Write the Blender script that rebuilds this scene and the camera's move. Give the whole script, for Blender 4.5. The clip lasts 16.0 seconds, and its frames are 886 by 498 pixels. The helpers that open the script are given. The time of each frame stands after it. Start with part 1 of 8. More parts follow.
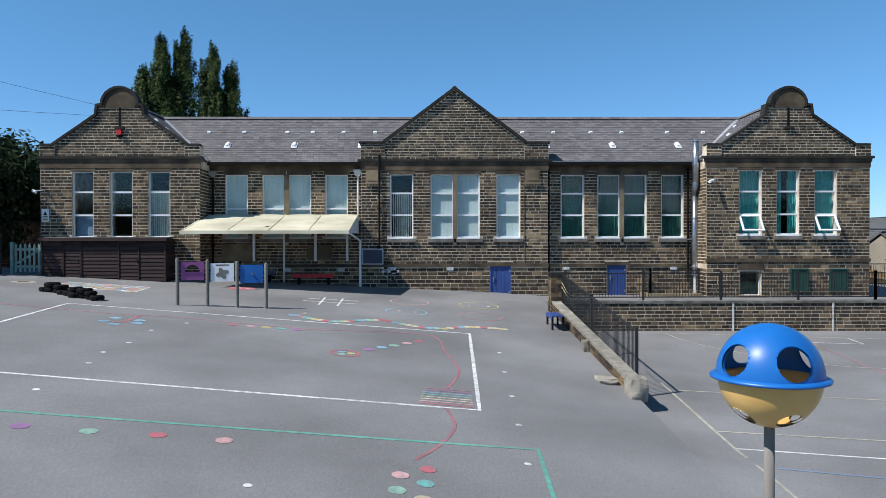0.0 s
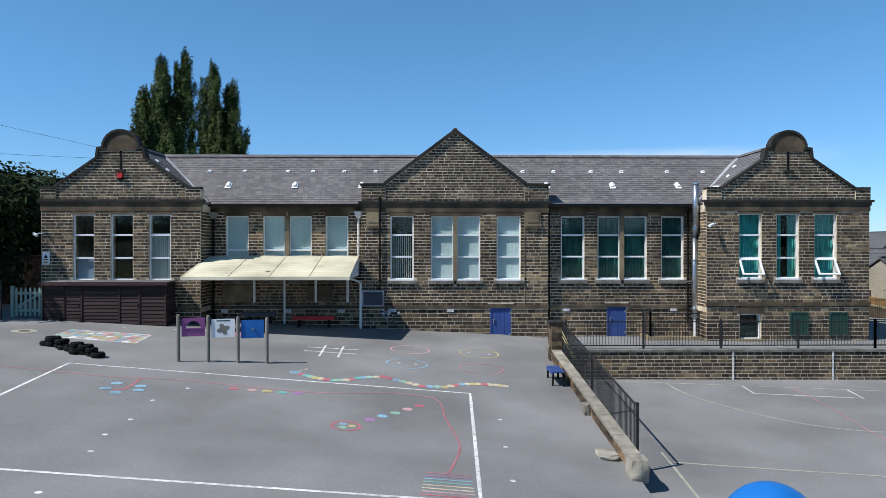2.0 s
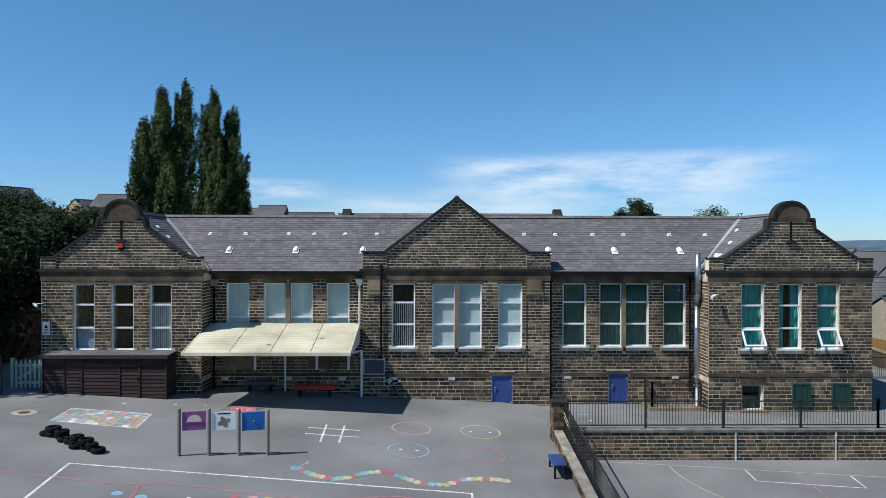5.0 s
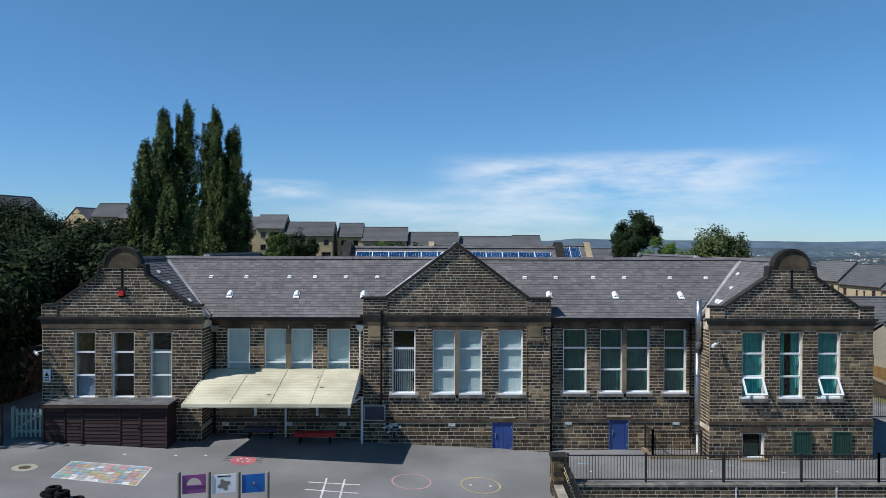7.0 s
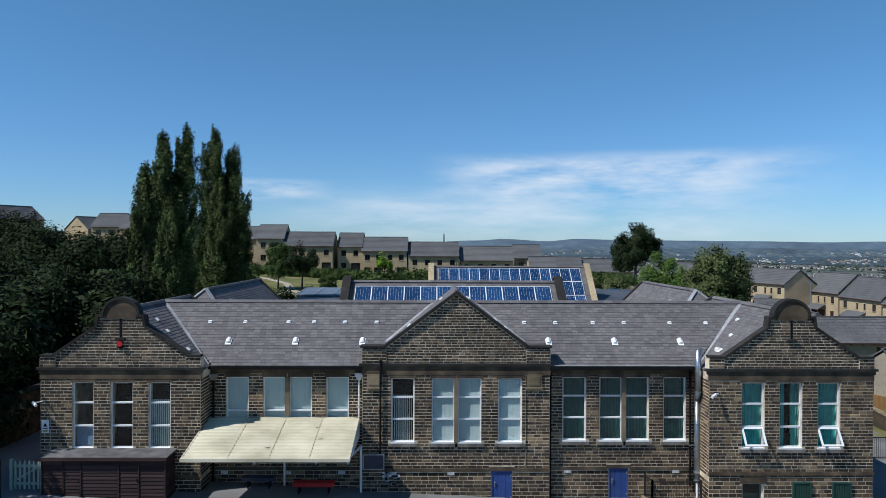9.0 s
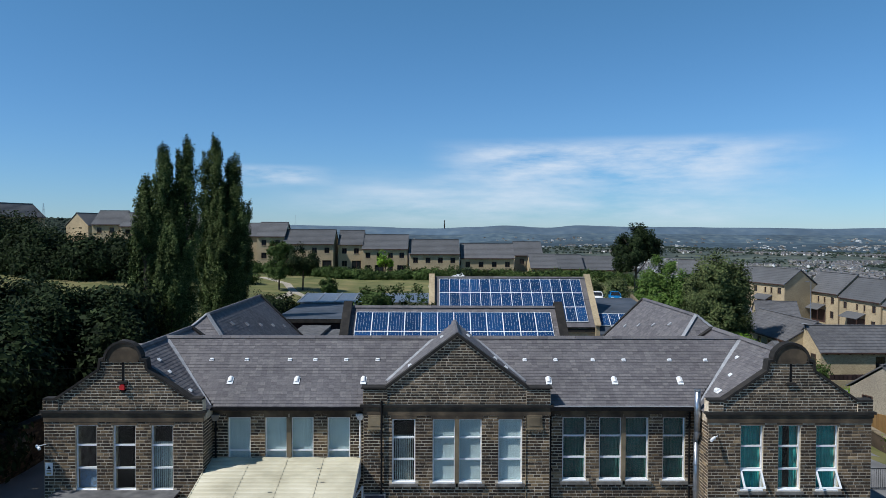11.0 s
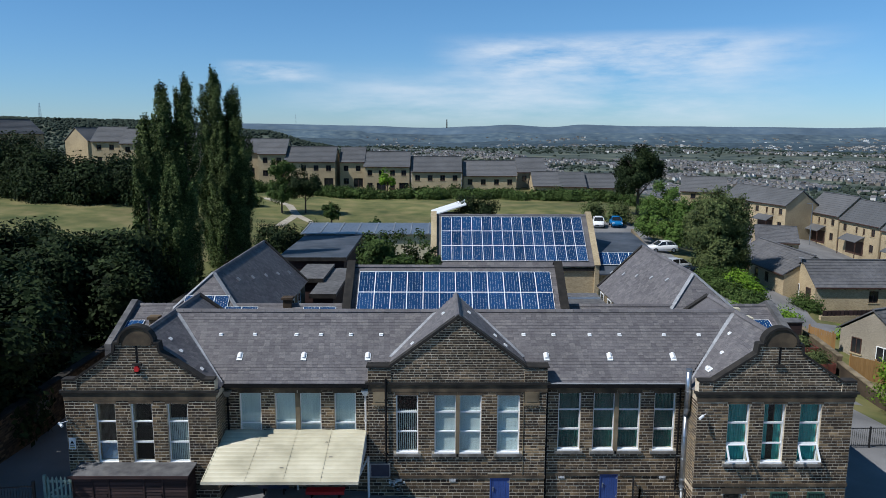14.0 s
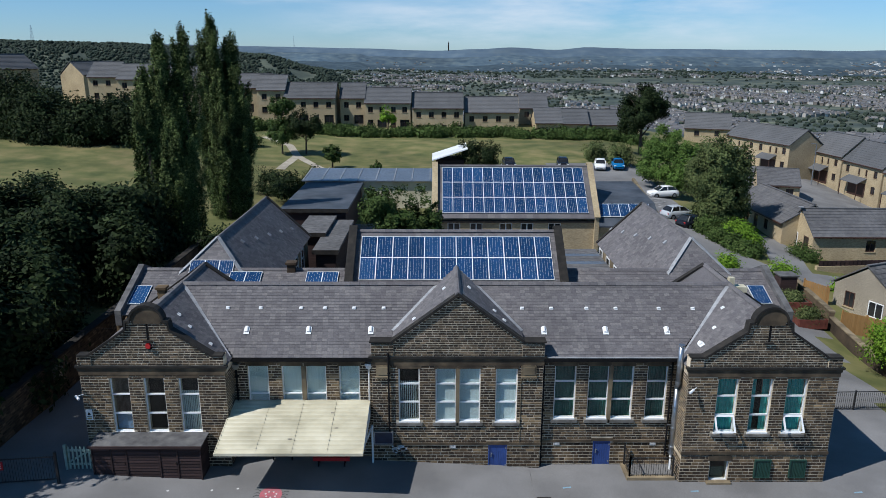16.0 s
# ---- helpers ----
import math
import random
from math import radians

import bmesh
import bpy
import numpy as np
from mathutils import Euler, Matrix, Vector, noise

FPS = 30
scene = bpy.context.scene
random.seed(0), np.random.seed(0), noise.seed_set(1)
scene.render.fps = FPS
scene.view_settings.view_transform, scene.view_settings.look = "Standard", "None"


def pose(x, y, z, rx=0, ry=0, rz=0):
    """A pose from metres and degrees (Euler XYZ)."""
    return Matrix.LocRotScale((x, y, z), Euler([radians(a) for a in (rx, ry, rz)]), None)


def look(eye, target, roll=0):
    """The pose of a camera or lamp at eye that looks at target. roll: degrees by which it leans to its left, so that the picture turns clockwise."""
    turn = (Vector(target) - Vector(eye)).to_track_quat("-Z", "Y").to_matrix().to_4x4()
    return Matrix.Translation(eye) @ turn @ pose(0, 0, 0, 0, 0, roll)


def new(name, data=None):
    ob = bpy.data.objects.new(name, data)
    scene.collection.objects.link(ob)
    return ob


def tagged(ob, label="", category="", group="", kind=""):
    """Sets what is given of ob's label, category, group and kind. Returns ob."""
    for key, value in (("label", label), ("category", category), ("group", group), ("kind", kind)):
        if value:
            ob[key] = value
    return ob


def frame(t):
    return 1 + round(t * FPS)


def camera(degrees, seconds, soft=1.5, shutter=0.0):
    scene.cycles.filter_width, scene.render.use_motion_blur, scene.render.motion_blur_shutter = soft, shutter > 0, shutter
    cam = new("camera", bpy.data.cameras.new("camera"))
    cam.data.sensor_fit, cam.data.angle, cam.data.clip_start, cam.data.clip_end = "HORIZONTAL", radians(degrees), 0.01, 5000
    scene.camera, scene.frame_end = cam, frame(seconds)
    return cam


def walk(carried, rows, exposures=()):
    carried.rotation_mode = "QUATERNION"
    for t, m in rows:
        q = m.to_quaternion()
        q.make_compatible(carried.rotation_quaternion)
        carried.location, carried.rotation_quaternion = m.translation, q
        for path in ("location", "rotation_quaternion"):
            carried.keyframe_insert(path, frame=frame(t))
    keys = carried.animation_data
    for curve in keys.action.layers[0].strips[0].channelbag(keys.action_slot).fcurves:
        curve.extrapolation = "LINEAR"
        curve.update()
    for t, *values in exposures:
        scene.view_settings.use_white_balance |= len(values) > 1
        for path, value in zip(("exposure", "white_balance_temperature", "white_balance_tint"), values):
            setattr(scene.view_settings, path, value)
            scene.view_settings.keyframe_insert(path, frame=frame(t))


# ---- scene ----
cam = camera(63.7, 16.0, soft=0.55)
PATH = [
    (0, (0.033, 0.35, 2.209), (0.06, 2.35, 2.194), -0.1),
    (0.5, (0.018, 0.339, 2.581), (0.046, 2.338, 2.568), -0.1),
    (1, (0.003, 0.325, 3.008), (0.032, 2.325, 2.998), -0.1),
    (1.5, (-0.017, 0.325, 3.427), (0.012, 2.325, 3.419), -0.1),
    (2, (-0.012, 0.325, 3.898), (0.017, 2.324, 3.891), -0.0),
    (2.5, (-0.024, 0.348, 4.346), (0.005, 2.348, 4.341), 0.1),
    (3, (-0.064, 0.386, 4.844), (-0.035, 2.386, 4.839), 0.1),
    (3.5, (-0.068, 0.428, 5.315), (-0.039, 2.428, 5.31), 0.1),
    (4, (-0.072, 0.428, 5.829), (-0.043, 2.427, 5.823), 0.1),
    (6.5, (-0.086, 0.438, 8.306), (-0.058, 2.438, 8.299), 0.2),
    (7, (-0.043, 0.439, 8.817), (-0.018, 2.439, 8.811), 0.2),
    (7.5, (-0.021, 0.487, 9.321), (0.004, 2.486, 9.315), 0.2),
    (8, (-0.024, 0.501, 9.87), (0.002, 2.5, 9.864), 0.2),
    (8.5, (-0.014, 0.505, 10.366), (0.011, 2.505, 10.359), 0.2),
    (9, (0.003, 0.503, 10.91), (0.027, 2.502, 10.904), 0.2),
    (9.5, (-0.001, 0.508, 11.455), (0.023, 2.508, 11.448), 0.2),
    (12, (-0.04, 0.433, 14.567), (-0.018, 2.429, 14.454), 0.2),
    (12.5, (-0.069, 0.415, 15.16), (-0.047, 2.408, 14.997), 0.2),
    (13, (-0.055, 0.41, 15.807), (-0.034, 2.398, 15.589), 0.2),
    (13.5, (-0.035, 0.381, 16.396), (-0.015, 2.363, 16.128), 0.2),
    (14, (0.007, 0.372, 17.052), (0.024, 2.345, 16.728), 0.2),
    (14.5, (0.02, 0.343, 17.652), (0.037, 2.308, 17.279), 0.2),
    (15, (0.063, 0.339, 18.303), (0.078, 2.293, 17.877), 0.2),
    (15.5, (0.046, 0.308, 18.912), (0.06, 2.251, 18.437), 0.2),
    (16, (0.04, 0.313, 19.531), (0.053, 2.242, 19.005), 0.2),
]
STOPS = [(0, 0.34, 6250, 10), (2, 0.34, 6250, 9.5), (4, 0.24, 6200, 8.5), (6.5, 0.06, 6150, 9.5), (9, -0.01, 6100, 10), (12, -0.06, 6100, 10), (16, -0.03, 6100, 10)]
walk(cam, [(t, look(eye, target, roll)) for t, eye, target, roll in PATH], STOPS)

# ---- sky and sun ----
SUN_WAY = Vector((-0.585, -0.264, 0.766))      # towards the sun
world = bpy.data.worlds.new("sky")
scene.world = world
world.use_nodes = True
wn, wl = world.node_tree.nodes, world.node_tree.links
wn.clear()
sky = wn.new("ShaderNodeTexSky")
sky.sky_type, sky.sun_disc = "NISHITA", False
sky.sun_elevation, sky.sun_rotation = radians(50), radians(245.7)
sky.altitude, sky.air_density, sky.dust_density, sky.ozone_density = 150, 1.0, 0.05, 3.0
geo_n = wn.new("ShaderNodeTexCoord")
sep = wn.new("ShaderNodeSeparateXYZ")
wl.new(geo_n.outputs["Generated"], sep.inputs[0])


def wmath(op, a, b=None, c=None):
    n = wn.new("ShaderNodeMath")
    n.operation = op
    for i, v in enumerate((a, b, c)):
        if v is None:
            continue
        if isinstance(v, (int, float)):
            n.inputs[i].default_value = v
        else:
            wl.new(v, n.inputs[i])
    return n.outputs[0]


def wramp(v, a, b, c, d):
    """0 to 1 between a and b, back to 0 between c and d."""
    up_n, down_n = wn.new("ShaderNodeMapRange"), wn.new("ShaderNodeMapRange")
    for n, lo_v, hi_v, t0, t1 in ((up_n, a, b, 0, 1), (down_n, c, d, 1, 0)):
        n.interpolation_type = "SMOOTHSTEP"
        n.inputs[1].default_value, n.inputs[2].default_value = lo_v, hi_v
        n.inputs[3].default_value, n.inputs[4].default_value = t0, t1
        wl.new(v, n.inputs[0])
    return wmath("MULTIPLY", up_n.outputs[0], down_n.outputs[0])


az = wmath("DIVIDE", sep.outputs["X"], wmath("MAXIMUM", wmath("ABSOLUTE", sep.outputs["Y"]), 0.05))
stretch = wn.new("ShaderNodeCombineXYZ")
wl.new(wmath("MULTIPLY", az, 5.0), stretch.inputs[0])
wl.new(wmath("MULTIPLY", sep.outputs["Z"], 26.0), stretch.inputs[1])
wl.new(wmath("GREATER_THAN", sep.outputs["Y"], 0.0), stretch.inputs[2])
wisps = wn.new("ShaderNodeTexNoise")
wisps.inputs["Scale"].default_value, wisps.inputs["Detail"].default_value, wisps.inputs["Roughness"].default_value = 1.1, 7, 0.6
wl.new(stretch.outputs[0], wisps.inputs["Vector"])
# a long bank to the right, a short one to the left, thin haze low down
bank = wmath("MULTIPLY", wramp(az, -0.03, 0.12, 0.30, 0.62), wramp(sep.outputs["Z"], 0.045, 0.10, 0.108, 0.135))
short = wmath("MULTIPLY", wramp(az, -0.31, -0.25, -0.22, -0.13), wramp(sep.outputs["Z"], 0.058, 0.075, 0.082, 0.095))
low = wmath("MULTIPLY", wramp(az, -0.30, 0.0, 0.30, 0.60), wramp(sep.outputs["Z"], 0.0, 0.03, 0.04, 0.10))
cover = wmath("ADD", wmath("ADD", wmath("MULTIPLY", bank, 0.95), wmath("MULTIPLY", short, 0.8)), wmath("MULTIPLY", low, 0.55))
grain = wmath("MULTIPLY", wmath("SUBTRACT", wisps.outputs["Fac"], 0.35), 3.6)
cloud = wmath("MINIMUM", wmath("MAXIMUM", wmath("MULTIPLY", cover, grain), 0.0), 0.85)
tint = wn.new("ShaderNodeMix")
tint.data_type, tint.blend_type = "RGBA", "MULTIPLY"
tint.inputs["Factor"].default_value = 1.0
wl.new(sky.outputs[0], tint.inputs["A"])
tint_mix = wn.new("ShaderNodeMix")
tint_mix.data_type = "RGBA"
tint_mix.inputs["A"].default_value, tint_mix.inputs["B"].default_value = (0.59, 0.83, 1.19, 1), (0.65, 1.05, 1.15, 1)
height_f = wn.new("ShaderNodeMapRange")
height_f.inputs[1].default_value, height_f.inputs[2].default_value = 0.0, 0.36
wl.new(sep.outputs["Z"], height_f.inputs[0])
wl.new(height_f.outputs[0], tint_mix.inputs["Factor"])
deep = wn.new("ShaderNodeMix")
deep.data_type, deep.blend_type = "RGBA", "MULTIPLY"
deep.inputs["Factor"].default_value = 1.0
deep_f = wn.new("ShaderNodeMapRange")
deep_f.inputs[1].default_value, deep_f.inputs[2].default_value, deep_f.inputs[3].default_value, deep_f.inputs[4].default_value = 0.36, 1.0, 1.0, 0.62
wl.new(sep.outputs["Z"], deep_f.inputs[0])
wl.new(tint_mix.outputs["Result"], deep.inputs["A"])
wl.new(deep_f.outputs[0], deep.inputs["B"])
wl.new(deep.outputs["Result"], tint.inputs["B"])
mix = wn.new("ShaderNodeMix")
mix.data_type = "RGBA"
wl.new(cloud, mix.inputs["Factor"])
wl.new(tint.outputs["Result"], mix.inputs["A"])
mix.inputs["B"].default_value = (8.4, 9.0, 9.6, 1)
back = wn.new("ShaderNodeBackground")
back.inputs["Strength"].default_value = 0.091
wl.new(mix.outputs["Result"], back.inputs["Color"])
wout = wn.new("ShaderNodeOutputWorld")
wl.new(back.outputs[0], wout.inputs["Surface"])

sun_data = bpy.data.lights.new("sun", "SUN")
sun_data.energy, sun_data.angle, sun_data.color = 4.85, radians(0.55), (1.0, 0.95, 0.87)
sun = new("sun", sun_data)
sun.matrix_world = look((-60, -30, 80), Vector((-60, -30, 80)) - SUN_WAY)


# ---- materials ----
def material(name, stops, scale=3.0, rough=0.85, metal=0.0, bump=0.15, bump_scale=None, island=0.0, stretch=(1, 1, 1), grime=0.25, spec=0.4, grime_scale=0.35, detail=6, obj=False):
    """stops: colours over a noise of that scale; island: how far the pieces differ; grime: a second, larger variation."""
    m = bpy.data.materials.new(name)
    m.use_nodes = True
    nt = m.node_tree
    N, L = nt.nodes, nt.links
    b = N["Principled BSDF"]
    b.inputs["Roughness"].default_value, b.inputs["Metallic"].default_value = rough, metal
    b.inputs["Specular IOR Level"].default_value = spec
    tc = N.new("ShaderNodeTexCoord")
    if obj:
        base_vec = tc.outputs["Object"]
    else:
        base_vec = N.new("ShaderNodeNewGeometry").outputs["Position"]
    mp = N.new("ShaderNodeMapping")
    mp.inputs["Scale"].default_value = stretch
    L.new(base_vec, mp.inputs["Vector"])
    n1 = N.new("ShaderNodeTexNoise")
    n1.inputs["Scale"].default_value, n1.inputs["Detail"].default_value = scale, detail
    L.new(mp.outputs[0], n1.inputs["Vector"])
    fac = n1.outputs["Fac"]
    if island:
        g, o = N.new("ShaderNodeNewGeometry"), N.new("ShaderNodeObjectInfo")
        ad, fr = N.new("ShaderNodeMath"), N.new("ShaderNodeMath")
        ad.operation, fr.operation = "ADD", "FRACT"
        L.new(g.outputs["Random Per Island"], ad.inputs[0])
        L.new(o.outputs["Random"], ad.inputs[1])
        L.new(ad.outputs[0], fr.inputs[0])
        mx = N.new("ShaderNodeMix")
        mx.inputs["Factor"].default_value = island
        L.new(fac, mx.inputs["A"])
        L.new(fr.outputs[0], mx.inputs["B"])
        fac = mx.outputs["Result"]
    ramp = N.new("ShaderNodeValToRGB")
    el = ramp.color_ramp.elements
    lo_p, hi_p = (0.3, 0.7) if not island else (0.3 * (1 - island) + 0.02, 1 - 0.3 * (1 - island) - 0.02)
    while len(el) < len(stops):
        el.new(0.5)
    for i, c in enumerate(stops):
        el[i].position = lo_p + (hi_p - lo_p) * i / max(1, len(stops) - 1)
        el[i].color = (*c, 1)
    L.new(fac, ramp.inputs[0])
    col = ramp.outputs[0]
    if grime:
        n2 = N.new("ShaderNodeTexNoise")
        n2.inputs["Scale"].default_value, n2.inputs["Detail"].default_value = grime_scale, 5
        L.new(base_vec, n2.inputs["Vector"])
        r2 = N.new("ShaderNodeMapRange")
        r2.inputs[1].default_value, r2.inputs[2].default_value = 0.32, 0.68
        r2.inputs[3].default_value, r2.inputs[4].default_value = 1 - grime, 1 + grime * 0.6
        L.new(n2.outputs["Fac"], r2.inputs[0])
        mu = N.new("ShaderNodeMix")
        mu.data_type, mu.blend_type = "RGBA", "MULTIPLY"
        mu.inputs["Factor"].default_value = 1.0
        L.new(col, mu.inputs["A"])
        L.new(r2.outputs[0], mu.inputs["B"])
        col = mu.outputs["Result"]
    L.new(col, b.inputs["Base Color"])
    if bump:
        n3 = N.new("ShaderNodeTexNoise")
        n3.inputs["Scale"].default_value, n3.inputs["Detail"].default_value = bump_scale or scale * 4, 4
        L.new(mp.outputs[0], n3.inputs["Vector"])
        bp = N.new("ShaderNodeBump")
        bp.inputs["Strength"].default_value, bp.inputs["Distance"].default_value = bump, 0.02
        L.new(n3.outputs["Fac"], bp.inputs["Height"])
        L.new(bp.outputs[0], b.inputs["Normal"])
    return m


STONE = material("gritstone", [(0.020, 0.0135, 0.009), (0.037, 0.025, 0.0165), (0.066, 0.045, 0.028), (0.155, 0.107, 0.060), (0.36, 0.257, 0.144)], scale=0.6, island=0.33, rough=0.92, bump=0.6, bump_scale=24, grime=0.42, grime_scale=0.45)
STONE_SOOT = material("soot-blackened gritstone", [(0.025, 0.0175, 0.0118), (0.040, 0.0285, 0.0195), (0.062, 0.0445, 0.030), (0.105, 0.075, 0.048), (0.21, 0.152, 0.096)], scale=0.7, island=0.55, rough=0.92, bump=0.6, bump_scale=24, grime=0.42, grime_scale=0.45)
SOOTED = material("sooted dressed stone", [(0.038, 0.029, 0.020), (0.078, 0.058, 0.038), (0.145, 0.108, 0.068)], scale=1.4, rough=0.9, bump=0.3, bump_scale=18)
COPING = material("coping stone", [(0.010, 0.0095, 0.009), (0.020, 0.018, 0.016), (0.036, 0.031, 0.026)], scale=2.2, rough=0.9, bump=0.3)
MORTAR = material("pale lime mortar", [(0.30, 0.25, 0.18), (0.51, 0.432, 0.325), (0.70, 0.61, 0.475)], scale=3, rough=0.95, bump=0.2, grime=0.3)
PALE_STONE = material("pale weathered stone", [(0.17, 0.155, 0.125), (0.27, 0.25, 0.21), (0.37, 0.345, 0.29)], scale=2.5, rough=0.92, bump=0.35, bump_scale=20, grime=0.35)
GREY_COPING = material("grey weathered coping", [(0.10, 0.095, 0.086), (0.16, 0.152, 0.138), (0.23, 0.22, 0.20)], scale=3, rough=0.92, bump=0.35, bump_scale=18, grime=0.3)
DRESSED = material("buff dressed stone", [(0.10, 0.078, 0.05), (0.19, 0.15, 0.095), (0.27, 0.215, 0.135)], scale=1.2, rough=0.9, bump=0.2, grime=0.4)
SLATE = material("blue-grey slate", [(0.090, 0.085, 0.093), (0.120, 0.114, 0.122), (0.147, 0.140, 0.146), (0.20, 0.190, 0.188)], scale=11, island=0.34, rough=0.78, bump=0.3, bump_scale=40, grime=0.14, grime_scale=0.5, spec=0.28)
LEAD = material("lead flashing", [(0.25, 0.26, 0.28), (0.40, 0.41, 0.43)], scale=3, rough=0.55, metal=0.2, bump=0.1)
ASPHALT = material("worn asphalt", [(0.165, 0.164, 0.166), (0.186, 0.185, 0.188), (0.212, 0.211, 0.214)], scale=42, rough=0.9, bump=0.1, bump_scale=140, grime=0.27, grime_scale=0.28, detail=8, stretch=(1, 0.3, 1))
GRASS = material("summer grass", [(0.060, 0.078, 0.020), (0.125, 0.128, 0.042), (0.21, 0.178, 0.075)], scale=0.28, rough=0.95, bump=0.4, bump_scale=12, grime=0.3, grime_scale=0.05)
# a mild blue haze is mixed into these far colours
FARLAND = material("hazed far fields and woods", [(0.022, 0.034, 0.030), (0.045, 0.060, 0.050), (0.085, 0.10, 0.075), (0.14, 0.15, 0.10)], scale=0.011, rough=1, bump=0, grime=0.35, grime_scale=0.003, detail=9)
WHITE = material("white plastic", [(0.72, 0.74, 0.76), (0.82, 0.83, 0.84)], scale=2, rough=0.4, bump=0, grime=0.08)
CREAM = material("cream corrugated sheet", [(0.45, 0.415, 0.30), (0.56, 0.52, 0.385), (0.63, 0.59, 0.455)], scale=0.7, rough=0.5, bump=0, grime=0.12)
BLUE_DOOR = material("blue painted timber", [(0.028, 0.062, 0.22), (0.04, 0.082, 0.27)], scale=3, rough=0.55, bump=0.1)
BLACK_IRON = material("black painted iron", [(0.012, 0.012, 0.013), (0.022, 0.022, 0.023)], scale=6, rough=0.5, bump=0.05, grime=0)
DARK_WOOD = material("dark stained boards", [(0.014, 0.008, 0.008), (0.030, 0.016, 0.016), (0.066, 0.038, 0.036)], scale=2, stretch=(0.3, 1, 6), island=0.35, rough=0.85, bump=0.3)
FELT = material("grey roofing felt", [(0.07, 0.07, 0.075), (0.11, 0.11, 0.115), (0.15, 0.15, 0.15)], scale=2.5, rough=0.9, bump=0.3)
DARK_FELT = material("dark flat roof", [(0.035, 0.045, 0.06), (0.055, 0.067, 0.085), (0.075, 0.085, 0.105)], scale=0.7, rough=0.7, bump=0.1, grime=0.2)
GREY_METAL = material("galvanised steel", [(0.26, 0.29, 0.33), (0.40, 0.43, 0.47)], scale=4, rough=0.45, metal=0.8, bump=0.03, grime=0.1)
DARK_STEEL = material("dull flue steel", [(0.34, 0.37, 0.41), (0.50, 0.53, 0.57)], scale=4, rough=0.3, metal=0.9, bump=0.03, grime=0.2)
TIMBER_POST = material("weathered grey post", [(0.16, 0.15, 0.135), (0.25, 0.235, 0.21)], scale=5, stretch=(1, 1, 0.2), rough=0.9, bump=0.2)
GREEN_PAINT = material("pale green paint", [(0.26, 0.36, 0.31), (0.36, 0.46, 0.40)], scale=5, rough=0.7, bump=0.1)
GREEN_DARK = material("dark green louvre paint", [(0.012, 0.045, 0.035), (0.02, 0.06, 0.047)], scale=5, rough=0.5, bump=0.05)
RED = material("red paint", [(0.45, 0.015, 0.02), (0.60, 0.03, 0.03)], scale=4, rough=0.5, bump=0.05)
NAVY = material("navy notice board", [(0.02, 0.03, 0.06), (0.03, 0.045, 0.085)], scale=3, rough=0.3, bump=0)
BLUE_PLASTIC = material("glossy blue plastic", [(0.010, 0.118, 0.40), (0.014, 0.14, 0.46)], scale=3, rough=0.38, bump=0.02, grime=0.06)
TAN_PLASTIC = material("glossy tan plastic", [(0.62, 0.38, 0.12), (0.70, 0.45, 0.16)], scale=3, rough=0.32, bump=0.02, grime=0.08)
RUBBER = material("black rubber", [(0.005, 0.005, 0.006), (0.012, 0.012, 0.013)], scale=9, rough=0.9, bump=0.2, spec=0.15)
PURPLE = material("purple board", [(0.27, 0.075, 0.24), (0.33, 0.10, 0.29)], scale=4, rough=0.5, bump=0)
BLIND = material("pale grey-green blind", [(0.47, 0.545, 0.555), (0.60, 0.665, 0.67)], scale=2.5, stretch=(5, 1, 0.3), rough=0.8, bump=0.05)
TEAL = material("teal curtain", [(0.03, 0.27, 0.26), (0.06, 0.40, 0.38)], scale=3, rough=0.85, bump=0.1)
GREEN_CLOTH = material("dark green curtain", [(0.014, 0.085, 0.075), (0.026, 0.125, 0.11)], scale=3, rough=0.9, bump=0.1)
# near-black room colours: the dimness indoors is put into the surfaces
ROOM = material("plaster darkened as unlit room", [(0.016, 0.024, 0.024), (0.030, 0.040, 0.040)], scale=1, rough=0.9, bump=0)
ROOM_DARK = material("room surface darkened as unlit", [(0.018, 0.023, 0.023), (0.03, 0.035, 0.034)], scale=1, rough=0.9, bump=0)
BUFF = material("buff house stone", [(0.31, 0.24, 0.145), (0.40, 0.32, 0.20), (0.48, 0.39, 0.255)], scale=5, stretch=(1, 1, 3), rough=0.9, bump=0.3, grime=0.2)
TILE = material("grey concrete tile", [(0.075, 0.078, 0.085), (0.10, 0.103, 0.11), (0.13, 0.13, 0.135)], scale=3, stretch=(1, 4, 4), rough=0.8, bump=0.3, grime=0.15, island=0.3)
DARK_FRAME = material("brown window frame", [(0.05, 0.025, 0.018), (0.08, 0.04, 0.03)], scale=3, rough=0.6, bump=0)
FENCE = material("golden larch fence", [(0.30, 0.16, 0.055), (0.42, 0.24, 0.09)], scale=3, stretch=(4, 4, 0.4), island=0.4, rough=0.8, bump=0.2)
BRICK_RED = material("red planter timber", [(0.11, 0.03, 0.02), (0.17, 0.05, 0.035)], scale=3, rough=0.8, bump=0.2)
PATHWAY = material("pale path", [(0.33, 0.29, 0.23), (0.45, 0.41, 0.34)], scale=3, rough=0.95, bump=0.2)
BARK = material("bark", [(0.05, 0.04, 0.03), (0.10, 0.08, 0.06)], scale=5, stretch=(1, 1, 0.3), rough=0.95, bump=0.5)


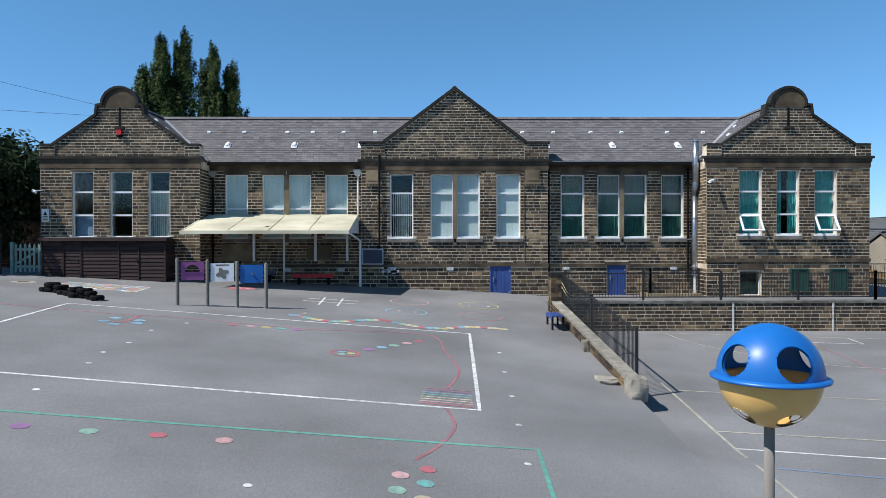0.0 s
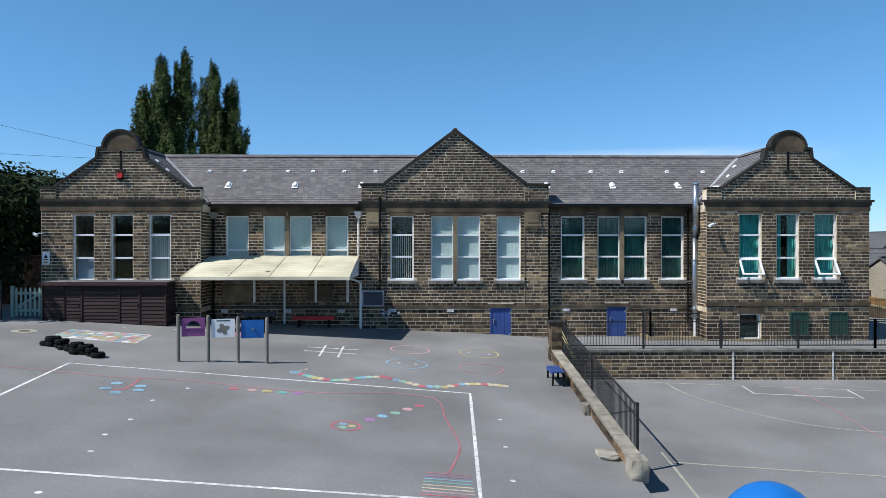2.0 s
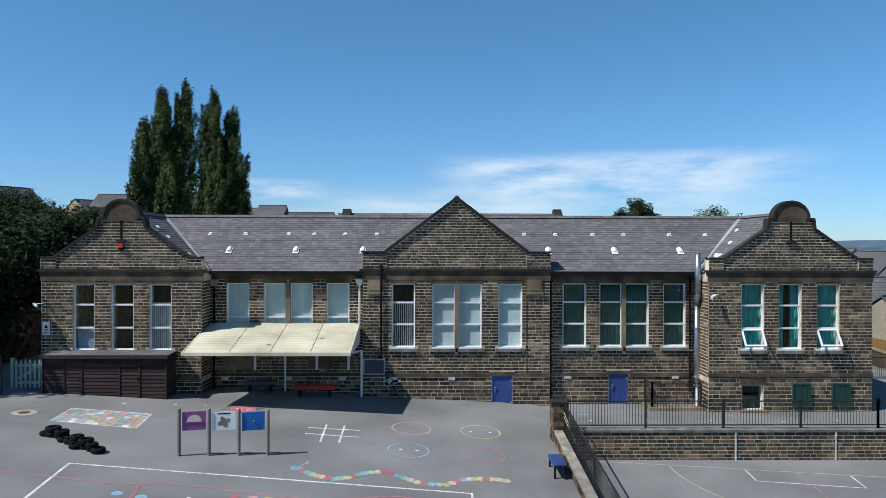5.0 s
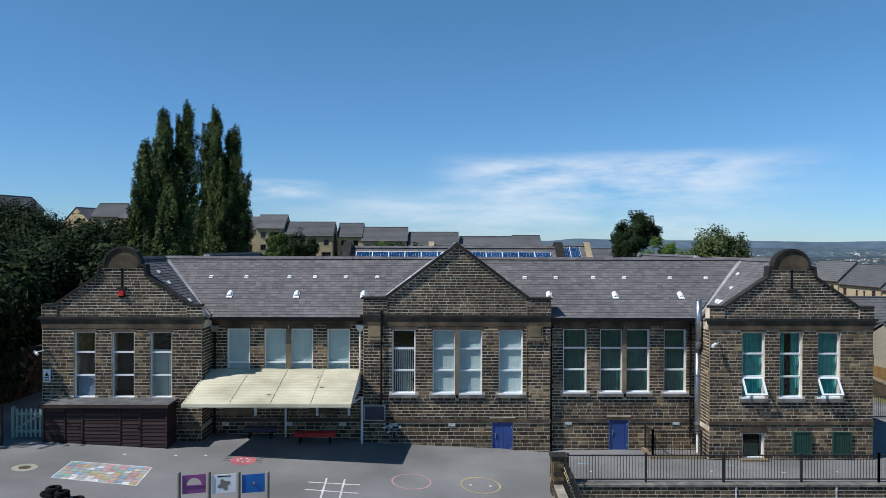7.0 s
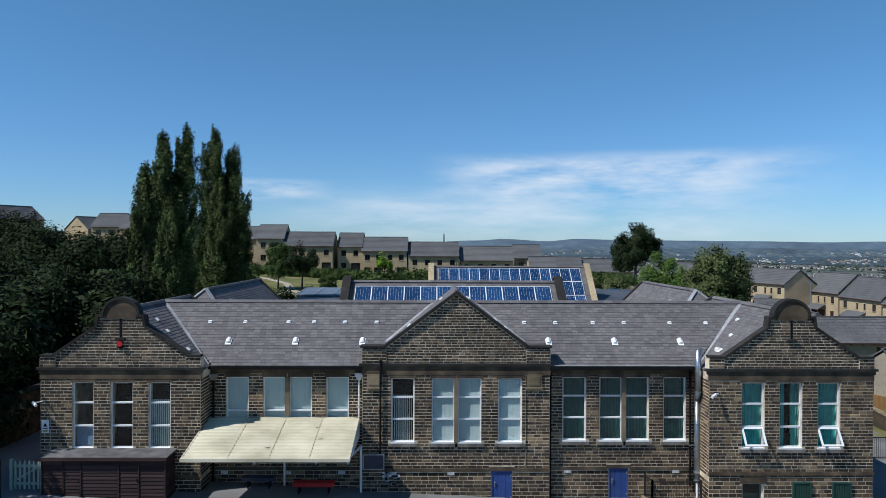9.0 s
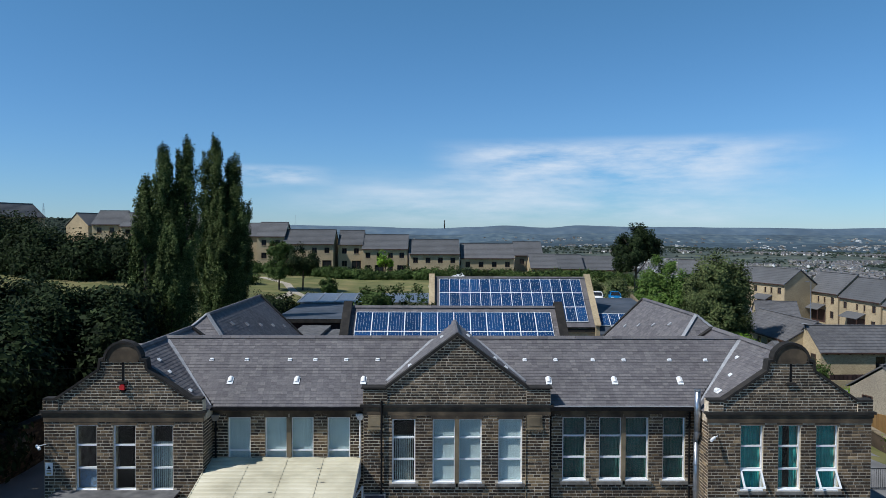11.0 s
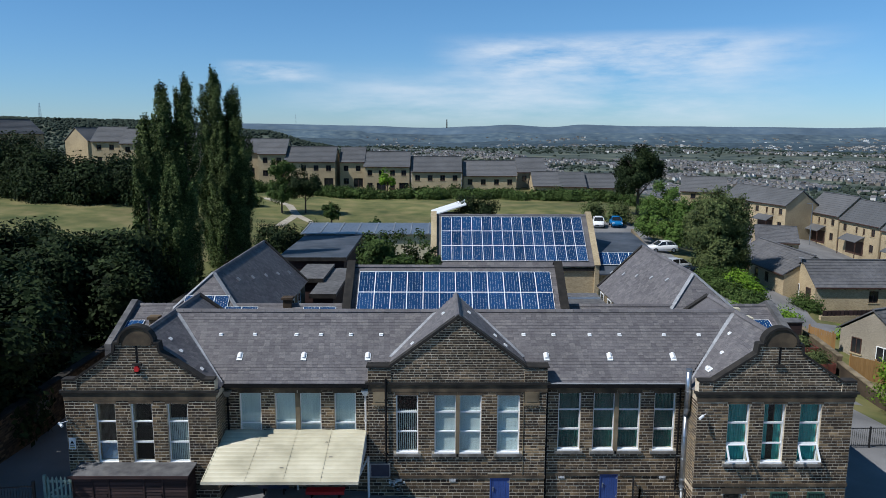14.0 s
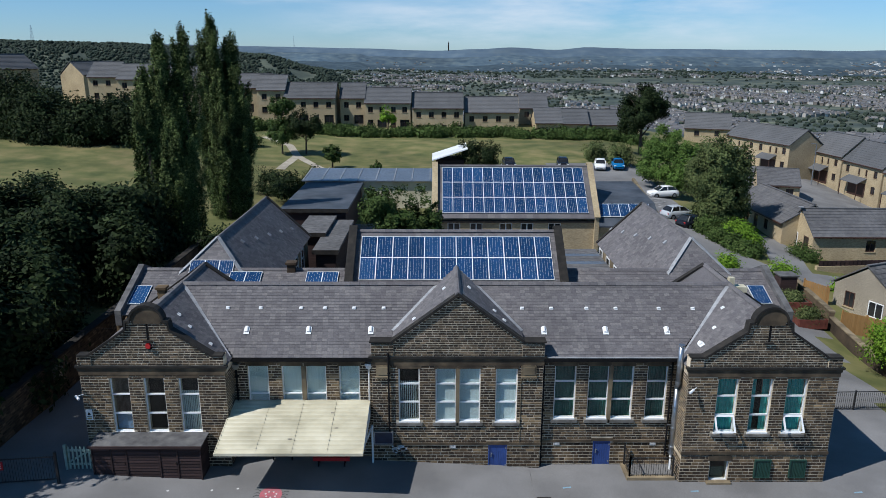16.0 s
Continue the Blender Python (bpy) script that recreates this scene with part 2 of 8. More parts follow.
def leaf_material(name, stops, gloss=0.75):
    m = material(name, stops, scale=0.5, island=0.6, rough=gloss, bump=0, grime=0.3, grime_scale=0.25, spec=0.12)
    b = m.node_tree.nodes["Principled BSDF"]
    tr = m.node_tree.nodes.new("ShaderNodeBsdfTranslucent")
    ms = m.node_tree.nodes.new("ShaderNodeMixShader")
    ms.inputs[0].default_value = 0.08
    src = b.inputs["Base Color"].links[0].from_socket
    m.node_tree.links.new(src, tr.inputs[0])
    m.node_tree.links.new(b.outputs[0], ms.inputs[1])
    m.node_tree.links.new(tr.outputs[0], ms.inputs[2])
    m.node_tree.links.new(ms.outputs[0], m.node_tree.nodes["Material Output"].inputs[0])
    return m


LEAF_DARK = leaf_material("dark leaves", [(0.006, 0.013, 0.005), (0.015, 0.028, 0.009), (0.046, 0.066, 0.024)])
LEAF_POPLAR = leaf_material("poplar leaves", [(0.018, 0.032, 0.009), (0.050, 0.078, 0.021), (0.15, 0.185, 0.07)])
LEAF_MID = leaf_material("mid green leaves", [(0.028, 0.054, 0.013), (0.050, 0.085, 0.021), (0.095, 0.135, 0.042)])
LEAF_BRIGHT = leaf_material("bright green leaves", [(0.08, 0.17, 0.012), (0.13, 0.24, 0.02), (0.19, 0.30, 0.04)])
LEAF_FRESH = leaf_material("fresh green leaves", [(0.045, 0.092, 0.016), (0.078, 0.135, 0.027), (0.125, 0.19, 0.05)])
LEAF_GREY = leaf_material("grey-green birch leaves", [(0.046, 0.070, 0.024), (0.080, 0.106, 0.038), (0.135, 0.155, 0.062)])


def paint(name, c, rough=0.8):
    """Worn playground paint: lets some of the asphalt's grain show."""
    return material(name, [tuple(v * 0.30 + 0.125 for v in c), tuple(v * 0.66 + 0.06 for v in c), tuple(min(0.9, v * 0.95 + 0.01) for v in c)], scale=9, rough=rough, bump=0.2, bump_scale=120, grime=0.22, grime_scale=1.3)


P_WHITE, P_GREEN = paint("white line paint", (0.80, 0.80, 0.80)), paint("mint line paint", (0.10, 0.42, 0.33))
P_RED, P_PINK = paint("red ground paint", (0.52, 0.10, 0.14)), paint("pink ground paint", (0.62, 0.34, 0.35))
P_YELLOW, P_BLUE = paint("yellow ground paint", (0.55, 0.45, 0.16)), paint("blue ground paint", (0.22, 0.42, 0.58))
P_PURPLE, P_TEAL = paint("purple ground paint", (0.33, 0.13, 0.36)), paint("teal ground paint", (0.12, 0.44, 0.42))
P_MINT, P_CREAM = paint("light green ground paint", (0.28, 0.52, 0.40)), paint("cream ground paint", (0.62, 0.53, 0.36))
P_COURT, P_CBLUE = paint("faded yellow court line", (0.44, 0.41, 0.32)), paint("faded blue court line", (0.16, 0.26, 0.42))
P_PALE = paint("washed-out pale paint", (0.48, 0.47, 0.47))
P_TRAIL = paint("worn red trail paint", (0.40, 0.12, 0.155))
P_FADED = paint("faded red line", (0.42, 0.17, 0.20))


def glass_material(name, tint_c, fac=0.034):
    """fac: the share that each face of the double unit mirrors head-on."""
    m = bpy.data.materials.new(name)
    m.use_nodes = True
    N, L = m.node_tree.nodes, m.node_tree.links
    N.clear()
    tr, gl, fr = N.new("ShaderNodeBsdfTransparent"), N.new("ShaderNodeBsdfGlossy"), N.new("ShaderNodeLayerWeight")
    tr.inputs[0].default_value = (*tint_c, 1)
    gl.inputs["Roughness"].default_value = 0.015
    pw, mad = N.new("ShaderNodeMath"), N.new("ShaderNodeMath")
    pw.operation, mad.operation = "POWER", "MULTIPLY_ADD"
    pw.inputs[1].default_value = 5.0
    mad.inputs[1].default_value, mad.inputs[2].default_value = 0.85, fac
    L.new(fr.outputs["Facing"], pw.inputs[0])
    L.new(pw.outputs[0], mad.inputs[0])
    ms, out = N.new("ShaderNodeMixShader"), N.new("ShaderNodeOutputMaterial")
    L.new(mad.outputs[0], ms.inputs[0])
    L.new(tr.outputs[0], ms.inputs[1])
    L.new(gl.outputs[0], ms.inputs[2])
    L.new(ms.outputs[0], out.inputs[0])
    return m


GLASS = glass_material("window glass", (0.92, 0.96, 0.955))
SOLAR = material("solar cells", [(0.008, 0.034, 0.095), (0.013, 0.048, 0.135), (0.020, 0.070, 0.185)], scale=2, island=0.5, rough=0.16, bump=0, grime=0.1, spec=0.6)
DARK_PANE = material("dark house pane", [(0.01, 0.011, 0.013), (0.03, 0.032, 0.036)], scale=0.6, rough=0.08, bump=0, grime=0, spec=0.6)


# ---- mesh helpers ----
class Geo:
    """Gathers boxes, bars and sheets into one mesh."""

    def __init__(self):
        self.v, self.f = [], []

    def add(self, vs, fs):
        n = len(self.v)
        self.v.extend(tuple(p) for p in vs)
        self.f.extend(tuple(i + n for i in f) for f in fs)
        return self

    def box(self, x0, x1, y0, y1, z0, z1, m=None):
        vs = [(x, y, z) for z in (z0, z1) for y in (y0, y1) for x in (x0, x1)]
        if m is not None:
            vs = [m @ Vector(p) for p in vs]
        return self.add(vs, [(0, 2, 3, 1), (4, 5, 7, 6), (0, 1, 5, 4), (2, 6, 7, 3), (0, 4, 6, 2), (1, 3, 7, 5)])

    def prism(self, pts, vec):
        n, vec = len(pts), Vector(vec)
        pts = [Vector(p) for p in pts]
        return self.add(pts + [p + vec for p in pts], [tuple(range(n))[::-1], tuple(range(n, 2 * n))] + [(i, (i + 1) % n, n + (i + 1) % n, n + i) for i in range(n)])

    def bar(self, p, q, r, n=8, r2=None):
        p, q = Vector(p), Vector(q)
        d = (q - p).normalized()
        a = d.orthogonal().normalized()
        b = d.cross(a)
        r2 = r if r2 is None else r2
        ring = [(math.cos(2 * math.pi * i / n), math.sin(2 * math.pi * i / n)) for i in range(n)]
        vs = [p + r * (c * a + s * b) for c, s in ring] + [q + r2 * (c * a + s * b) for c, s in ring]
        return self.add(vs, [(i, (i + 1) % n, n + (i + 1) % n, n + i) for i in range(n)] + [tuple(range(n))[::-1], tuple(range(n, 2 * n))])

    def beam(self, p, q, w, h, up_v=(0, 0, 1)):
        """A square bar from p to q, w wide and h high above the line."""
        p, q = Vector(p), Vector(q)
        d = (q - p).normalized()
        s = d.cross(Vector(up_v)).normalized() * w / 2
        u = s.cross(d).normalized() * h
        vs = [p - s, p + s, p + s + u, p - s + u, q - s, q + s, q + s + u, q - s + u]
        return self.add(vs, [(0, 1, 2, 3), (7, 6, 5, 4), (0, 4, 5, 1), (1, 5, 6, 2), (2, 6, 7, 3), (3, 7, 4, 0)])

    def lathe(self, prof, c, n=24):
        vs = [(c[0] + r * math.cos(2 * math.pi * i / n), c[1] + r * math.sin(2 * math.pi * i / n), c[2] + z) for r, z in prof for i in range(n)]
        return self.add(vs, [(k * n + i, k * n + (i + 1) % n, (k + 1) * n + (i + 1) % n, (k + 1) * n + i) for k in range(len(prof) - 1) for i in range(n)])

    def make(self, name, mat, parent=None, label="", smooth=False):
        me = bpy.data.meshes.new(name)
        me.from_pydata(self.v, [], self.f)
        me.materials.append(mat)
        if smooth:
            me.polygons.foreach_set("use_smooth", [True] * len(me.polygons))
        me.update()
        ob = new(name, me)
        if parent is not None:
            ob.parent = parent
        if label:
            ob["label"] = label
        return ob


def thing(name, label, category, at=None, group="", kind=""):
    ob = new(name)
    ob.empty_display_size = 0.2
    if at is not None:
        ob.matrix_basis = at
    return tagged(ob, label, category, group, kind)


def solid(geo, name, mat, label, category, group="", kind="", smooth=False):
    return tagged(geo.make(name, mat, smooth=smooth), label, category, group, kind)


def piece(name, mesh, parent, m):
    ob = new(name, mesh)
    ob.parent = parent
    ob.matrix_basis = m
    return ob


def clamp(v, a, b):
    return max(a, min(b, v))


def smooth01(v):
    v = clamp(v, 0, 1)
    return v * v * (3 - 2 * v)


def ramp_at(v, table):
    for (a, za), (b, zb) in zip(table, table[1:]):
        if v <= b:
            return za + (zb - za) * smooth01((v - a) / (b - a)) if v > a else za
    return table[-1][1]


# ---- the lie of the land ----
def upper(x, y):
    x, y = clamp(x, -21, 8), clamp(y, 7, 33)
    return -0.161 - 0.0686 * x + 0.0605 * (y - 25) + 0.00318 * x * (y - 25)


def lower(x, y):
    z = lower_flat(clamp(x, 0, 40), y)
    if y < 13.4:
        z += (upper(4.5, y) - lower_flat(4.5, y)) * (1 - smooth01((x - 4.5) / 2.5)) * smooth01((13.4 - y) / 2.0)
    return z


def lower_flat(x, y):
    return -1.06 - 0.004 * x + 0.04 * (clamp(y, 0, 30) - 25)


def rear(x, y):
    z = ramp_at(y, [(36, 0.0), (50, 0.5), (62, 1.3), (78, 1.9), (90, 2.4), (106, 3.3), (130, 4.3), (152, 5.1), (185, 3.5), (280, -12), (480, -42), (850, -76), (1500, -86), (2600, -80), (3500, -62), (4600, -40)])
    if x < -14:
        z += min(-14 - x, 80) * 0.06 * smooth01((y - 30) / 60) * (1 - smooth01((y - 190) / 200)) + 1.0 * smooth01((-14 - x) / 4) * (1 - smooth01((y - 36) / 30))
    x0 = 20 + max(0, y - 50) * 0.15
    if x > x0:
        z -= 0.17 * min(x - x0, 60) * smooth01((y - 36) / 12) * (1 - smooth01((y - 200) / 200))
    if y > 1200:
        z += 9 * math.sin(x / 700 + 1.0) * smooth01((y - 1200) / 1500) + 7 * math.sin(x / 260 + y / 900) * smooth01((y - 2000) / 2000)
    return z


def height(x, y):
    if y < -25:
        return upper(clamp(x, -21, 4), 7) + 0.05 * min(-25 - y, 260) + 2 * math.sin(x / 60) * smooth01((-25 - y) / 120)
    if y > 31.6:
        f = smooth01((y - 31.6) / 6)
        return (upper(x, 31.6) if x < 4.5 else -0.06) * (1 - f) + rear(x, y) * f
    if x <= 4.5:
        return upper(x, y)
    return -0.06 if y > 26.78 else lower(x, y)


def spread(*runs):
    out = []
    for a, b, s in runs:
        n = max(1, round((b - a) / s))
        out += [a + (b - a) * i / n for i in range(n)]
    return out + [runs[-1][1]]


GX = spread((-4800, -600, 300), (-600, -120, 40), (-120, -30, 6), (-30, 4.5, 1.5), (4.5, 4.505, 1), (4.505, 30, 1.5), (30, 120, 6), (120, 600, 40), (600, 4800, 300))
GY = spread((-400, -25, 15), (-25, 6, 6), (6, 26.78, 1.0), (26.78, 26.785, 1), (26.785, 38, 1.0), (38, 160, 2.5), (160, 400, 16), (400, 1600, 60), (1600, 4850, 160))


def ground_kind(x, y):
    if y < 33 and -24 < x < 40 and y > -14:
        return 0
    if 33 <= y < 75 and -21 < x < (25.5 + (y - 34.5) * 0.22 if y < 57 else 24):
        return 0
    if 66 < y < 109 and 17 < x < 31:
        return 0
    if 80 < y < 135 and 42 < x < 72:
        return 0
    return 1 if -25 < y < 170 else 2


gverts = [(x, y, height(x, y)) for y in GY for x in GX]
nx = len(GX)
gfaces = [(j * nx + i, j * nx + i + 1, (j + 1) * nx + i + 1, (j + 1) * nx + i) for j in range(len(GY) - 1) for i in range(nx - 1)]
gm = bpy.data.meshes.new("ground")
gm.from_pydata(gverts, [], gfaces)
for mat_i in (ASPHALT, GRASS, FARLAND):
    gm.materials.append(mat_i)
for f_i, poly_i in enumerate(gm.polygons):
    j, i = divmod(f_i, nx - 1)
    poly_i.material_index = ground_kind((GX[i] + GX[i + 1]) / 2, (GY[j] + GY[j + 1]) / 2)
    poly_i.use_smooth = GY[j] > 40 or GY[j] < -2
ground = tagged(new("ground", gm), "grey worn asphalt playground running out to dry summer grass and far fields", "ground", kind="structure")

# ---- the school ----
school = thing("school_building", "long soot-darkened gritstone school with three gables and slate roofs", "school")
rng = random.Random(4)
STONE_LEN = (0.24, 0.28, 0.31, 0.35, 0.41)
STONE_H = 0.135


def stone_mesh(w, h, d=0.008):
    g = Geo()
    c = 0.006
    vs = [(-w / 2, 0, 0), (w / 2, 0, 0), (w / 2, 0, h), (-w / 2, 0, h), (-w / 2 + c, -d, c), (w / 2 - c, -d, c), (w / 2 - c, -d, h - c), (-w / 2 + c, -d, h - c)]
    g.add(vs, [(4, 5, 6, 7), (0, 1, 5, 4), (1, 2, 6, 5), (2, 3, 7, 6), (3, 0, 4, 7)])
    me = bpy.data.meshes.new("stone")
    me.from_pydata(g.v, [], g.f)
    me.materials.append(STONE)
    return me


STONE_MESH = {w: stone_mesh(w - 0.020, STONE_H - 0.032) for w in STONE_LEN}


def courses(z0, z1, spans, single, parent, name="stone", to_world=None, rnd=rng, h=STONE_H, d=0.009, mat=STONE):
    """Lays courses of stones on the plane y = 0 of to_world. spans(z0, z1): the free runs of that course; single(x, z): whether
    that stone is a piece of its own. The rest goes into one mesh."""
    g, n = Geo(), 0
    z = z0
    while z + h * 0.6 < z1:
        hh = min(h, z1 - z)
        for a, b in spans(z, z + hh):
            x = a
            first = True
            while x < b - 0.05:
                w = rnd.choice(STONE_LEN) * (1 if h == STONE_H else 0.92 if h < STONE_H else 1.12) if not first or round((z - z0) / h) % 2 else 0.16
                first = False
                if b - x - w < 0.10:
                    w = b - x
                xc = x + w / 2
                whole = w in STONE_MESH and hh == h == STONE_H
                if whole and n < 300 and single(xc, z):
                    piece(name, STONE_MESH[w], parent, to_world @ pose(xc, 0, z + 0.016))
                    n += 1
                else:
                    c, e = 0.004, d - rnd.random() * 0.005
                    w2, q = w / 2 - 0.010, hh - 0.016
                    vs = [(xc - w2, 0, z + 0.016), (xc + w2, 0, z + 0.016), (xc + w2, 0, z + q), (xc - w2, 0, z + q)]
                    vs += [(xc - w2 + c, -e, z + 0.016 + c), (xc + w2 - c, -e, z + 0.016 + c), (xc + w2 - c, -e, z + q - c), (xc - w2 + c, -e, z + q - c)]
                    g.add([to_world @ Vector(p) for p in vs], [(4, 5, 6, 7), (0, 1, 5, 4), (1, 2, 6, 5), (2, 3, 7, 6), (3, 0, 4, 7)])
                x += w
        z += hh
    ob = g.make("stonework", mat, parent)
    ob["kind"] = "stuff"
    return ob


def free_runs(a, b, z0, z1, holes):
    runs = [(a, b)]
    for hx0, hx1, hz0, hz1 in holes:
        if hz0 < z1 - 0.02 and hz1 > z0 + 0.02:
            out = []
            for p, q in runs:
                if hx1 <= p or hx0 >= q:
                    out.append((p, q))
                else:
                    if hx0 - p > 0.05:
                        out.append((p, hx0))
                    if q - hx1 > 0.05:
                        out.append((hx1, q))
            runs = out
    return runs


def slab_with_holes(g, x0, x1, z0, z1, holes, y0, y1, m):
    xs = sorted({x0, x1, *[clamp(v, x0, x1) for h in holes for v in h[:2]]})
    zs = sorted({z0, z1, *[clamp(v, z0, z1) for h in holes for v in h[2:]]})

    def solid_at(i, j):
        if not (0 <= i < len(xs) - 1 and 0 <= j < len(zs) - 1):
            return False
        a, c = (xs[i] + xs[i + 1]) / 2, (zs[j] + zs[j + 1]) / 2
        return not any(h[0] < a < h[1] and h[2] < c < h[3] for h in holes)

    ids, vs, fs = {}, [], []

    def vid(i, j, back):
        if (i, j, back) not in ids:
            ids[(i, j, back)] = len(vs)
            vs.append(m @ Vector((xs[i], y1 if back else y0, zs[j])))
        return ids[(i, j, back)]

    for i in range(len(xs) - 1):
        for j in range(len(zs) - 1):
            if not solid_at(i, j):
                continue
            fs.append(tuple(vid(p, q, 0) for p, q in ((i, j), (i + 1, j), (i + 1, j + 1), (i, j + 1))))
            fs.append(tuple(vid(p, q, 1) for p, q in ((i, j + 1), (i + 1, j + 1), (i + 1, j), (i, j))))
            for di, dj, (p, q) in ((-1, 0, ((i, j + 1), (i, j))), (1, 0, ((i + 1, j), (i + 1, j + 1))), (0, -1, ((i, j), (i + 1, j))), (0, 1, ((i + 1, j + 1), (i, j + 1)))):
                if not solid_at(i + di, j + dj):
                    fs.append((vid(*q, 0), vid(*p, 0), vid(*p, 1), vid(*q, 1)))
    g.add(vs, fs)


def stone_wall(x0, x1, z0, z1, holes, m, thick=0.45, outline=None, single=lambda x, z: False, parent=school, blanks=(), seed=1, label="", lap=0.0, plinth=1.2):
    """A wall in the plane y = 0 of m, facing -y, with openings through it; outline: a gable above z1 as (x, z) points."""
    g = Geo()
    slab_with_holes(g, x0, x1, z0, z1, holes, 0, thick, m)
    if outline:
        g.prism([m @ Vector((x, 0, z)) for x, z in outline][::-1], m.to_3x3() @ Vector((0, thick, 0)))
    wall = g.make("wall", MORTAR, parent, label)
    top = max(z for x, z in outline) if outline else z1

    def spans(a, b):
        mid = (a + b) / 2
        if mid < z1:
            return free_runs(x0 - max(0, -lap), x1 + max(0, lap), a, b, list(holes) + list(blanks)) if lap >= 0 else free_runs(x0 + lap, x1, a, b, list(holes) + list(blanks))
        xs = []
        n = len(outline)
        zq = b - 0.01
        for i in range(n):
            (xa, za), (xb, zb) = outline[i], outline[(i + 1) % n]
            if (za - zq) * (zb - zq) < 0:
                xs.append(xa + (xb - xa) * (zq - za) / (zb - za))
        return free_runs(min(xs), max(xs), a, b, list(blanks)) if len(xs) > 1 else []

    courses(z0, plinth, spans, single, wall, to_world=m, rnd=random.Random(seed), h=0.165)
    courses(plinth + 0.13, 5.385, spans, single, wall, to_world=m, rnd=random.Random(seed + 20))
    if outline:
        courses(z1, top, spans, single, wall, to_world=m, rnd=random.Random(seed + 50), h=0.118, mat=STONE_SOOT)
    return wall


def window(x0, x1, z0, z1, m, bars, parent=school, fit_out="blind", opened=False, label="", sill=True, mat=WHITE):
    """A white framed window in the plane y = 0.14 of m, with transoms at the heights in bars."""
    holder = new("window")
    holder.parent = parent
    if label:
        holder["label"] = label
    g, fw = Geo(), 0.052
    y0, y1 = 0.10, 0.17
    g.box(x0, x0 + fw, y0, y1, z0, z1, m).box(x1 - fw, x1, y0, y1, z0, z1, m)
    g.box(x0 + fw, x1 - fw, y0, y1, z0, z0 + fw + 0.02, m).box(x0 + fw, x1 - fw, y0, y1, z1 - fw, z1, m)
    for b in bars:
        g.box(x0 + fw, x1 - fw, y0 - 0.008, y1, b - 0.035, b + 0.035, m)
    g.make("frame", mat, holder)
    lights = [z0 + fw + 0.02, *bars, z1 - fw]
    for i, (a, b) in enumerate(zip(lights, lights[1:])):
        if opened and i == 0:
            continue
        a2, b2 = a + (0.035 if i else 0), b - (0.035 if i < len(lights) - 2 else 0)
        tilt = pose(0, 0, 0, rng.uniform(-0.35, 0.35), 0, rng.uniform(-0.35, 0.35))
        pane = Geo().box(-(x1 - x0) / 2 + fw + 0.004, (x1 - x0) / 2 - fw - 0.004, -0.004, 0.004, a2 - (a + b) / 2, b2 - (a + b) / 2, m @ pose((x0 + x1) / 2, 0.135, (a + b) / 2) @ tilt).make("pane", GLASS, holder)
        pane.visible_shadow = False
    if opened:
        a, b = lights[0] - 0.02, bars[0] - 0.03
        t = m @ pose((x0 + x1) / 2, 0.09, b, -33, 0, 0)
        w, h = (x1 - x0) / 2 - 0.02, b - a
        g = Geo()
        g.box(-w, -w + 0.07, -0.03, 0.03, -h, 0, t).box(w - 0.07, w, -0.03, 0.03, -h, 0, t)
        g.box(-w + 0.07, w - 0.07, -0.03, 0.03, -h, -h + 0.07, t).box(-w + 0.07, w - 0.07, -0.03, 0.03, -0.07, 0, t)
        g.make("opened_sash", mat, holder, "white top-hung sash propped open")
        pane = Geo().box(-w + 0.07, w - 0.07, -0.004, 0.004, -h + 0.07, -0.07, t).make("pane", GLASS, holder)
        pane.visible_shadow = False
    if sill:
        g = Geo().box(x0 - 0.12, x1 + 0.12, -0.10, 0.12, z0 - 0.17, z0 - 0.03, m)
        Geo().box(x0 - 0.01, x1 + 0.01, -0.03, 0.10, z0 - 0.03, z0 + 0.03, m).make("white_sill", mat, holder)
        g.make("sill", GREY_COPING if mat is WHITE else BUFF, holder)
    if fit_out == "blind":
        Geo().box(x0 - 0.02, x1 + 0.02, 0.20, 0.208, z0 + rng.choice((0.0, 0.02)), z1 + 0.1, m).make("blind", BLIND, holder, "pale grey-green roller blind drawn down")
    elif fit_out == "slats":
        g = Geo()
        n = 11
        for i in range(n):
            x = x0 + (x1 - x0) * (i + 0.5) / n
            g.box(-0.036, 0.036, -0.001, 0.001, z0, z0 + (z1 - z0) * 0.72, m @ pose(x, 0.33, 0, 0, 0, 52 + rng.uniform(-9, 9)))
        g.make("vertical_blind", BLIND, holder, "pale vertical blind slats turned edge-on")
    elif fit_out in ("curtain", "drawn"):
        g = Geo()
        for side in (0, 1):
            n, wid = 9, (x1 - x0) * ((0.57 if opened else rng.uniform(0.36, 0.52)) if fit_out == "curtain" else 0.57)
            base = x0 - 0.05 if side == 0 else x1 + 0.05 - wid
            pts = [(base + wid * i / n, 0.34 + 0.035 * (i % 2) + rng.uniform(0, 0.02)) for i in range(n + 1)]
            for (xa, ya), (xb, yb) in zip(pts, pts[1:]):
                g.add([m @ Vector(p) for p in ((xa, ya, z0 - 0.1), (xb, yb, z0 - 0.1), (xb, yb, z1 + 0.05), (xa, ya, z1 + 0.05))], [(0, 1, 2, 3)])
        g.make("curtain", TEAL if fit_out == "curtain" else GREEN_CLOTH, holder, "teal curtains hanging half drawn" if fit_out == "curtain" else "dark green curtains drawn across")
    return holder


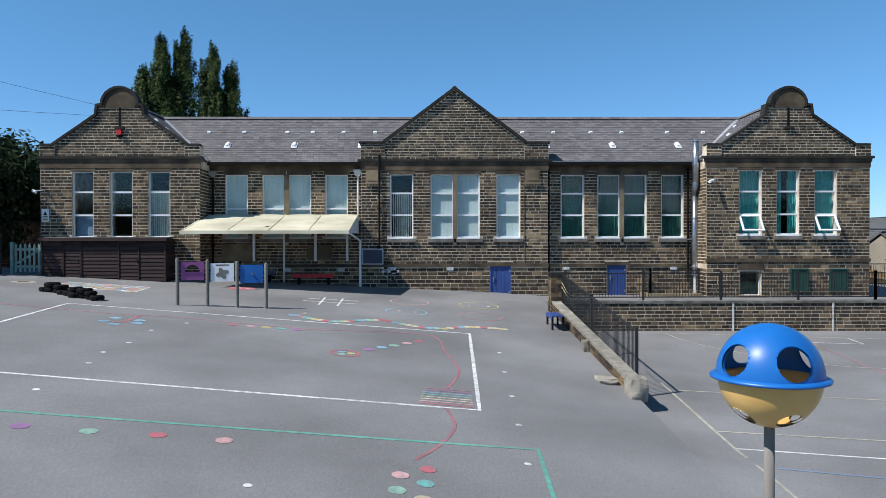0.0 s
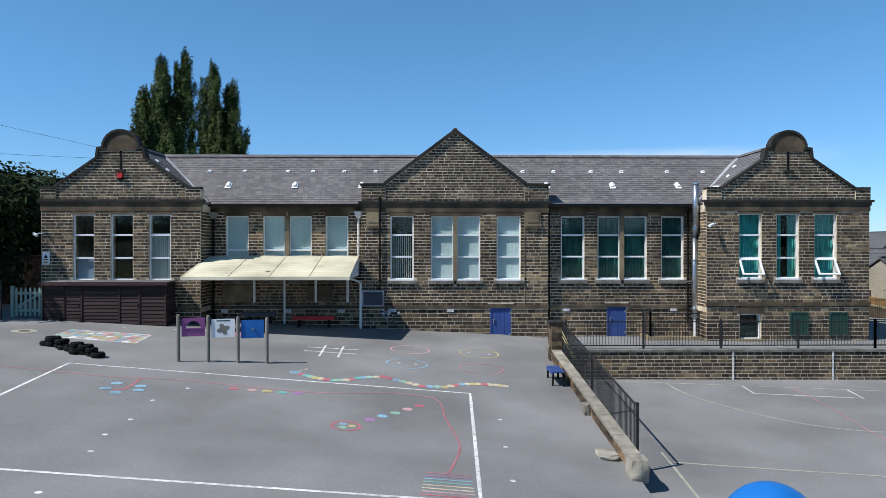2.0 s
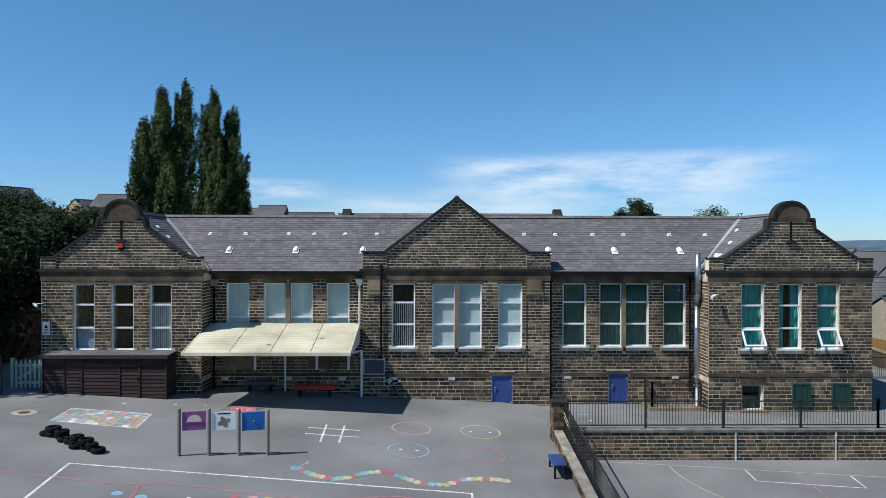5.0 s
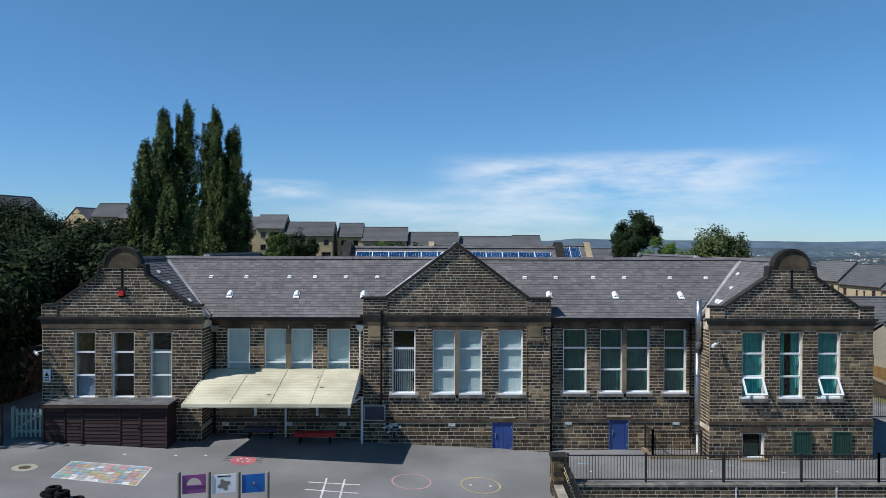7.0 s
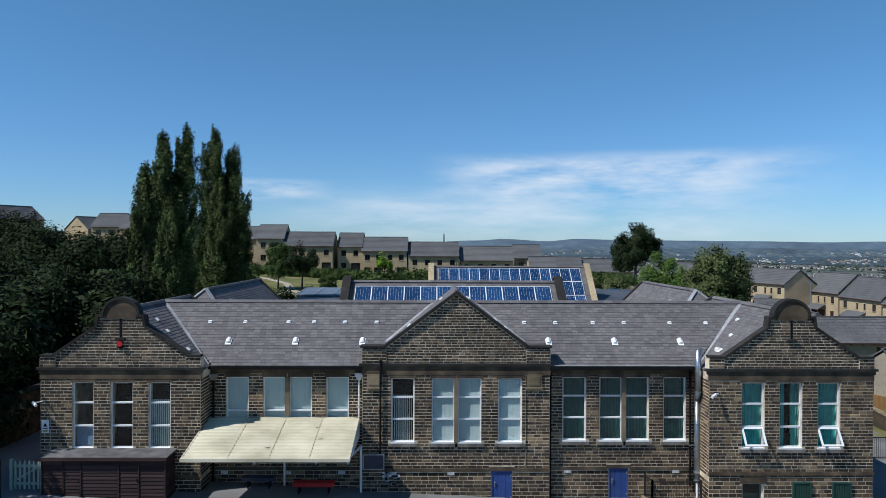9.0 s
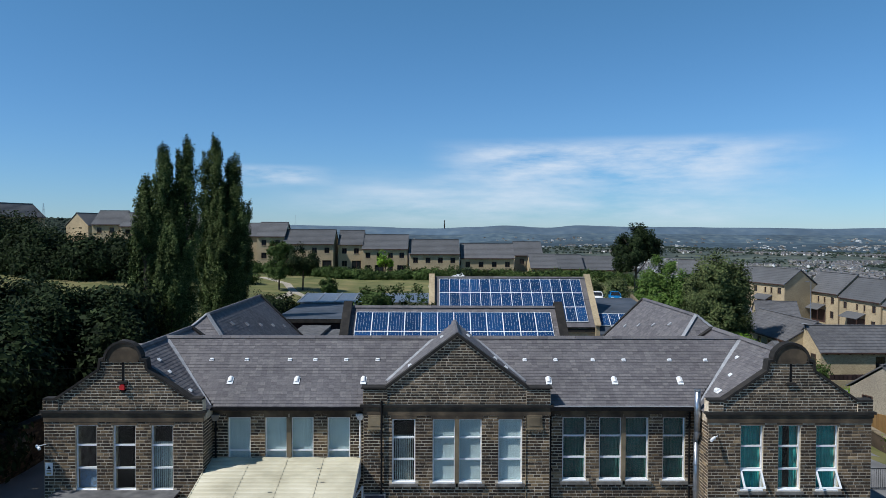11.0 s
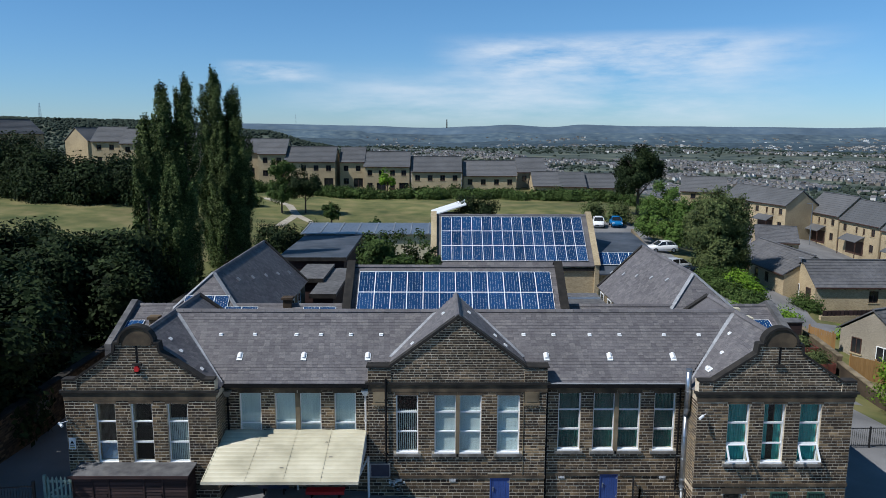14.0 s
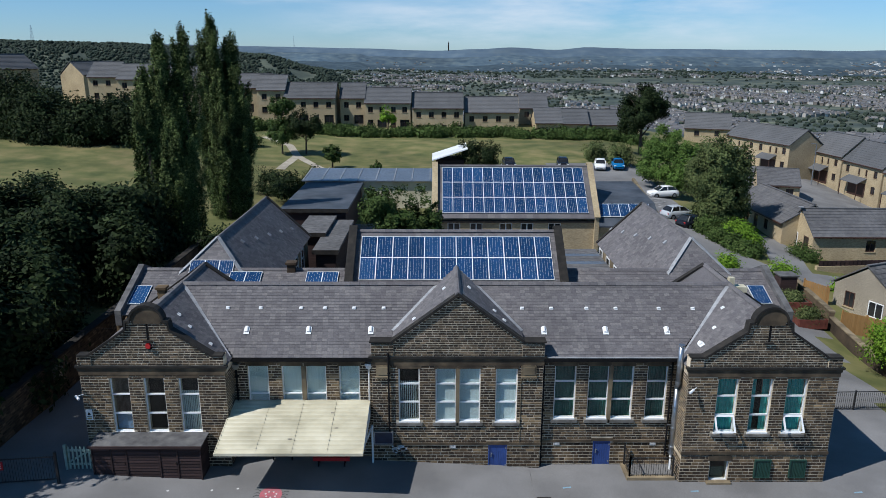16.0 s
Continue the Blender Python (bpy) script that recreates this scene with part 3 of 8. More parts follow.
def blue_door(x0, x1, z0, z1, m):
    d = new("door")
    d.parent = school
    d["label"] = "low blue boarded timber door"
    n = 7
    for i in range(n):
        Geo().box(x0 + 0.06 + (x1 - x0 - 0.12) * i / n + 0.004, x0 + 0.06 + (x1 - x0 - 0.12) * (i + 1) / n - 0.004, 0.03, 0.088, z0 + 0.02, z1 - 0.06, m).make("board", BLUE_DOOR, d)
    Geo().box(x0 + 0.06, x1 - 0.06, 0.09, 0.11, z0 + 0.02, z1 - 0.06, m).make("backing", BLUE_DOOR, d)
    g = Geo().box(x0, x0 + 0.06, 0.0, 0.12, z0, z1, m).box(x1 - 0.06, x1, 0.0, 0.12, z0, z1, m).box(x0 + 0.06, x1 - 0.06, 0.0, 0.12, z1 - 0.06, z1, m)
    g.make("door_frame", BLUE_DOOR, d)
    Geo().box(x0 + 0.13, x0 + 0.17, -0.02, 0.03, z0 + 0.70, z0 + 0.92, m).box(x0 + 0.12, x0 + 0.2, -0.035, -0.02, z0 + 0.88, z0 + 0.91, m).make("handle", GREY_METAL, d, "small steel lever handle")
    g = Geo()
    for z in (z0 + 0.2, z1 - 0.25):
        g.box(x1 - 0.09, x1 - 0.03, -0.01, 0.0, z, z + 0.09, m)
    g.make("hinge", GREY_METAL, d)


W_TOP, W_BOT, BARS = 5.23, 2.45, (3.45, 4.40)
CX = 0.965


def gable_front(name_seed, cx, half, y, z_base, outline, holes, single, blanks=(), plinth=1.2):
    m = pose(0, y, 0)
    return stone_wall(cx - half, cx + half, z_base, 5.86, holes, m, outline=outline, single=single, seed=name_seed, blanks=blanks, plinth=plinth)


# centre bay
MC = pose(0, 31.3, 0)
c_holes = [(-1.84, -0.84, W_BOT, W_TOP), (-0.08, 0.90, W_BOT, W_TOP), (1.04, 2.05, W_BOT, W_TOP), (2.78, 3.81, W_BOT, W_TOP), (2.49, 3.40, -0.16, 1.22)]
c_out = [(CX - 4.05, 5.86), (CX + 4.05, 5.86), (CX + 4.05, 6.56), (CX + 3.05, 6.56), (CX, 8.86), (CX - 3.05, 6.56), (CX - 4.05, 6.56)]
c_blank = [(-3.1, 5.1, 5.40, 5.86), (0.90, 1.04, W_BOT - 0.2, 5.4), (-3.1, 5.1, 1.20, 1.34), (2.39, 3.5, 1.22, 1.40),
           (-2.88, -2.22, 4.78, 5.40), (4.02, 4.68, 4.78, 5.40)] + [(h[0] - 0.13, h[1] + 0.13, W_BOT - 0.18, W_BOT) for h in c_holes[:4]] + [(h[0] - 0.06, h[1] + 0.06, W_TOP, 5.4) for h in c_holes[:4]]
gable_front(11, CX, 4.05, 31.3, -0.5, c_out, c_holes, lambda x, z: 1.34 < z < 5.3, c_blank)
for i, h in enumerate(c_holes[:4]):
    window(*h[:2], W_BOT, W_TOP, MC, BARS, fit_out="slats" if i == 0 else "blind")
blue_door(*c_holes[4], MC)

# recessed ranges
ML = pose(0, 31.6, 0)
l_holes = [(-9.04, -8.06, W_BOT, W_TOP), (-7.42, -6.46, W_BOT, W_TOP), (-6.29, -5.31, W_BOT, W_TOP), (-4.69, -3.71, W_BOT, W_TOP)]
r_holes = [(5.63, 6.66, W_BOT, W_TOP), (7.25, 8.25, W_BOT, W_TOP), (8.39, 9.42, W_BOT, W_TOP), (10.06, 11.04, W_BOT, W_TOP), (7.66, 8.51, -0.12, 1.25)]


def dress(holes, x0, x1):
    return [(x0, x1, 5.40, 5.9), (x0, x1, 1.18, 1.32)] + [(h[0] - 0.13, h[1] + 0.13, h[2] - 0.18, h[2]) for h in holes if h[3] > 3] + [(h[0] - 0.06, h[1] + 0.06, h[3], 5.4) for h in holes if h[3] > 3]


stone_wall(-9.75, CX - 4.05, -0.5, 5.72, l_holes, ML, seed=21, single=lambda x, z: 1.4 < z < 2.3, blanks=dress(l_holes, -9.8, -3.0) + [(-6.46, -6.29, 2.25, 5.4)])
stone_wall(CX + 4.05, 11.45, -0.5, 5.72, r_holes, ML, seed=22, single=lambda x, z: 1.4 < z < 5.3, blanks=dress(r_holes, 5.0, 11.5) + [(8.25, 8.39, 2.25, 5.4), (7.56, 8.61, 1.25, 1.40)])
for h in l_holes:
    window(*h[:2], W_BOT, W_TOP, ML, (3.75,), fit_out="blind")
for h in r_holes[:4]:
    window(*h[:2], W_BOT, W_TOP, ML, BARS, fit_out="drawn")
blue_door(*r_holes[4], ML)


def gable_coping(line, y, t=0.07):
    """One weathered band that follows the top of a gable."""
    clean = [line[0]]
    for p in line[1:]:
        if math.hypot(p[0] - clean[-1][0], p[1] - clean[-1][1]) > 0.03:
            clean.append(p)
    line, g = clean, Geo()
    rings = []
    for i, (x, z) in enumerate(line):
        ns = []
        for (xa, za), (xb, zb) in zip(line[max(0, i - 1):i + 1], line[max(0, i - 1) + 1:i + 2]):
            ln = math.hypot(xb - xa, zb - za)
            ns.append(((zb - za) / ln, (xa - xb) / ln))
        nx_, nz_ = sum(n[0] for n in ns), sum(n[1] for n in ns)
        ln = math.hypot(nx_, nz_)
        k = min(1.4, 1 / max(0.4, ln / len(ns)))
        nx_, nz_ = nx_ / ln * k, nz_ / ln * k
        rings.append([(x - nx_ * 0.03, y - 0.09, z - nz_ * 0.03), (x + nx_ * t, y - 0.09, z + nz_ * t), (x + nx_ * t, y + 0.34, z + nz_ * t), (x - nx_ * 0.03, y + 0.34, z - nz_ * 0.03)])
    vs = [p for r in rings for p in r]
    fs = [(0, 3, 2, 1), tuple(len(vs) - 4 + j for j in range(4))]
    for i in range(len(rings) - 1):
        a, b = 4 * i, 4 * i + 4
        fs += [(a + j, a + (j + 1) % 4, b + (j + 1) % 4, b + j) for j in range(4)]
    g.add(vs, fs)
    g.make("gable_coping", COPING, school, "black weathered coping that follows the gable")


def parapet_block(x0, x1, y, z0, z1, seed):
    b = Geo().box(x0, x1, y - 0.05, y + 0.02, z0, z1).make("parapet_block", MORTAR, school)
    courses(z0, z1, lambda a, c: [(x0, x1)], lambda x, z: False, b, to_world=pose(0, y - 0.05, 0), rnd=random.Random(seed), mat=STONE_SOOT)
    return b


# end pavilions
def arch_outline(cx, half, z_cap, knee, z_knee, sh, z_sh, top):
    r = 0.74
    zc = top - r
    pts = [(cx - half, 5.86), (cx + half, 5.86), (cx + half, z_cap), (cx + knee, z_cap), (cx + sh + 0.05, z_sh - 0.2), (cx + sh, z_sh + 0.2), (cx + r + 0.03, z_sh + 0.22)]
    pts += [(cx + r * math.cos(a * math.pi / 12), zc + r * math.sin(a * math.pi / 12)) for a in range(0, 13)]
    pts += [(2 * cx - x, z) for x, z in pts[6:1:-1]]
    return pts


PL, PR = -13.0, 14.93
pl_holes = [(-15.0, -14.12, 2.48, 5.24), (-13.44, -12.5, 2.48, 5.24), (-11.85, -10.94, 2.48, 5.24)]
pr_holes = [(12.86, 13.81, 2.54, 5.29), (14.45, 15.39, 2.54, 5.29), (16.05, 16.99, 2.54, 5.29), (12.89, 13.80, -0.02, 1.07)]
for cx, half, y, holes, seed, z_p in ((PL, 3.3, 30.25, pl_holes, 31, 1.25), (PR, 3.45, 30.1, pr_holes, 32, 1.42)):
    m = pose(0, y, 0)
    outline = arch_outline(cx, half, 6.32, 2.82, 6.4, 0.93, 7.78, 8.72)
    blanks = [(cx - 4, cx + 4, 5.38, 5.86), (cx - 4, cx + 4, z_p, z_p + 0.14), (cx - 0.62, cx + 0.62, 7.88, 8.8), (cx - 0.05, cx + 0.05, 7.1, 7.9)]
    blanks += [(h[0] - 0.13, h[1] + 0.13, h[2] - 0.18, h[2]) for h in holes if h[3] > 3] + [(h[0] - 0.06, h[1] + 0.06, h[3], 5.4) for h in holes if h[3] > 3] + [(h[0] - 0.1, h[1] + 0.1, h[3], h[3] + 0.26) for h in holes if h[3] < 3]
    gable_front(seed, cx, half, y, -0.5, outline, holes, lambda x, z: 1.6 < z < 5.3, blanks, z_p)
    for i, h in enumerate(holes[:3]):
        window(*h, m, (3.42, 4.38), fit_out=("none", "none", "slats")[i] if cx < 0 else "curtain", opened=cx > 0 and i != 1)
    if cx < 0:
        Geo().box(-14.93, -14.2, y + 0.24, y + 0.26, 2.56, 3.38).make("blue_board", P_CBLUE, school, "pale blue board standing behind the lower pane")
    # side walls back from the front
    for sx, ang in ((cx - half, -90), (cx + half, 90)):
        inner = (sx > cx) == (cx < 0)
        depth = 1.5 if inner else 8.0
        ms = Matrix.Translation((sx, y + (0.0 if ang == 90 else depth), 0)) @ pose(0, 0, 0, 0, 0, ang)
        stone_wall(0.45 if ang == 90 else 0.0, depth if ang == 90 else depth - 0.45, -0.5, 5.72, [], ms, seed=seed + 5, blanks=[(-1, 9, 5.4, 5.9)], thick=0.4, lap=-0.45 if ang == 90 else 0.45)
    # bands, coping and the slit in the gable
    g = Geo().box(cx - half - 0.03, cx + half + 0.03, y - 0.03, y + 0.05, 5.38, 5.62)
    g.make("frieze", SOOTED, school)
    g = Geo().box(cx - half - 0.16, cx + half + 0.16, y - 0.10, y + 0.1, 5.76, 5.86)
    g.make("cornice", COPING, school)
    Geo().box(cx - half - 0.08, cx + half + 0.08, y - 0.05, y + 0.1, 5.62, 5.757).make("bed_mould", SOOTED, school)
    Geo().box(cx - half - 0.03, cx + half + 0.03, y - 0.055, y + 0.02, z_p, z_p + 0.14).make("string_course", SOOTED, school)
    Geo().box(cx - 0.05, cx + 0.05, y - 0.012, y + 0.05, 7.1, 7.88).make("gable_slit", RUBBER, school, "narrow dark slit in the gable")
    Geo().box(cx - 0.2, cx + 0.2, y - 0.1, y + 0.02, 7.0, 7.1).make("slit_sill", COPING, school)
    Geo().prism([(x, y - 0.035, z) for x, z in outline[8:19]][::-1] + [(cx + 0.62, y - 0.035, 7.88), (cx - 0.62, y - 0.035, 7.88)][::1], (0, 0.05, 0)).make("tympanum", SOOTED, school, "plain sooty stone half-round panel")
    gable_coping(outline[2:], y)
    for s in (-1, 1):
        parapet_block(*sorted((cx + s * (half - 0.62), cx + s * (half + 0.02))), y, 5.87, 6.30, seed + 9 + s)

# centre bay dressings
Geo().box(CX - 4.08, CX + 4.08, 31.27, 31.35, 5.38, 5.62).make("frieze", SOOTED, school)
Geo().box(CX - 4.2, CX + 4.2, 31.2, 31.4, 5.76, 5.86).make("cornice", COPING, school)
Geo().box(CX - 4.12, CX + 4.12, 31.25, 31.4, 5.62, 5.757).make("bed_mould", SOOTED, school)
Geo().box(CX - 4.07, 2.39, 31.245, 31.32, 1.20, 1.34).box(3.5, CX + 4.07, 31.245, 31.32, 1.20, 1.34).make("string_course", SOOTED, school)
for s in (-1, 1):
    Geo().beam((CX + s * 4.14, 31.5, 6.56), (CX + s * 3.05, 31.5, 6.56), 0.62, 0.07).make("coping_stone", COPING, school)
    parapet_block(*sorted((CX + s * 3.02, CX + s * 4.07)), 31.3, 5.87, 6.50, 60 + s)
# black band made thicker here to draw the verge's shadow line
gable_coping([(CX + 3.06, 6.60), (CX, 8.90), (CX - 3.06, 6.60)], 31.27, 0.09)
for x0 in (-2.88, 4.02):
    g = Geo().box(x0, x0 + 0.66, 31.24, 31.33, 4.86, 5.4).box(x0 + 0.08, x0 + 0.58, 31.22, 31.25, 4.94, 5.32).box(x0 - 0.04, x0 + 0.7, 31.18, 31.33, 4.78, 4.86)
    for k in range(5):
        g.box(x0 + 0.04 + k * 0.13, x0 + 0.10 + k * 0.13, 31.2, 31.33, 4.68, 4.78)
    g.make("stone_tablet", DRESSED, school, "carved buff stone tablet on small dentils")
for holes, y, mull in ((c_holes[:4], 31.3, (0.90, 1.04)), (l_holes, 31.6, (-6.46, -6.29)), (r_holes[:4], 31.6, (8.25, 8.39))):
    for h in holes:
        Geo().box(h[0] - 0.06, h[1] + 0.06, y - 0.02, y + 0.1, W_TOP, 5.38).make("lintel", SOOTED, school)
    Geo().box(mull[0] - 0.02, mull[1] + 0.02, y - 0.035, y + 0.1, W_BOT - 0.03, W_TOP).make("mullion", DRESSED, school, "buff stone mullion")
for holes, y in ((pl_holes, 30.25), (pr_holes[:3], 30.1)):
    for h in holes:
        Geo().box(h[0] - 0.06, h[1] + 0.06, y - 0.02, y + 0.1, h[3], 5.38).make("lintel", SOOTED, school)
for x0, x1 in ((-9.75, CX - 4.05), (CX + 4.05, 11.45)):
    Geo().box(x0, x1, 31.57, 31.65, 5.38, 5.66).make("frieze", SOOTED, school)
    if x0 < 0:
        Geo().box(x0, x1, 31.545, 31.62, 1.18, 1.32).make("string_course", SOOTED, school)
    else:
        Geo().box(x0, 7.56, 31.545, 31.62, 1.18, 1.32).box(8.61, x1, 31.545, 31.62, 1.18, 1.32).make("string_course", SOOTED, school)
Geo().box(7.56, 8.61, 31.56, 31.7, 1.25, 1.40).make("lintel", SOOTED, school)
Geo().box(2.39, 3.5, 31.26, 31.4, 1.22, 1.40).make("lintel", SOOTED, school)
# basement window and louvres of the end pavilion
MR = pose(0, 30.1, 0)
Geo().box(12.79, 13.90, 30.07, 30.2, 1.07, 1.33).make("lintel", SOOTED, school)
window(12.89, 13.80, -0.02, 1.07, MR, (), fit_out="none", sill=False)
Geo().box(12.98, 13.70, 30.45, 30.47, 0.0, 0.55).make("window_shutter", GREEN_DARK, school, "dark green board behind the basement pane")
Geo().box(12.75, 13.92, 29.85, 30.12, -0.06, 0.02).make("sill", DRESSED, school)
for x0, x1 in ((14.99, 15.76), (16.66, 17.43)):
    lv = new("louvre")
    lv.parent = school
    lv["label"] = "dark green louvred vent panel"
    g = Geo().box(x0, x0 + 0.05, 30.0, 30.1, 0.19, 1.14).box(x1 - 0.05, x1, 30.0, 30.1, 0.19, 1.14).box(x0 + 0.05, x1 - 0.05, 30.0, 30.1, 0.19, 0.24).box(x0 + 0.05, x1 - 0.05, 30.0, 30.1, 1.09, 1.14)
    g.make("frame", GREEN_DARK, lv)
    for k in range(9):
        Geo().box(x0 + 0.06 + k * (x1 - x0 - 0.12) / 9 + 0.008, x0 + 0.06 + (k + 1) * (x1 - x0 - 0.12) / 9 - 0.008, 30.03, 30.09, 0.24, 1.09).make("slat", GREEN_DARK, lv)
# pale air bricks along the plinth
for x, y, z in ((-1.75, 31.3, 1.05), (0.75, 31.3, 1.05), (-9.1, 31.6, 1.0), (-6.35, 31.6, 1.0), (-4.0, 31.6, 1.0), (5.85, 31.6, 1.05), (10.6, 31.6, 1.05)):
    g = Geo().box(x - 0.15, x + 0.15, y - 0.05, y, z, z + 0.16)
    for k in range(4):
        g.box(x - 0.13 + k * 0.07, x - 0.09 + k * 0.07, y - 0.055, y - 0.05, z + 0.02, z + 0.14)
    g.make("air_brick", P_WHITE, school, "pale painted air brick")
# rear and end walls, floor, ceiling and partitions that close the rooms
Geo().box(-16.2, 18.3, 38.1, 38.5, -0.5, 5.72).make("rear_wall", STONE, school)
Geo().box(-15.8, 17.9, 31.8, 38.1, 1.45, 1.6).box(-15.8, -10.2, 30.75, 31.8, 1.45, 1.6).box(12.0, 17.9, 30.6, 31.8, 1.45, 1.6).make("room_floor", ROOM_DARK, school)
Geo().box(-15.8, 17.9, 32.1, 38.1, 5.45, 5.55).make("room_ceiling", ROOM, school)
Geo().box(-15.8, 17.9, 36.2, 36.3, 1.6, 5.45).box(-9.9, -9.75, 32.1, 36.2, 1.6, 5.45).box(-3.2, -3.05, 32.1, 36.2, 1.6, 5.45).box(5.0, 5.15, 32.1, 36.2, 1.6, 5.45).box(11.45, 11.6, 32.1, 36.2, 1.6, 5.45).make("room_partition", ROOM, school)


# ---- roofs ----
def slate_face(poly, parent, sl_w=0.26, sl_e=0.18, mat=SLATE, seed=0, name="slating", single=None, deck=True):
    """Courses of overlapping slates on a convex, planar face; the first edge is the eave. single: (u, v) chooses loose slates."""
    poly = [Vector(p) for p in poly]
    o, u = poly[0], (poly[1] - poly[0]).normalized()
    nrm = (poly[1] - poly[0]).cross(poly[-1] - poly[0]).normalized()
    if nrm.z < 0:
        nrm = -nrm
    v = nrm.cross(u)
    if v.z < 0:
        v = -v
    flat = [((p - o).dot(u), (p - o).dot(v)) for p in poly]
    vmax = max(b for a, b in flat)
    rnd = random.Random(seed)
    g, row, t = Geo(), 0, 0.0
    while t < vmax - 0.04:
        mid = min(t + sl_e * 0.5, vmax - 0.01)
        xs = [a1 + (a2 - a1) * (mid - b1) / (b2 - b1) for (a1, b1), (a2, b2) in zip(flat, flat[1:] + flat[:1]) if (b1 - mid) * (b2 - mid) < 0]
        if len(xs) >= 2:
            ua, ub = min(xs), max(xs)
            x = ua - (sl_w / 2 if row % 2 else 0)
            while x < ub - 0.02:
                a, b = max(x, ua), min(x + sl_w, ub)
                if b - a > 0.03:
                    lift, top = 0.021 + rnd.random() * 0.005, 0.009
                    t1 = min(t + sl_e + 0.03, vmax)
                    p = [o + u * (a + 0.003) + v * t + nrm * lift, o + u * (b - 0.003) + v * t + nrm * lift, o + u * (b - 0.003) + v * t1 + nrm * top, o + u * (a + 0.003) + v * t1 + nrm * top]
                    q = [o + u * (a + 0.003) + v * t + nrm * (lift - 0.010), o + u * (b - 0.003) + v * t + nrm * (lift - 0.010)]
                    g.add(p + q, [(0, 1, 2, 3), (4, 5, 1, 0), (4, 0, 3), (5, 2, 1)])
                x += sl_w
        t += sl_e
        row += 1
    slope = Geo().prism([p + nrm * 0.005 for p in poly], -nrm * 0.08).make("roof_slope", mat, parent)
    ob = g.make(name, mat, slope)
    ob["kind"] = "stuff"
    return slope


EZ, RZ, RY = 5.74, 8.24, 34.95
slate_face([(-9.55, 31.38, EZ), (11.3, 31.38, EZ), (PR, RY, RZ), (PL, RY, RZ)], school, seed=1)
slate_face([(18.2, 38.6, EZ), (-16.3, 38.6, EZ), (PL, RY, RZ), (PR, RY, RZ)], school, seed=2, sl_w=0.6, sl_e=0.5)
# centre cross roof
CR = 8.95
slate_face([(CX - 3.08, 31.3, 6.62), (CX - 3.08, 32.62, 6.62), (CX - 0.93, RY, RZ), (CX, 35.6, CR), (CX, 31.3, CR)], school, seed=3, sl_e=0.16)
slate_face([(CX + 3.08, 31.3, 6.62), (CX + 3.08, 32.62, 6.62), (CX + 0.93, RY, RZ), (CX, 35.6, CR), (CX, 31.3, CR)], school, seed=4, sl_e=0.16)
slate_face([(CX + 0.93, RY, RZ - 0.02), (CX - 0.93, RY, RZ - 0.02), (CX, 35.6, CR)], school, seed=5)
for s in (-1, 1):
    Geo().prism([(CX + s * 3.07, 31.4, 5.72), (CX + s * 3.07, 32.6, 6.56), (CX + s * 3.07, 31.4, 6.56)], (-s * 0.1, 0, 0)).make("roof_cheek", LEAD, school)
# pavilion roofs
for cx, half, y, s in ((PL, 3.3, 30.6, 1), (PR, 3.45, 30.5, -1)):
    xi, xo = cx + s * (half + 0.05), cx - s * (half + 0.12)
    slate_face([(xi, y, EZ), (xi, 31.4, EZ), (cx, RY, RZ), (cx, y, RZ)], school, seed=6)
    slate_face([(xo, 38.5, EZ), (xo, y, EZ), (cx, y, RZ), (cx, 38.5, RZ)], school, seed=7)
    slate_face([(cx + s * 3.1, 38.5, EZ + 0.15), (cx, 38.5, RZ), (cx, RY, RZ)], school, seed=8)
    g = Geo()
    g.beam((xi - s * 0.15, 31.3, EZ + 0.06), (cx, RY, RZ + 0.03), 0.26, 0.03)
    g.make("lead_valley", LEAD, school, "pale lead-lined roof valley")
    g = Geo()
    for a in (-1, 1):
        g.beam((cx + a * (half + 0.15), 38.5, EZ + 0.0), (cx, 38.5, RZ + 0.02), 0.3, 0.09)
    g.make("verge_coping", COPING, school)
for s in (-1, 1):
    Geo().beam((CX + s * 3.12, 32.58, 6.62), (CX + s * 0.93, RY, RZ + 0.03), 0.2, 0.03).make("lead_valley", LEAD, school, "pale lead-lined roof valley")


def ridge_tiles(p, q, parent, mat=SLATE):
    p, q = Vector(p), Vector(q)
    n = max(1, round((q - p).length / 0.45))
    g = Geo()
    d = (q - p) / n
    side = d.cross(Vector((0, 0, 1))).normalized()
    for i in range(n):
        a, b = p + d * (i + 0.01), p + d * (i + 0.99)
        sec = [side * -0.15 + Vector((0, 0, -0.05)), side * -0.05 + Vector((0, 0, 0.07)), side * 0.05 + Vector((0, 0, 0.07)), side * 0.15 + Vector((0, 0, -0.05))]
        g.add([a + c for c in sec] + [b + c for c in sec], [(0, 1, 5, 4), (1, 2, 6, 5), (2, 3, 7, 6), (3, 0, 4, 7), (0, 3, 2, 1), (4, 5, 6, 7)])
    return g.make("ridge_tiles", mat, parent)


ridge_tiles((PL, RY, RZ + 0.03), (0.1, RY, RZ + 0.03), school)
ridge_tiles((1.85, RY, RZ + 0.03), (PR, RY, RZ + 0.03), school)
ridge_tiles((CX, 31.25, CR + 0.02), (CX, 35.6, CR + 0.02), school)
ridge_tiles((PL, 30.6, RZ + 0.03), (PL, 38.5, RZ + 0.03), school)
ridge_tiles((PR, 30.5, RZ + 0.03), (PR, 38.5, RZ + 0.03), school)


# roof ventilators
def roof_spot(x, y):
    return EZ + (RZ - EZ) * (y - 31.38) / (RY - 31.38)


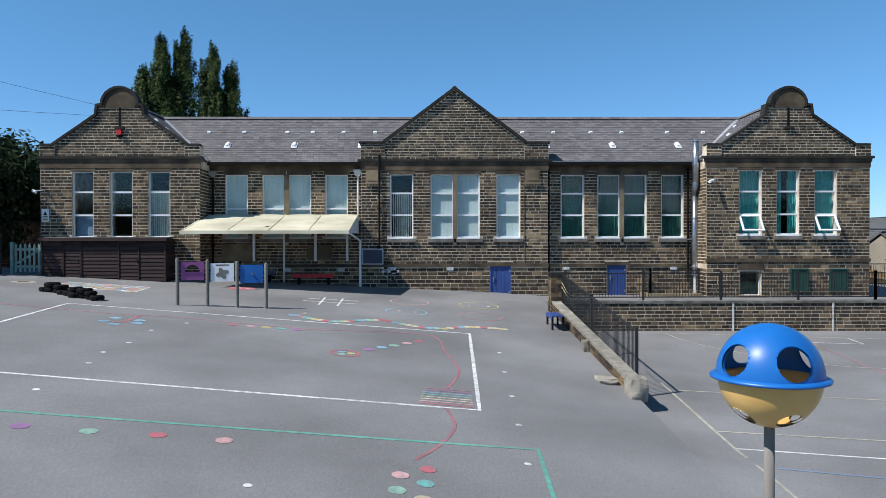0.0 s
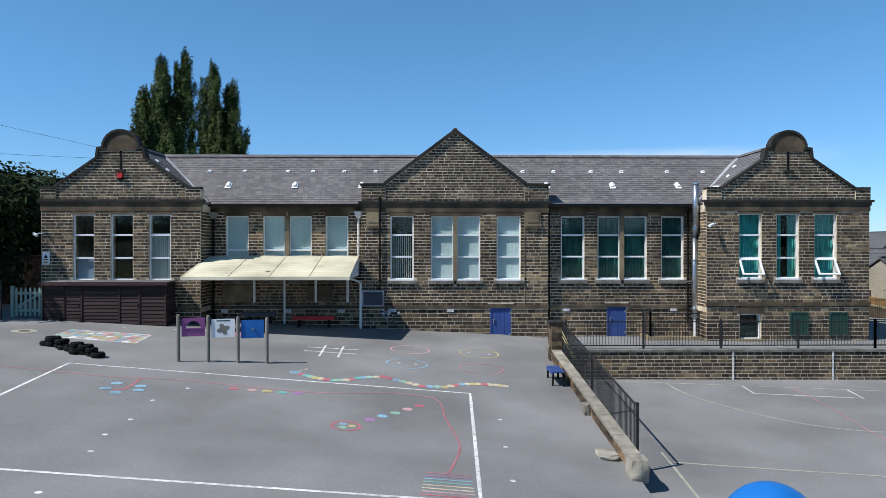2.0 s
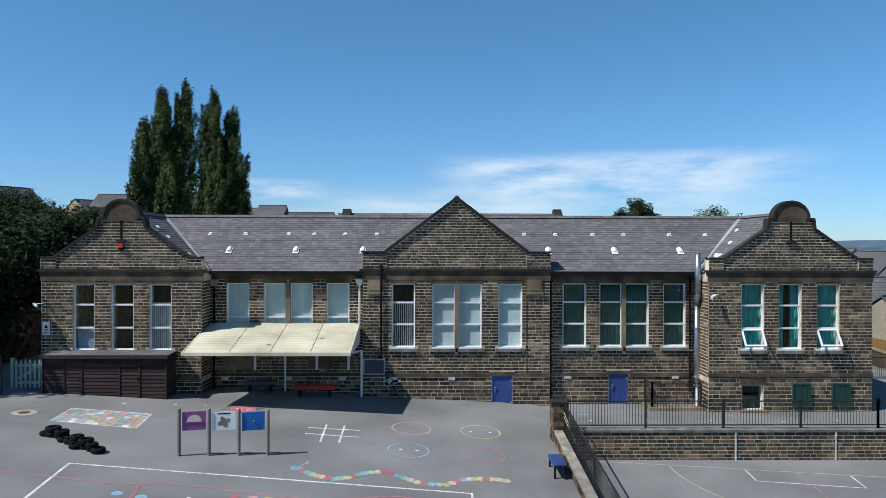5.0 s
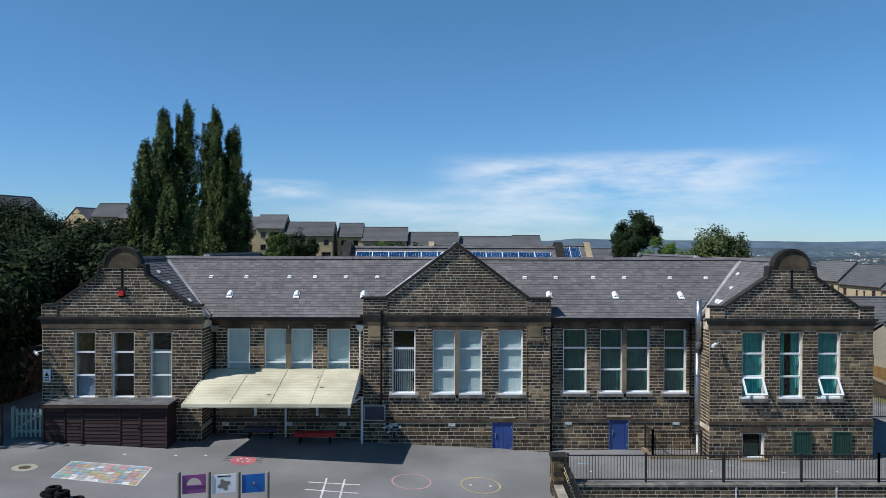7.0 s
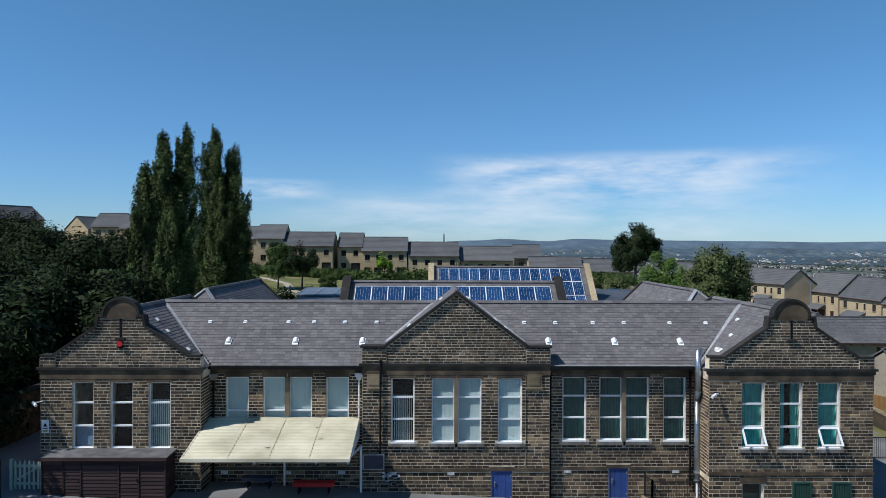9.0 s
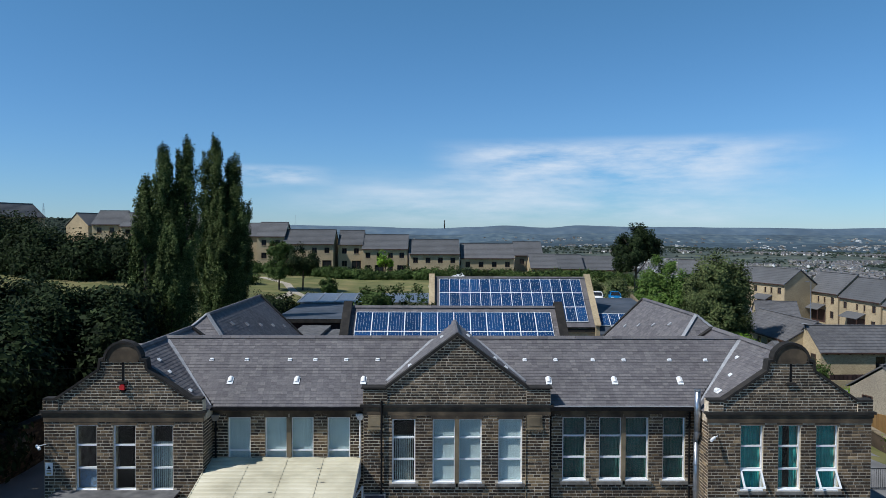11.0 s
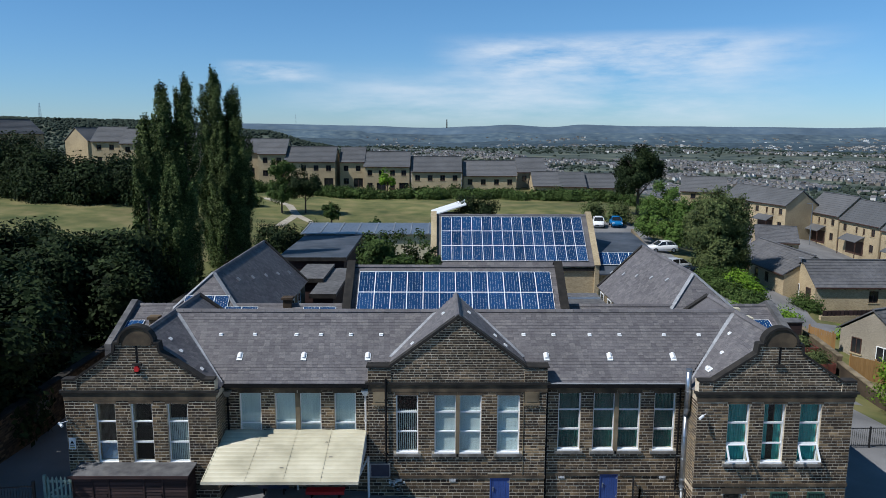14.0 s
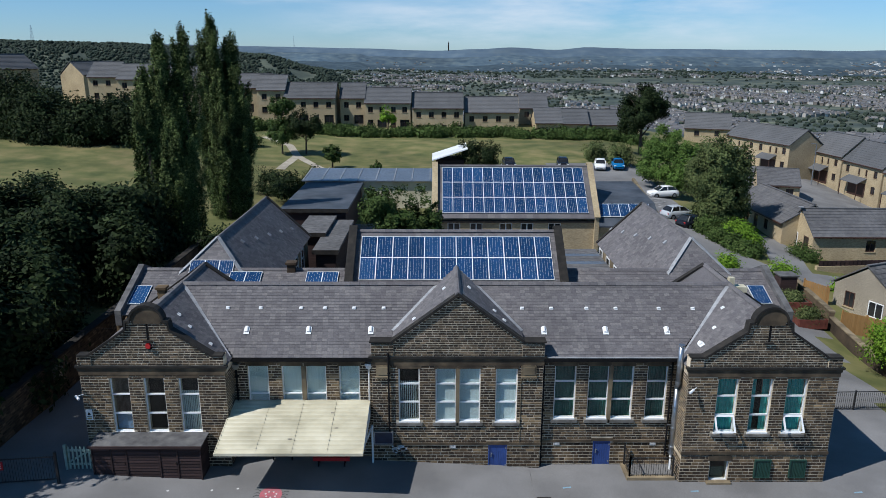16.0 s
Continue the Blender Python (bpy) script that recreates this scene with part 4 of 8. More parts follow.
def vent(x, y, z, big, tilt):
    v = new("roof_ventilator")
    v.parent = school
    v["label"] = "small white metal roof ventilator" if not big else "white hooded roof ventilator"
    m = Matrix.Translation((x, y, z)) @ tilt
    if big:
        g = Geo()
        n = 7
        ring = [(0.105 * math.cos(math.pi * i / n), 0.11 * math.sin(math.pi * i / n)) for i in range(n + 1)]
        g.prism([m @ Vector((a, -0.14, b + 0.03)) for a, b in ring], m.to_3x3() @ Vector((0, 0.3, 0)))
        g.make("hood", WHITE, v)
        Geo().box(-0.13, 0.13, -0.26, 0.16, 0.035, 0.055, m).make("flashing", WHITE, v)
    else:
        Geo().box(-0.075, 0.075, -0.03, 0.05, 0.045, 0.095, m).box(-0.095, 0.095, -0.08, 0.07, 0.028, 0.046, m).make("cowl", WHITE, v)


TILT_F = pose(0, 0, 0, 35, 0, 0)
for x in (-9.21, -6.22, -3.22, 5.16, 8.15, 11.13):
    vent(x, 32.65, roof_spot(x, 32.65), True, TILT_F)
for x in (-10.38, -8.75, -6.75, -5.57, -4.13, -2.67, 4.2, 5.65, 7.4, 8.85, 11.0, 12.69):
    vent(x, 33.7, roof_spot(x, 33.7), False, TILT_F)
for x, y in ((-12.2, 32.0), (-11.6, 31.6), (-10.6, 31.3)):
    vent(x, y, RZ - (x - PL) * 0.746, False, pose(0, 0, 0, 0, 37, 0))
for x, y in ((14.0, 33.2), (13.2, 32.0), (12.4, 31.4)):
    vent(x, y, RZ - (PR - x) * 0.715, True if y < 31.5 else False, pose(0, 0, 0, 0, -36, 0))

for dx, y in ((-2.05, 32.1), (-0.62, 33.4), (0.55, 33.4), (2.2, 32.2), (1.75, 32.6)):
    vent(CX + dx, y, CR - abs(dx) * 0.756, False, pose(0, 0, 0, 0, 37 if dx > 0 else -37, 0))

# gutters, downpipes, flue
for x0, x1 in ((-9.7, CX - 4.06), (CX + 4.06, 11.4)):
    g = Geo()
    g.box(x0, x1, 31.2, 31.38, 5.62, 5.65).box(x0, x1, 31.2, 31.22, 5.65, 5.75).box(x0, x1, 31.36, 31.38, 5.65, 5.72)
    g.make("gutter", RUBBER, school, "black cast-iron gutter")
Geo().box(CX + 4.2, 11.35, 31.28, 31.42, 5.765, 5.79).make("eaves_flashing", LEAD, school, "pale lead strip along the eave")


def downpipe(x, y, z0, z1, mat, label, hopper=None):
    d = new("downpipe")
    d.parent = school
    d["label"] = label
    Geo().bar((x, y, z0), (x, y, z1), 0.045, 10).make("pipe", mat, d)
    g = Geo()
    for z in np.arange(z0 + 0.4, z1 - 0.2, 1.3):
        g.bar((x, y, z), (x, y, z + 0.06), 0.06, 10)
        g.box(x - 0.09, x + 0.09, y + 0.03, y + 0.07, z, z + 0.06)
    g.make("bracket", mat, d)
    if hopper:
        h = z1
        Geo().add([(x - 0.09, y - 0.07, h), (x + 0.09, y - 0.07, h), (x + 0.09, y + 0.07, h), (x - 0.09, y + 0.07, h), (x - 0.16, y - 0.12, h + 0.2), (x + 0.16, y - 0.12, h + 0.2), (x + 0.16, y + 0.1, h + 0.2), (x - 0.16, y + 0.1, h + 0.2)],
                  [(0, 3, 2, 1), (4, 5, 6, 7), (0, 1, 5, 4), (1, 2, 6, 5), (2, 3, 7, 6), (3, 0, 4, 7)]).box(x - 0.18, x + 0.18, y - 0.14, y + 0.1, h + 0.2, h + 0.28).make("hopper", hopper, d)


downpipe(-9.55, 31.5, 0.4, 5.1, RUBBER, "black downpipe with a grey hopper", TIMBER_POST)
downpipe(-3.25, 31.48, 3.5, 5.15, P_WHITE, "downpipe painted white, with a white hopper", P_WHITE)
downpipe(-2.3, 31.2, 2.0, 6.05, RUBBER, "thin black downpipe beside the gable windows")
downpipe(5.08, 31.5, -0.06, 5.5, RUBBER, "black downpipe in the corner of the bay")
downpipe(11.2, 31.5, 0.5, 5.5, RUBBER, "thin black downpipe behind the flue")
Geo().bar((3.98, 31.275, 1.35), (3.98, 31.275, 5.36), 0.016, 8).make("cable_conduit", DRESSED, school, "thin pale cable conduit")
flue = new("flue")
flue.parent = school
flue["label"] = "tall shiny twin-wall steel flue with an offset"
Geo().bar((11.30, 30.85, 4.75), (11.30, 30.85, 6.62), 0.13, 16).make("upper_length", DARK_STEEL, flue, smooth=True)
Geo().bar((11.40, 31.2, 0.85), (11.40, 31.2, 4.35), 0.13, 16).make("lower_length", DARK_STEEL, flue, smooth=True)
Geo().bar((11.40, 31.2, 4.33), (11.30, 30.85, 4.78), 0.135, 16).make("offset", DARK_STEEL, flue, smooth=True)
for z, x, y in ((6.6, 11.30, 30.85), (5.6, 11.30, 30.85), (4.75, 11.30, 30.85), (4.33, 11.40, 31.2), (3.3, 11.40, 31.2), (2.2, 11.40, 31.2), (1.2, 11.40, 31.2), (0.85, 11.40, 31.2)):
    Geo().bar((x, y, z - 0.035), (x, y, z + 0.035), 0.15, 16).make("locking_band", DARK_STEEL, flue)
Geo().beam((11.05, 31.15, 2.35), (11.75, 31.15, 2.35), 0.04, 0.05).beam((11.55, 31.1, 2.33), (11.65, 31.55, 1.8), 0.04, 0.04).make("wall_bracket", DARK_STEEL, flue)
Geo().bar((11.40, 31.2, -0.06), (11.40, 31.2, 0.85), 0.07, 12).make("white_base_pipe", WHITE, flue, "white base pipe")
Geo().bar((11.58, 31.25, -0.06), (11.58, 31.25, 0.6), 0.09, 12).make("blue_pipe", BLUE_DOOR, flue, "blue lagged pipe stub")


def small_fixture(name, label, category, build):
    t = thing(name, label, category)
    for nm, geo, mat in build:
        geo.make(nm, mat, t)
    return t


small_fixture("alarm_box", "small red alarm sounder high on a gable", "alarm", [("case", Geo().prism([(-13.08, 30.1, 6.75), (-12.92, 30.1, 6.75), (-12.89, 30.1, 6.90), (-12.93, 30.1, 6.96), (-13.07, 30.1, 6.96), (-13.11, 30.1, 6.90)], (0, 0.13, 0)), RED), ("base_plate", Geo().box(-13.13, -12.87, 30.19, 30.245, 6.68, 6.74), RUBBER)])
for x, y, z, s in ((-16.45, 30.1, 4.35, -1), (11.62, 29.95, 4.75, 1)):
    small_fixture("security_camera", "small white bullet security camera on a wall bracket", "camera", [("arm", Geo().bar((x + 0.25, y + 0.12, z + 0.1), (x, y - 0.1, z + 0.08), 0.02, 6), WHITE), ("body", Geo().bar((x - 0.16 * s, y - 0.22, z), (x + 0.06 * s, y - 0.05, z + 0.08), 0.06, 10), WHITE)])
small_fixture("wall_sign", "small white rectangular sign with a dark symbol and bars", "sign", [("plate", Geo().box(-16.22, -15.92, 30.17, 30.2, 3.15, 3.68), WHITE), ("symbol", Geo().prism([(-16.15, 30.165, 3.42), (-15.99, 30.165, 3.42), (-16.07, 30.165, 3.58)], (0, 0.004, 0)).box(-16.17, -15.97, 30.165, 30.169, 3.33, 3.37), RUBBER), ("bar", Geo().box(-16.17, -15.97, 30.165, 30.169, 3.2, 3.28), P_YELLOW)])
small_fixture("notice_board", "dark navy notice board with a pale aluminium frame", "notice board", [("panel", Geo().box(-3.0, -2.17, 31.16, 31.22, 1.36, 1.94), NAVY), ("frame", Geo().box(-3.05, -3.0, 31.14, 31.27, 1.31, 1.99).box(-2.17, -2.12, 31.14, 31.27, 1.31, 1.99).box(-3.0, -2.17, 31.14, 31.27, 1.31, 1.36).box(-3.0, -2.17, 31.14, 31.27, 1.94, 1.99), GREY_METAL)])
for k in range(14):
    a, b = -2.25 + rng.random() * 0.55, 0.55 + rng.random() * 0.6
    Geo().box(a, a + rng.uniform(0.1, 0.25), 31.262, 31.268, b, b + 0.12).make("whitewash_flake", P_WHITE, school, "flake of whitewash on the plinth stones")
for x0, x1, z0, z1 in ((-9.2, -7.9, 1.45, 2.2), (-5.5, -4.4, 1.5, 2.15)):
    Geo().box(x0, x1, 31.57, 31.6, z0, z1).make("render_patch", DRESSED, school, "smooth buff rendered patch on the wall")

# ---- ranges behind the front ----
rear_school = thing("rear_range", "low slate-roofed rear ranges of the school with hipped wings", "school wing")
# long low range
slate_face([(-18.2, 39.0, 5.0), (-5.35, 39.0, 5.0), (-5.35, 42.8, 6.6), (-18.2, 42.8, 6.6)], rear_school, seed=11, sl_w=0.3, sl_e=0.23)
slate_face([(7.6, 39.0, 5.0), (20.2, 39.0, 5.0), (20.2, 42.8, 6.6), (7.6, 42.8, 6.6)], rear_school, seed=12, sl_w=0.3, sl_e=0.23)
slate_face([(-5.35, 46.5, 5.0), (-18.2, 46.5, 5.0), (-18.2, 42.8, 6.6), (-5.35, 42.8, 6.6)], rear_school, seed=13, sl_w=0.6, sl_e=0.5)
slate_face([(20.2, 46.5, 5.0), (7.6, 46.5, 5.0), (7.6, 42.8, 6.6), (20.2, 42.8, 6.6)], rear_school, seed=14, sl_w=0.6, sl_e=0.5)
Geo().box(-18.0, -5.4, 39.2, 46.3, -0.5, 4.95).make("wall", STONE, rear_school)
Geo().box(7.6, 20.1, 39.2, 46.3, -0.5, 4.95).make("wall", STONE, rear_school)
ridge_tiles((-18.2, 42.8, 6.64), (-5.35, 42.8, 6.64), rear_school)
ridge_tiles((7.6, 42.8, 6.64), (20.2, 42.8, 6.64), rear_school)
for x in (-18.35, 20.35):
    g = Geo()
    g.prism([(x - 0.18, 38.9, 4.4), (x - 0.18, 42.8, 6.5), (x - 0.18, 46.6, 4.4), (x - 0.18, 46.6, 5.15), (x - 0.18, 42.8, 6.95), (x - 0.18, 38.9, 5.3)], (0.36, 0, 0))
    g.make("parapet", FELT, rear_school, "grey stone verge parapet")
    Geo().box(x - 0.2, x + 0.2, 39.0, 46.5, -0.5, 4.5).make("wall", STONE, rear_school)
# hipped wings
for cx, s, seed in ((-14.0, 1, 15), (16.2, -1, 16)):
    hw, zr, ze, yn, yf = 3.45, 8.25, 4.95, 44.4, 57.6 if s > 0 else 55.6
    slate_face([(cx + s * hw, yn - 3.4, ze) if s > 0 else (cx - hw, yf, ze), (cx + s * hw, yf, ze) if s > 0 else (cx - hw, yn - 3.4, ze), (cx, yf, zr) if s > 0 else (cx, yn, zr), (cx, yn, zr) if s > 0 else (cx, yf, zr)], rear_school, seed=seed, sl_w=0.28, sl_e=0.21)
    slate_face([(cx - s * hw, yf, ze) if s > 0 else (cx + hw, yn - 3.4, ze), (cx - s * hw, yn - 3.4, ze) if s > 0 else (cx + hw, yf, ze), (cx, yn, zr) if s > 0 else (cx, yf, zr), (cx, yf, zr) if s > 0 else (cx, yn, zr)], rear_school, seed=seed + 2, sl_w=0.28, sl_e=0.21)
    slate_face([(cx - hw, yn - 3.4, ze), (cx + hw, yn - 3.4, ze), (cx, yn, zr)], rear_school, seed=seed + 4, sl_w=0.28, sl_e=0.21)
    Geo().box(cx - hw + 0.2, cx + hw - 0.2, yn, yf - 0.3, -0.3, ze - 0.05).prism([(cx - hw + 0.2, yf - 0.35, ze - 0.05), (cx + hw - 0.2, yf - 0.35, ze - 0.05), (cx, yf - 0.35, zr - 0.15)], (0, 0.3, 0)).make("wall", DRESSED, rear_school)
    ridge_tiles((cx, yn, zr + 0.03), (cx, yf, zr + 0.03), rear_school)
    g = Geo()
    g.beam((cx - hw, yn - 3.4, ze + 0.03), (cx, yn, zr + 0.03), 0.22, 0.06).beam((cx + hw, yn - 3.4, ze + 0.03), (cx, yn, zr + 0.03), 0.22, 0.06)
    g.make("hip_lead", LEAD, rear_school, "pale lead hip")
    g = Geo()
    g.beam((cx - hw, yf, ze), (cx, yf, zr + 0.02), 0.3, 0.1).beam((cx + hw, yf, ze), (cx, yf, zr + 0.02), 0.3, 0.1)
    g.make("verge_coping", COPING, rear_school)
    for k in range(5):
        y = 46.5 + k * 2.3
        x = cx + s * (0.9 + 0.35 * k)
        m = Matrix.Translation((x, y, zr - abs(x - cx) * (zr - ze) / hw)) @ pose(0, 0, 0, 0, s * 40, 0)
        v = Geo().box(-0.14, 0.14, -0.12, 0.12, 0.03, 0.12, m).make("roof_ventilator", LEAD, rear_school, "small grey roof ventilator")
    for k in range(4):
        y = 47.5 + k * 2.4
        x = cx + s * (hw - 0.2)
        fr = new("window")
        fr.parent = rear_school
        g = Geo().box(x - 0.06, x + 0.06, y - 0.55, y - 0.47, 3.0, 4.7).box(x - 0.06, x + 0.06, y + 0.47, y + 0.55, 3.0, 4.7).box(x - 0.06, x + 0.06, y - 0.47, y + 0.47, 4.62, 4.7).box(x - 0.06, x + 0.06, y - 0.47, y + 0.47, 3.0, 3.08).box(x - 0.05, x + 0.05, y - 0.47, y + 0.47, 3.9, 3.98)
        g.make("frame", WHITE, fr)
        Geo().box(x - 0.03, x + 0.03, y - 0.47, y + 0.47, 3.08, 4.62).make("pane", DARK_PANE, fr)
# chimney stack
st = Geo().box(-9.3, -8.8, 42.5, 43.0, 6.0, 7.0).box(-9.38, -8.72, 42.42, 43.08, 7.0, 7.13)
st.make("chimney", STONE, rear_school, "short square stone chimney stack")
st = Geo().box(-15.0, -14.6, 36.6, 37.0, 6.6, 7.35).box(-15.08, -14.52, 36.52, 37.08, 7.35, 7.48)
st.make("chimney", STONE, rear_school, "short square stone chimney stack")
st = Geo().box(15.9, 17.1, 37.6, 38.2, 6.9, 7.2).box(16.1, 16.4, 37.7, 38.0, 7.2, 7.7)
st.make("roof_hatch", CREAM, rear_school, "pale timber box on the roof valley")


# solar arrays: cells in pale aluminium frames
def solar_array(x0, y_top, z_top, cols, rows, slope, label, cw=0.98, rh=1.65):
    t = thing("solar_array", label, "solar panels", group="roof solar panels")
    m = Matrix.Translation((x0, y_top, z_top)) @ pose(0, 0, 0, slope, 0, 0)
    g = Geo().box(0.02, cw - 0.02, -rh + 0.02, -0.02, 0.06, 0.075)
    cell = bpy.data.meshes.new("panel")
    cell.from_pydata(g.v, [], g.f)
    cell.materials.append(SOLAR)
    fw = 0.028
    g = Geo().box(0.003, fw, -rh + 0.003, -0.003, 0.03, 0.09).box(cw - fw, cw - 0.003, -rh + 0.003, -0.003, 0.03, 0.09).box(fw, cw - fw, -fw, -0.003, 0.03, 0.09).box(fw, cw - fw, -rh + 0.003, -rh + fw, 0.03, 0.09)
    for k in range(1, 6):
        g.box(cw * k / 6 - 0.0024, cw * k / 6 + 0.0024, -rh + fw, -fw, 0.0755, 0.0765)
    fr = bpy.data.meshes.new("frame")
    fr.from_pydata(g.v, [], g.f)
    fr.materials.append(WHITE)
    for r in range(rows):
        for c in range(cols):
            p = piece("panel", cell, t, m @ pose(c * cw, -r * rh, 0))
            piece("frame", fr, p, Matrix())
    return t


# solar-roofed range between the two courts
mid = thing("solar_roof_range", "slate-roofed school range with stone parapets", "school wing")
slate_face([(-5.1, 39.2, 5.0), (7.35, 39.2, 5.0), (7.35, 44.1, 8.75), (-5.1, 44.1, 8.75)], mid, seed=31, sl_w=0.3, sl_e=0.23)
slate_face([(7.35, 49.0, 5.0), (-5.1, 49.0, 5.0), (-5.1, 44.1, 8.75), (7.35, 44.1, 8.75)], mid, seed=32, sl_w=0.6, sl_e=0.5)
ridge_tiles((-5.1, 44.1, 8.8), (7.35, 44.1, 8.8), mid)
for x in (-5.3, 7.55):
    Geo().prism([(x - 0.2, 39.0, -0.3), (x - 0.2, 39.0, 5.2), (x - 0.2, 44.1, 9.05), (x - 0.2, 49.2, 5.2), (x - 0.2, 49.2, -0.3)], (0.4, 0, 0)).make("gable_wall", STONE, mid)
    g = Geo()
    g.beam((x, 38.9, 5.15), (x, 44.1, 9.05), 0.5, 0.1, (0, -0.6, 0.8)).beam((x, 49.3, 5.15), (x, 44.1, 9.05), 0.5, 0.1, (0, 0.6, 0.8))
    g.make("parapet_coping", COPING, mid)
Geo().box(-5.1, 7.35, 39.4, 48.8, -0.3, 4.95).make("wall", STONE, mid)
solar_array(-4.74, 43.72, 8.46, 12, 2, 37.4, "two rows of dark blue solar panels on a slate roof")
# hall behind
hall = thing("school_hall", "buff stone hall with a slate roof and stone verges", "hall")
slate_face([(-0.1, 65.4, 4.75), (14.7, 65.4, 4.75), (14.7, 70.3, 8.95), (-0.1, 70.3, 8.95)], hall, seed=33, sl_w=0.6, sl_e=0.5)
slate_face([(14.7, 75.2, 4.75), (-0.1, 75.2, 4.75), (-0.1, 70.3, 8.95), (14.7, 70.3, 8.95)], hall, seed=34, sl_w=0.6, sl_e=0.5)
ridge_tiles((-0.1, 70.3, 9.0), (14.7, 70.3, 9.0), hall)
MH = pose(0, 65.7, 0)
hall_holes = [(x, x + 1.2, 3.05, 4.25) for x in (0.9, 3.0, 5.8, 7.8, 10.4)]
g = Geo()
slab_with_holes(g, -0.1, 14.7, 0.5, 4.7, hall_holes, 0, 0.4, MH)
g.make("wall", BUFF, hall)
Geo().box(-0.1, 14.7, 74.6, 75.0, 0.5, 4.7).make("wall", BUFF, hall)
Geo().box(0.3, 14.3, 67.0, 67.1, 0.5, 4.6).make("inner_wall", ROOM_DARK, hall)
Geo().box(-0.2, 14.8, 65.5, 65.7, 4.3, 4.55).make("dark_band", COPING, hall)
for x in (-0.3, 14.9):
    Geo().prism([(x - 0.2, 65.3, 0.3), (x - 0.2, 65.3, 4.9), (x - 0.2, 70.3, 9.2), (x - 0.2, 75.3, 4.9), (x - 0.2, 75.3, 0.3)], (0.4, 0, 0)).make("gable_wall", BUFF, hall)
    g = Geo()
    g.beam((x, 65.2, 4.85), (x, 70.3, 9.25), 0.55, 0.12, (0, -0.6, 0.8)).beam((x, 75.4, 4.85), (x, 70.3, 9.25), 0.55, 0.12, (0, 0.6, 0.8))
    g.make("verge_coping", BUFF, hall, "pale buff verge coping")
for h in hall_holes:
    wdw = new("window")
    wdw.parent = hall
    g = Geo().box(h[0], h[0] + 0.08, 65.8, 65.9, h[2], h[3]).box(h[1] - 0.08, h[1], 65.8, 65.9, h[2], h[3]).box(h[0] + 0.08, h[1] - 0.08, 65.8, 65.9, h[3] - 0.08, h[3]).box(h[0] + 0.08, h[1] - 0.08, 65.8, 65.9, h[2], h[2] + 0.08).box((h[0] + h[1]) / 2 - 0.05, (h[0] + h[1]) / 2 + 0.05, 65.8, 65.9, h[2] + 0.08, h[3] - 0.08)
    g.make("frame", WHITE, wdw)
    Geo().box(h[0] + 0.08, h[1] - 0.08, 65.84, 65.86, h[2] + 0.08, h[3] - 0.08).make("pane", DARK_PANE, wdw)
solar_array(0.43, 70.05, 8.78, 14, 3, 40.6, "three rows of dark blue solar panels on a hall roof", rh=1.86)
# small solar groups on the low range
for x, y, z, n in ((-18.15, 41.3, 5.99, 1), (-12.75, 42.5, 6.5, 2), (-8.05, 42.5, 6.5, 2), (18.75, 41.4, 6.03, 1)):
    t = solar_array(x, y, z, n, 1, 22.8, "short row of blue solar panels on a low slate roof")

solar_array(-15.36, 43.15, 7.08, 3, 1, 44.1, "short row of blue solar panels on a slate hip", cw=0.9)

# flat-roofed blocks
def flat_block(x0, x1, y0, y1, z0, z1, mat, wall_mat, label, name="flat_roof_block", slope=0.0, over=0.25):
    t = thing(name, label, "extension")
    Geo().box(x0, x1, y0, y1, z0, z1 - 0.25).make("wall", wall_mat, t)
    Geo().prism([(x0 - over, y0 - over, z1 - 0.25), (x1 + over, y0 - over, z1 - 0.25), (x1 + over, y0 - over, z1), (x0 - over, y0 - over, z1)], (0, y1 - y0 + 2 * over, slope)).make("roof", mat, t)
    Geo().box(x0 - over - 0.02, x1 + over + 0.02, y0 - over - 0.04, y0 - over - 0.003, z1 - 0.32, z1 + 0.04).make("fascia", COPING, t)
    return t


flat_block(-15.0, -8.9, 67.5, 82, 0.8, 5.2, DARK_FELT, DARK_WOOD, "dark blue-grey flat-roofed classroom block")
flat_block(-9.8, -8.2, 55.5, 66, 0.3, 4.4, FELT, DARK_WOOD, "low grey flat-roofed link")
flat_block(-12.0, -9.9, 60.0, 66.5, 0.3, 4.7, FELT, DARK_WOOD, "low grey-roofed porch block behind the wing")
g = thing("grey_metal_roof_block", "long low classroom with a pale grey seamed metal roof", "extension")
Geo().box(-15.5, -0.5, 82.6, 88.3, 1.5, 5.2).make("wall", CREAM, g)
Geo().prism([(-15.8, 82.2, 5.3), (-0.3, 82.2, 5.3), (-0.3, 82.2, 5.4), (-15.8, 82.2, 5.4)], (0, 6.5, 0.45)).make("roof", GREY_METAL, g)
for k in range(8):
    Geo().prism([(-15.7 + k * 2.1, 82.2, 5.4), (-15.6 + k * 2.1, 82.2, 5.4), (-15.6 + k * 2.1, 82.2, 5.47), (-15.7 + k * 2.1, 82.2, 5.47)], (0, 6.5, 0.45)).make("seam", LEAD, g)
wh = thing("white_roof_shelter", "shelter with a tilted white sheet roof", "shelter")
Geo().box(-0.3, 3.4, 93.2, 98.0, 2.2, 6.2).make("wall", DARK_WOOD, wh)
Geo().prism([(-0.8, 92.5, 6.2), (-0.8, 99.0, 6.2), (-0.8, 99.0, 6.35), (-0.8, 92.5, 6.35)], (4.6, 0, 1.5)).make("roof", WHITE, wh)
sr = thing("solar_lean_to", "low extension with a felt roof and a row of solar panels", "extension")
Geo().box(15.2, 20.6, 66.0, 75.5, 0.4, 4.5).make("wall", BUFF, sr)
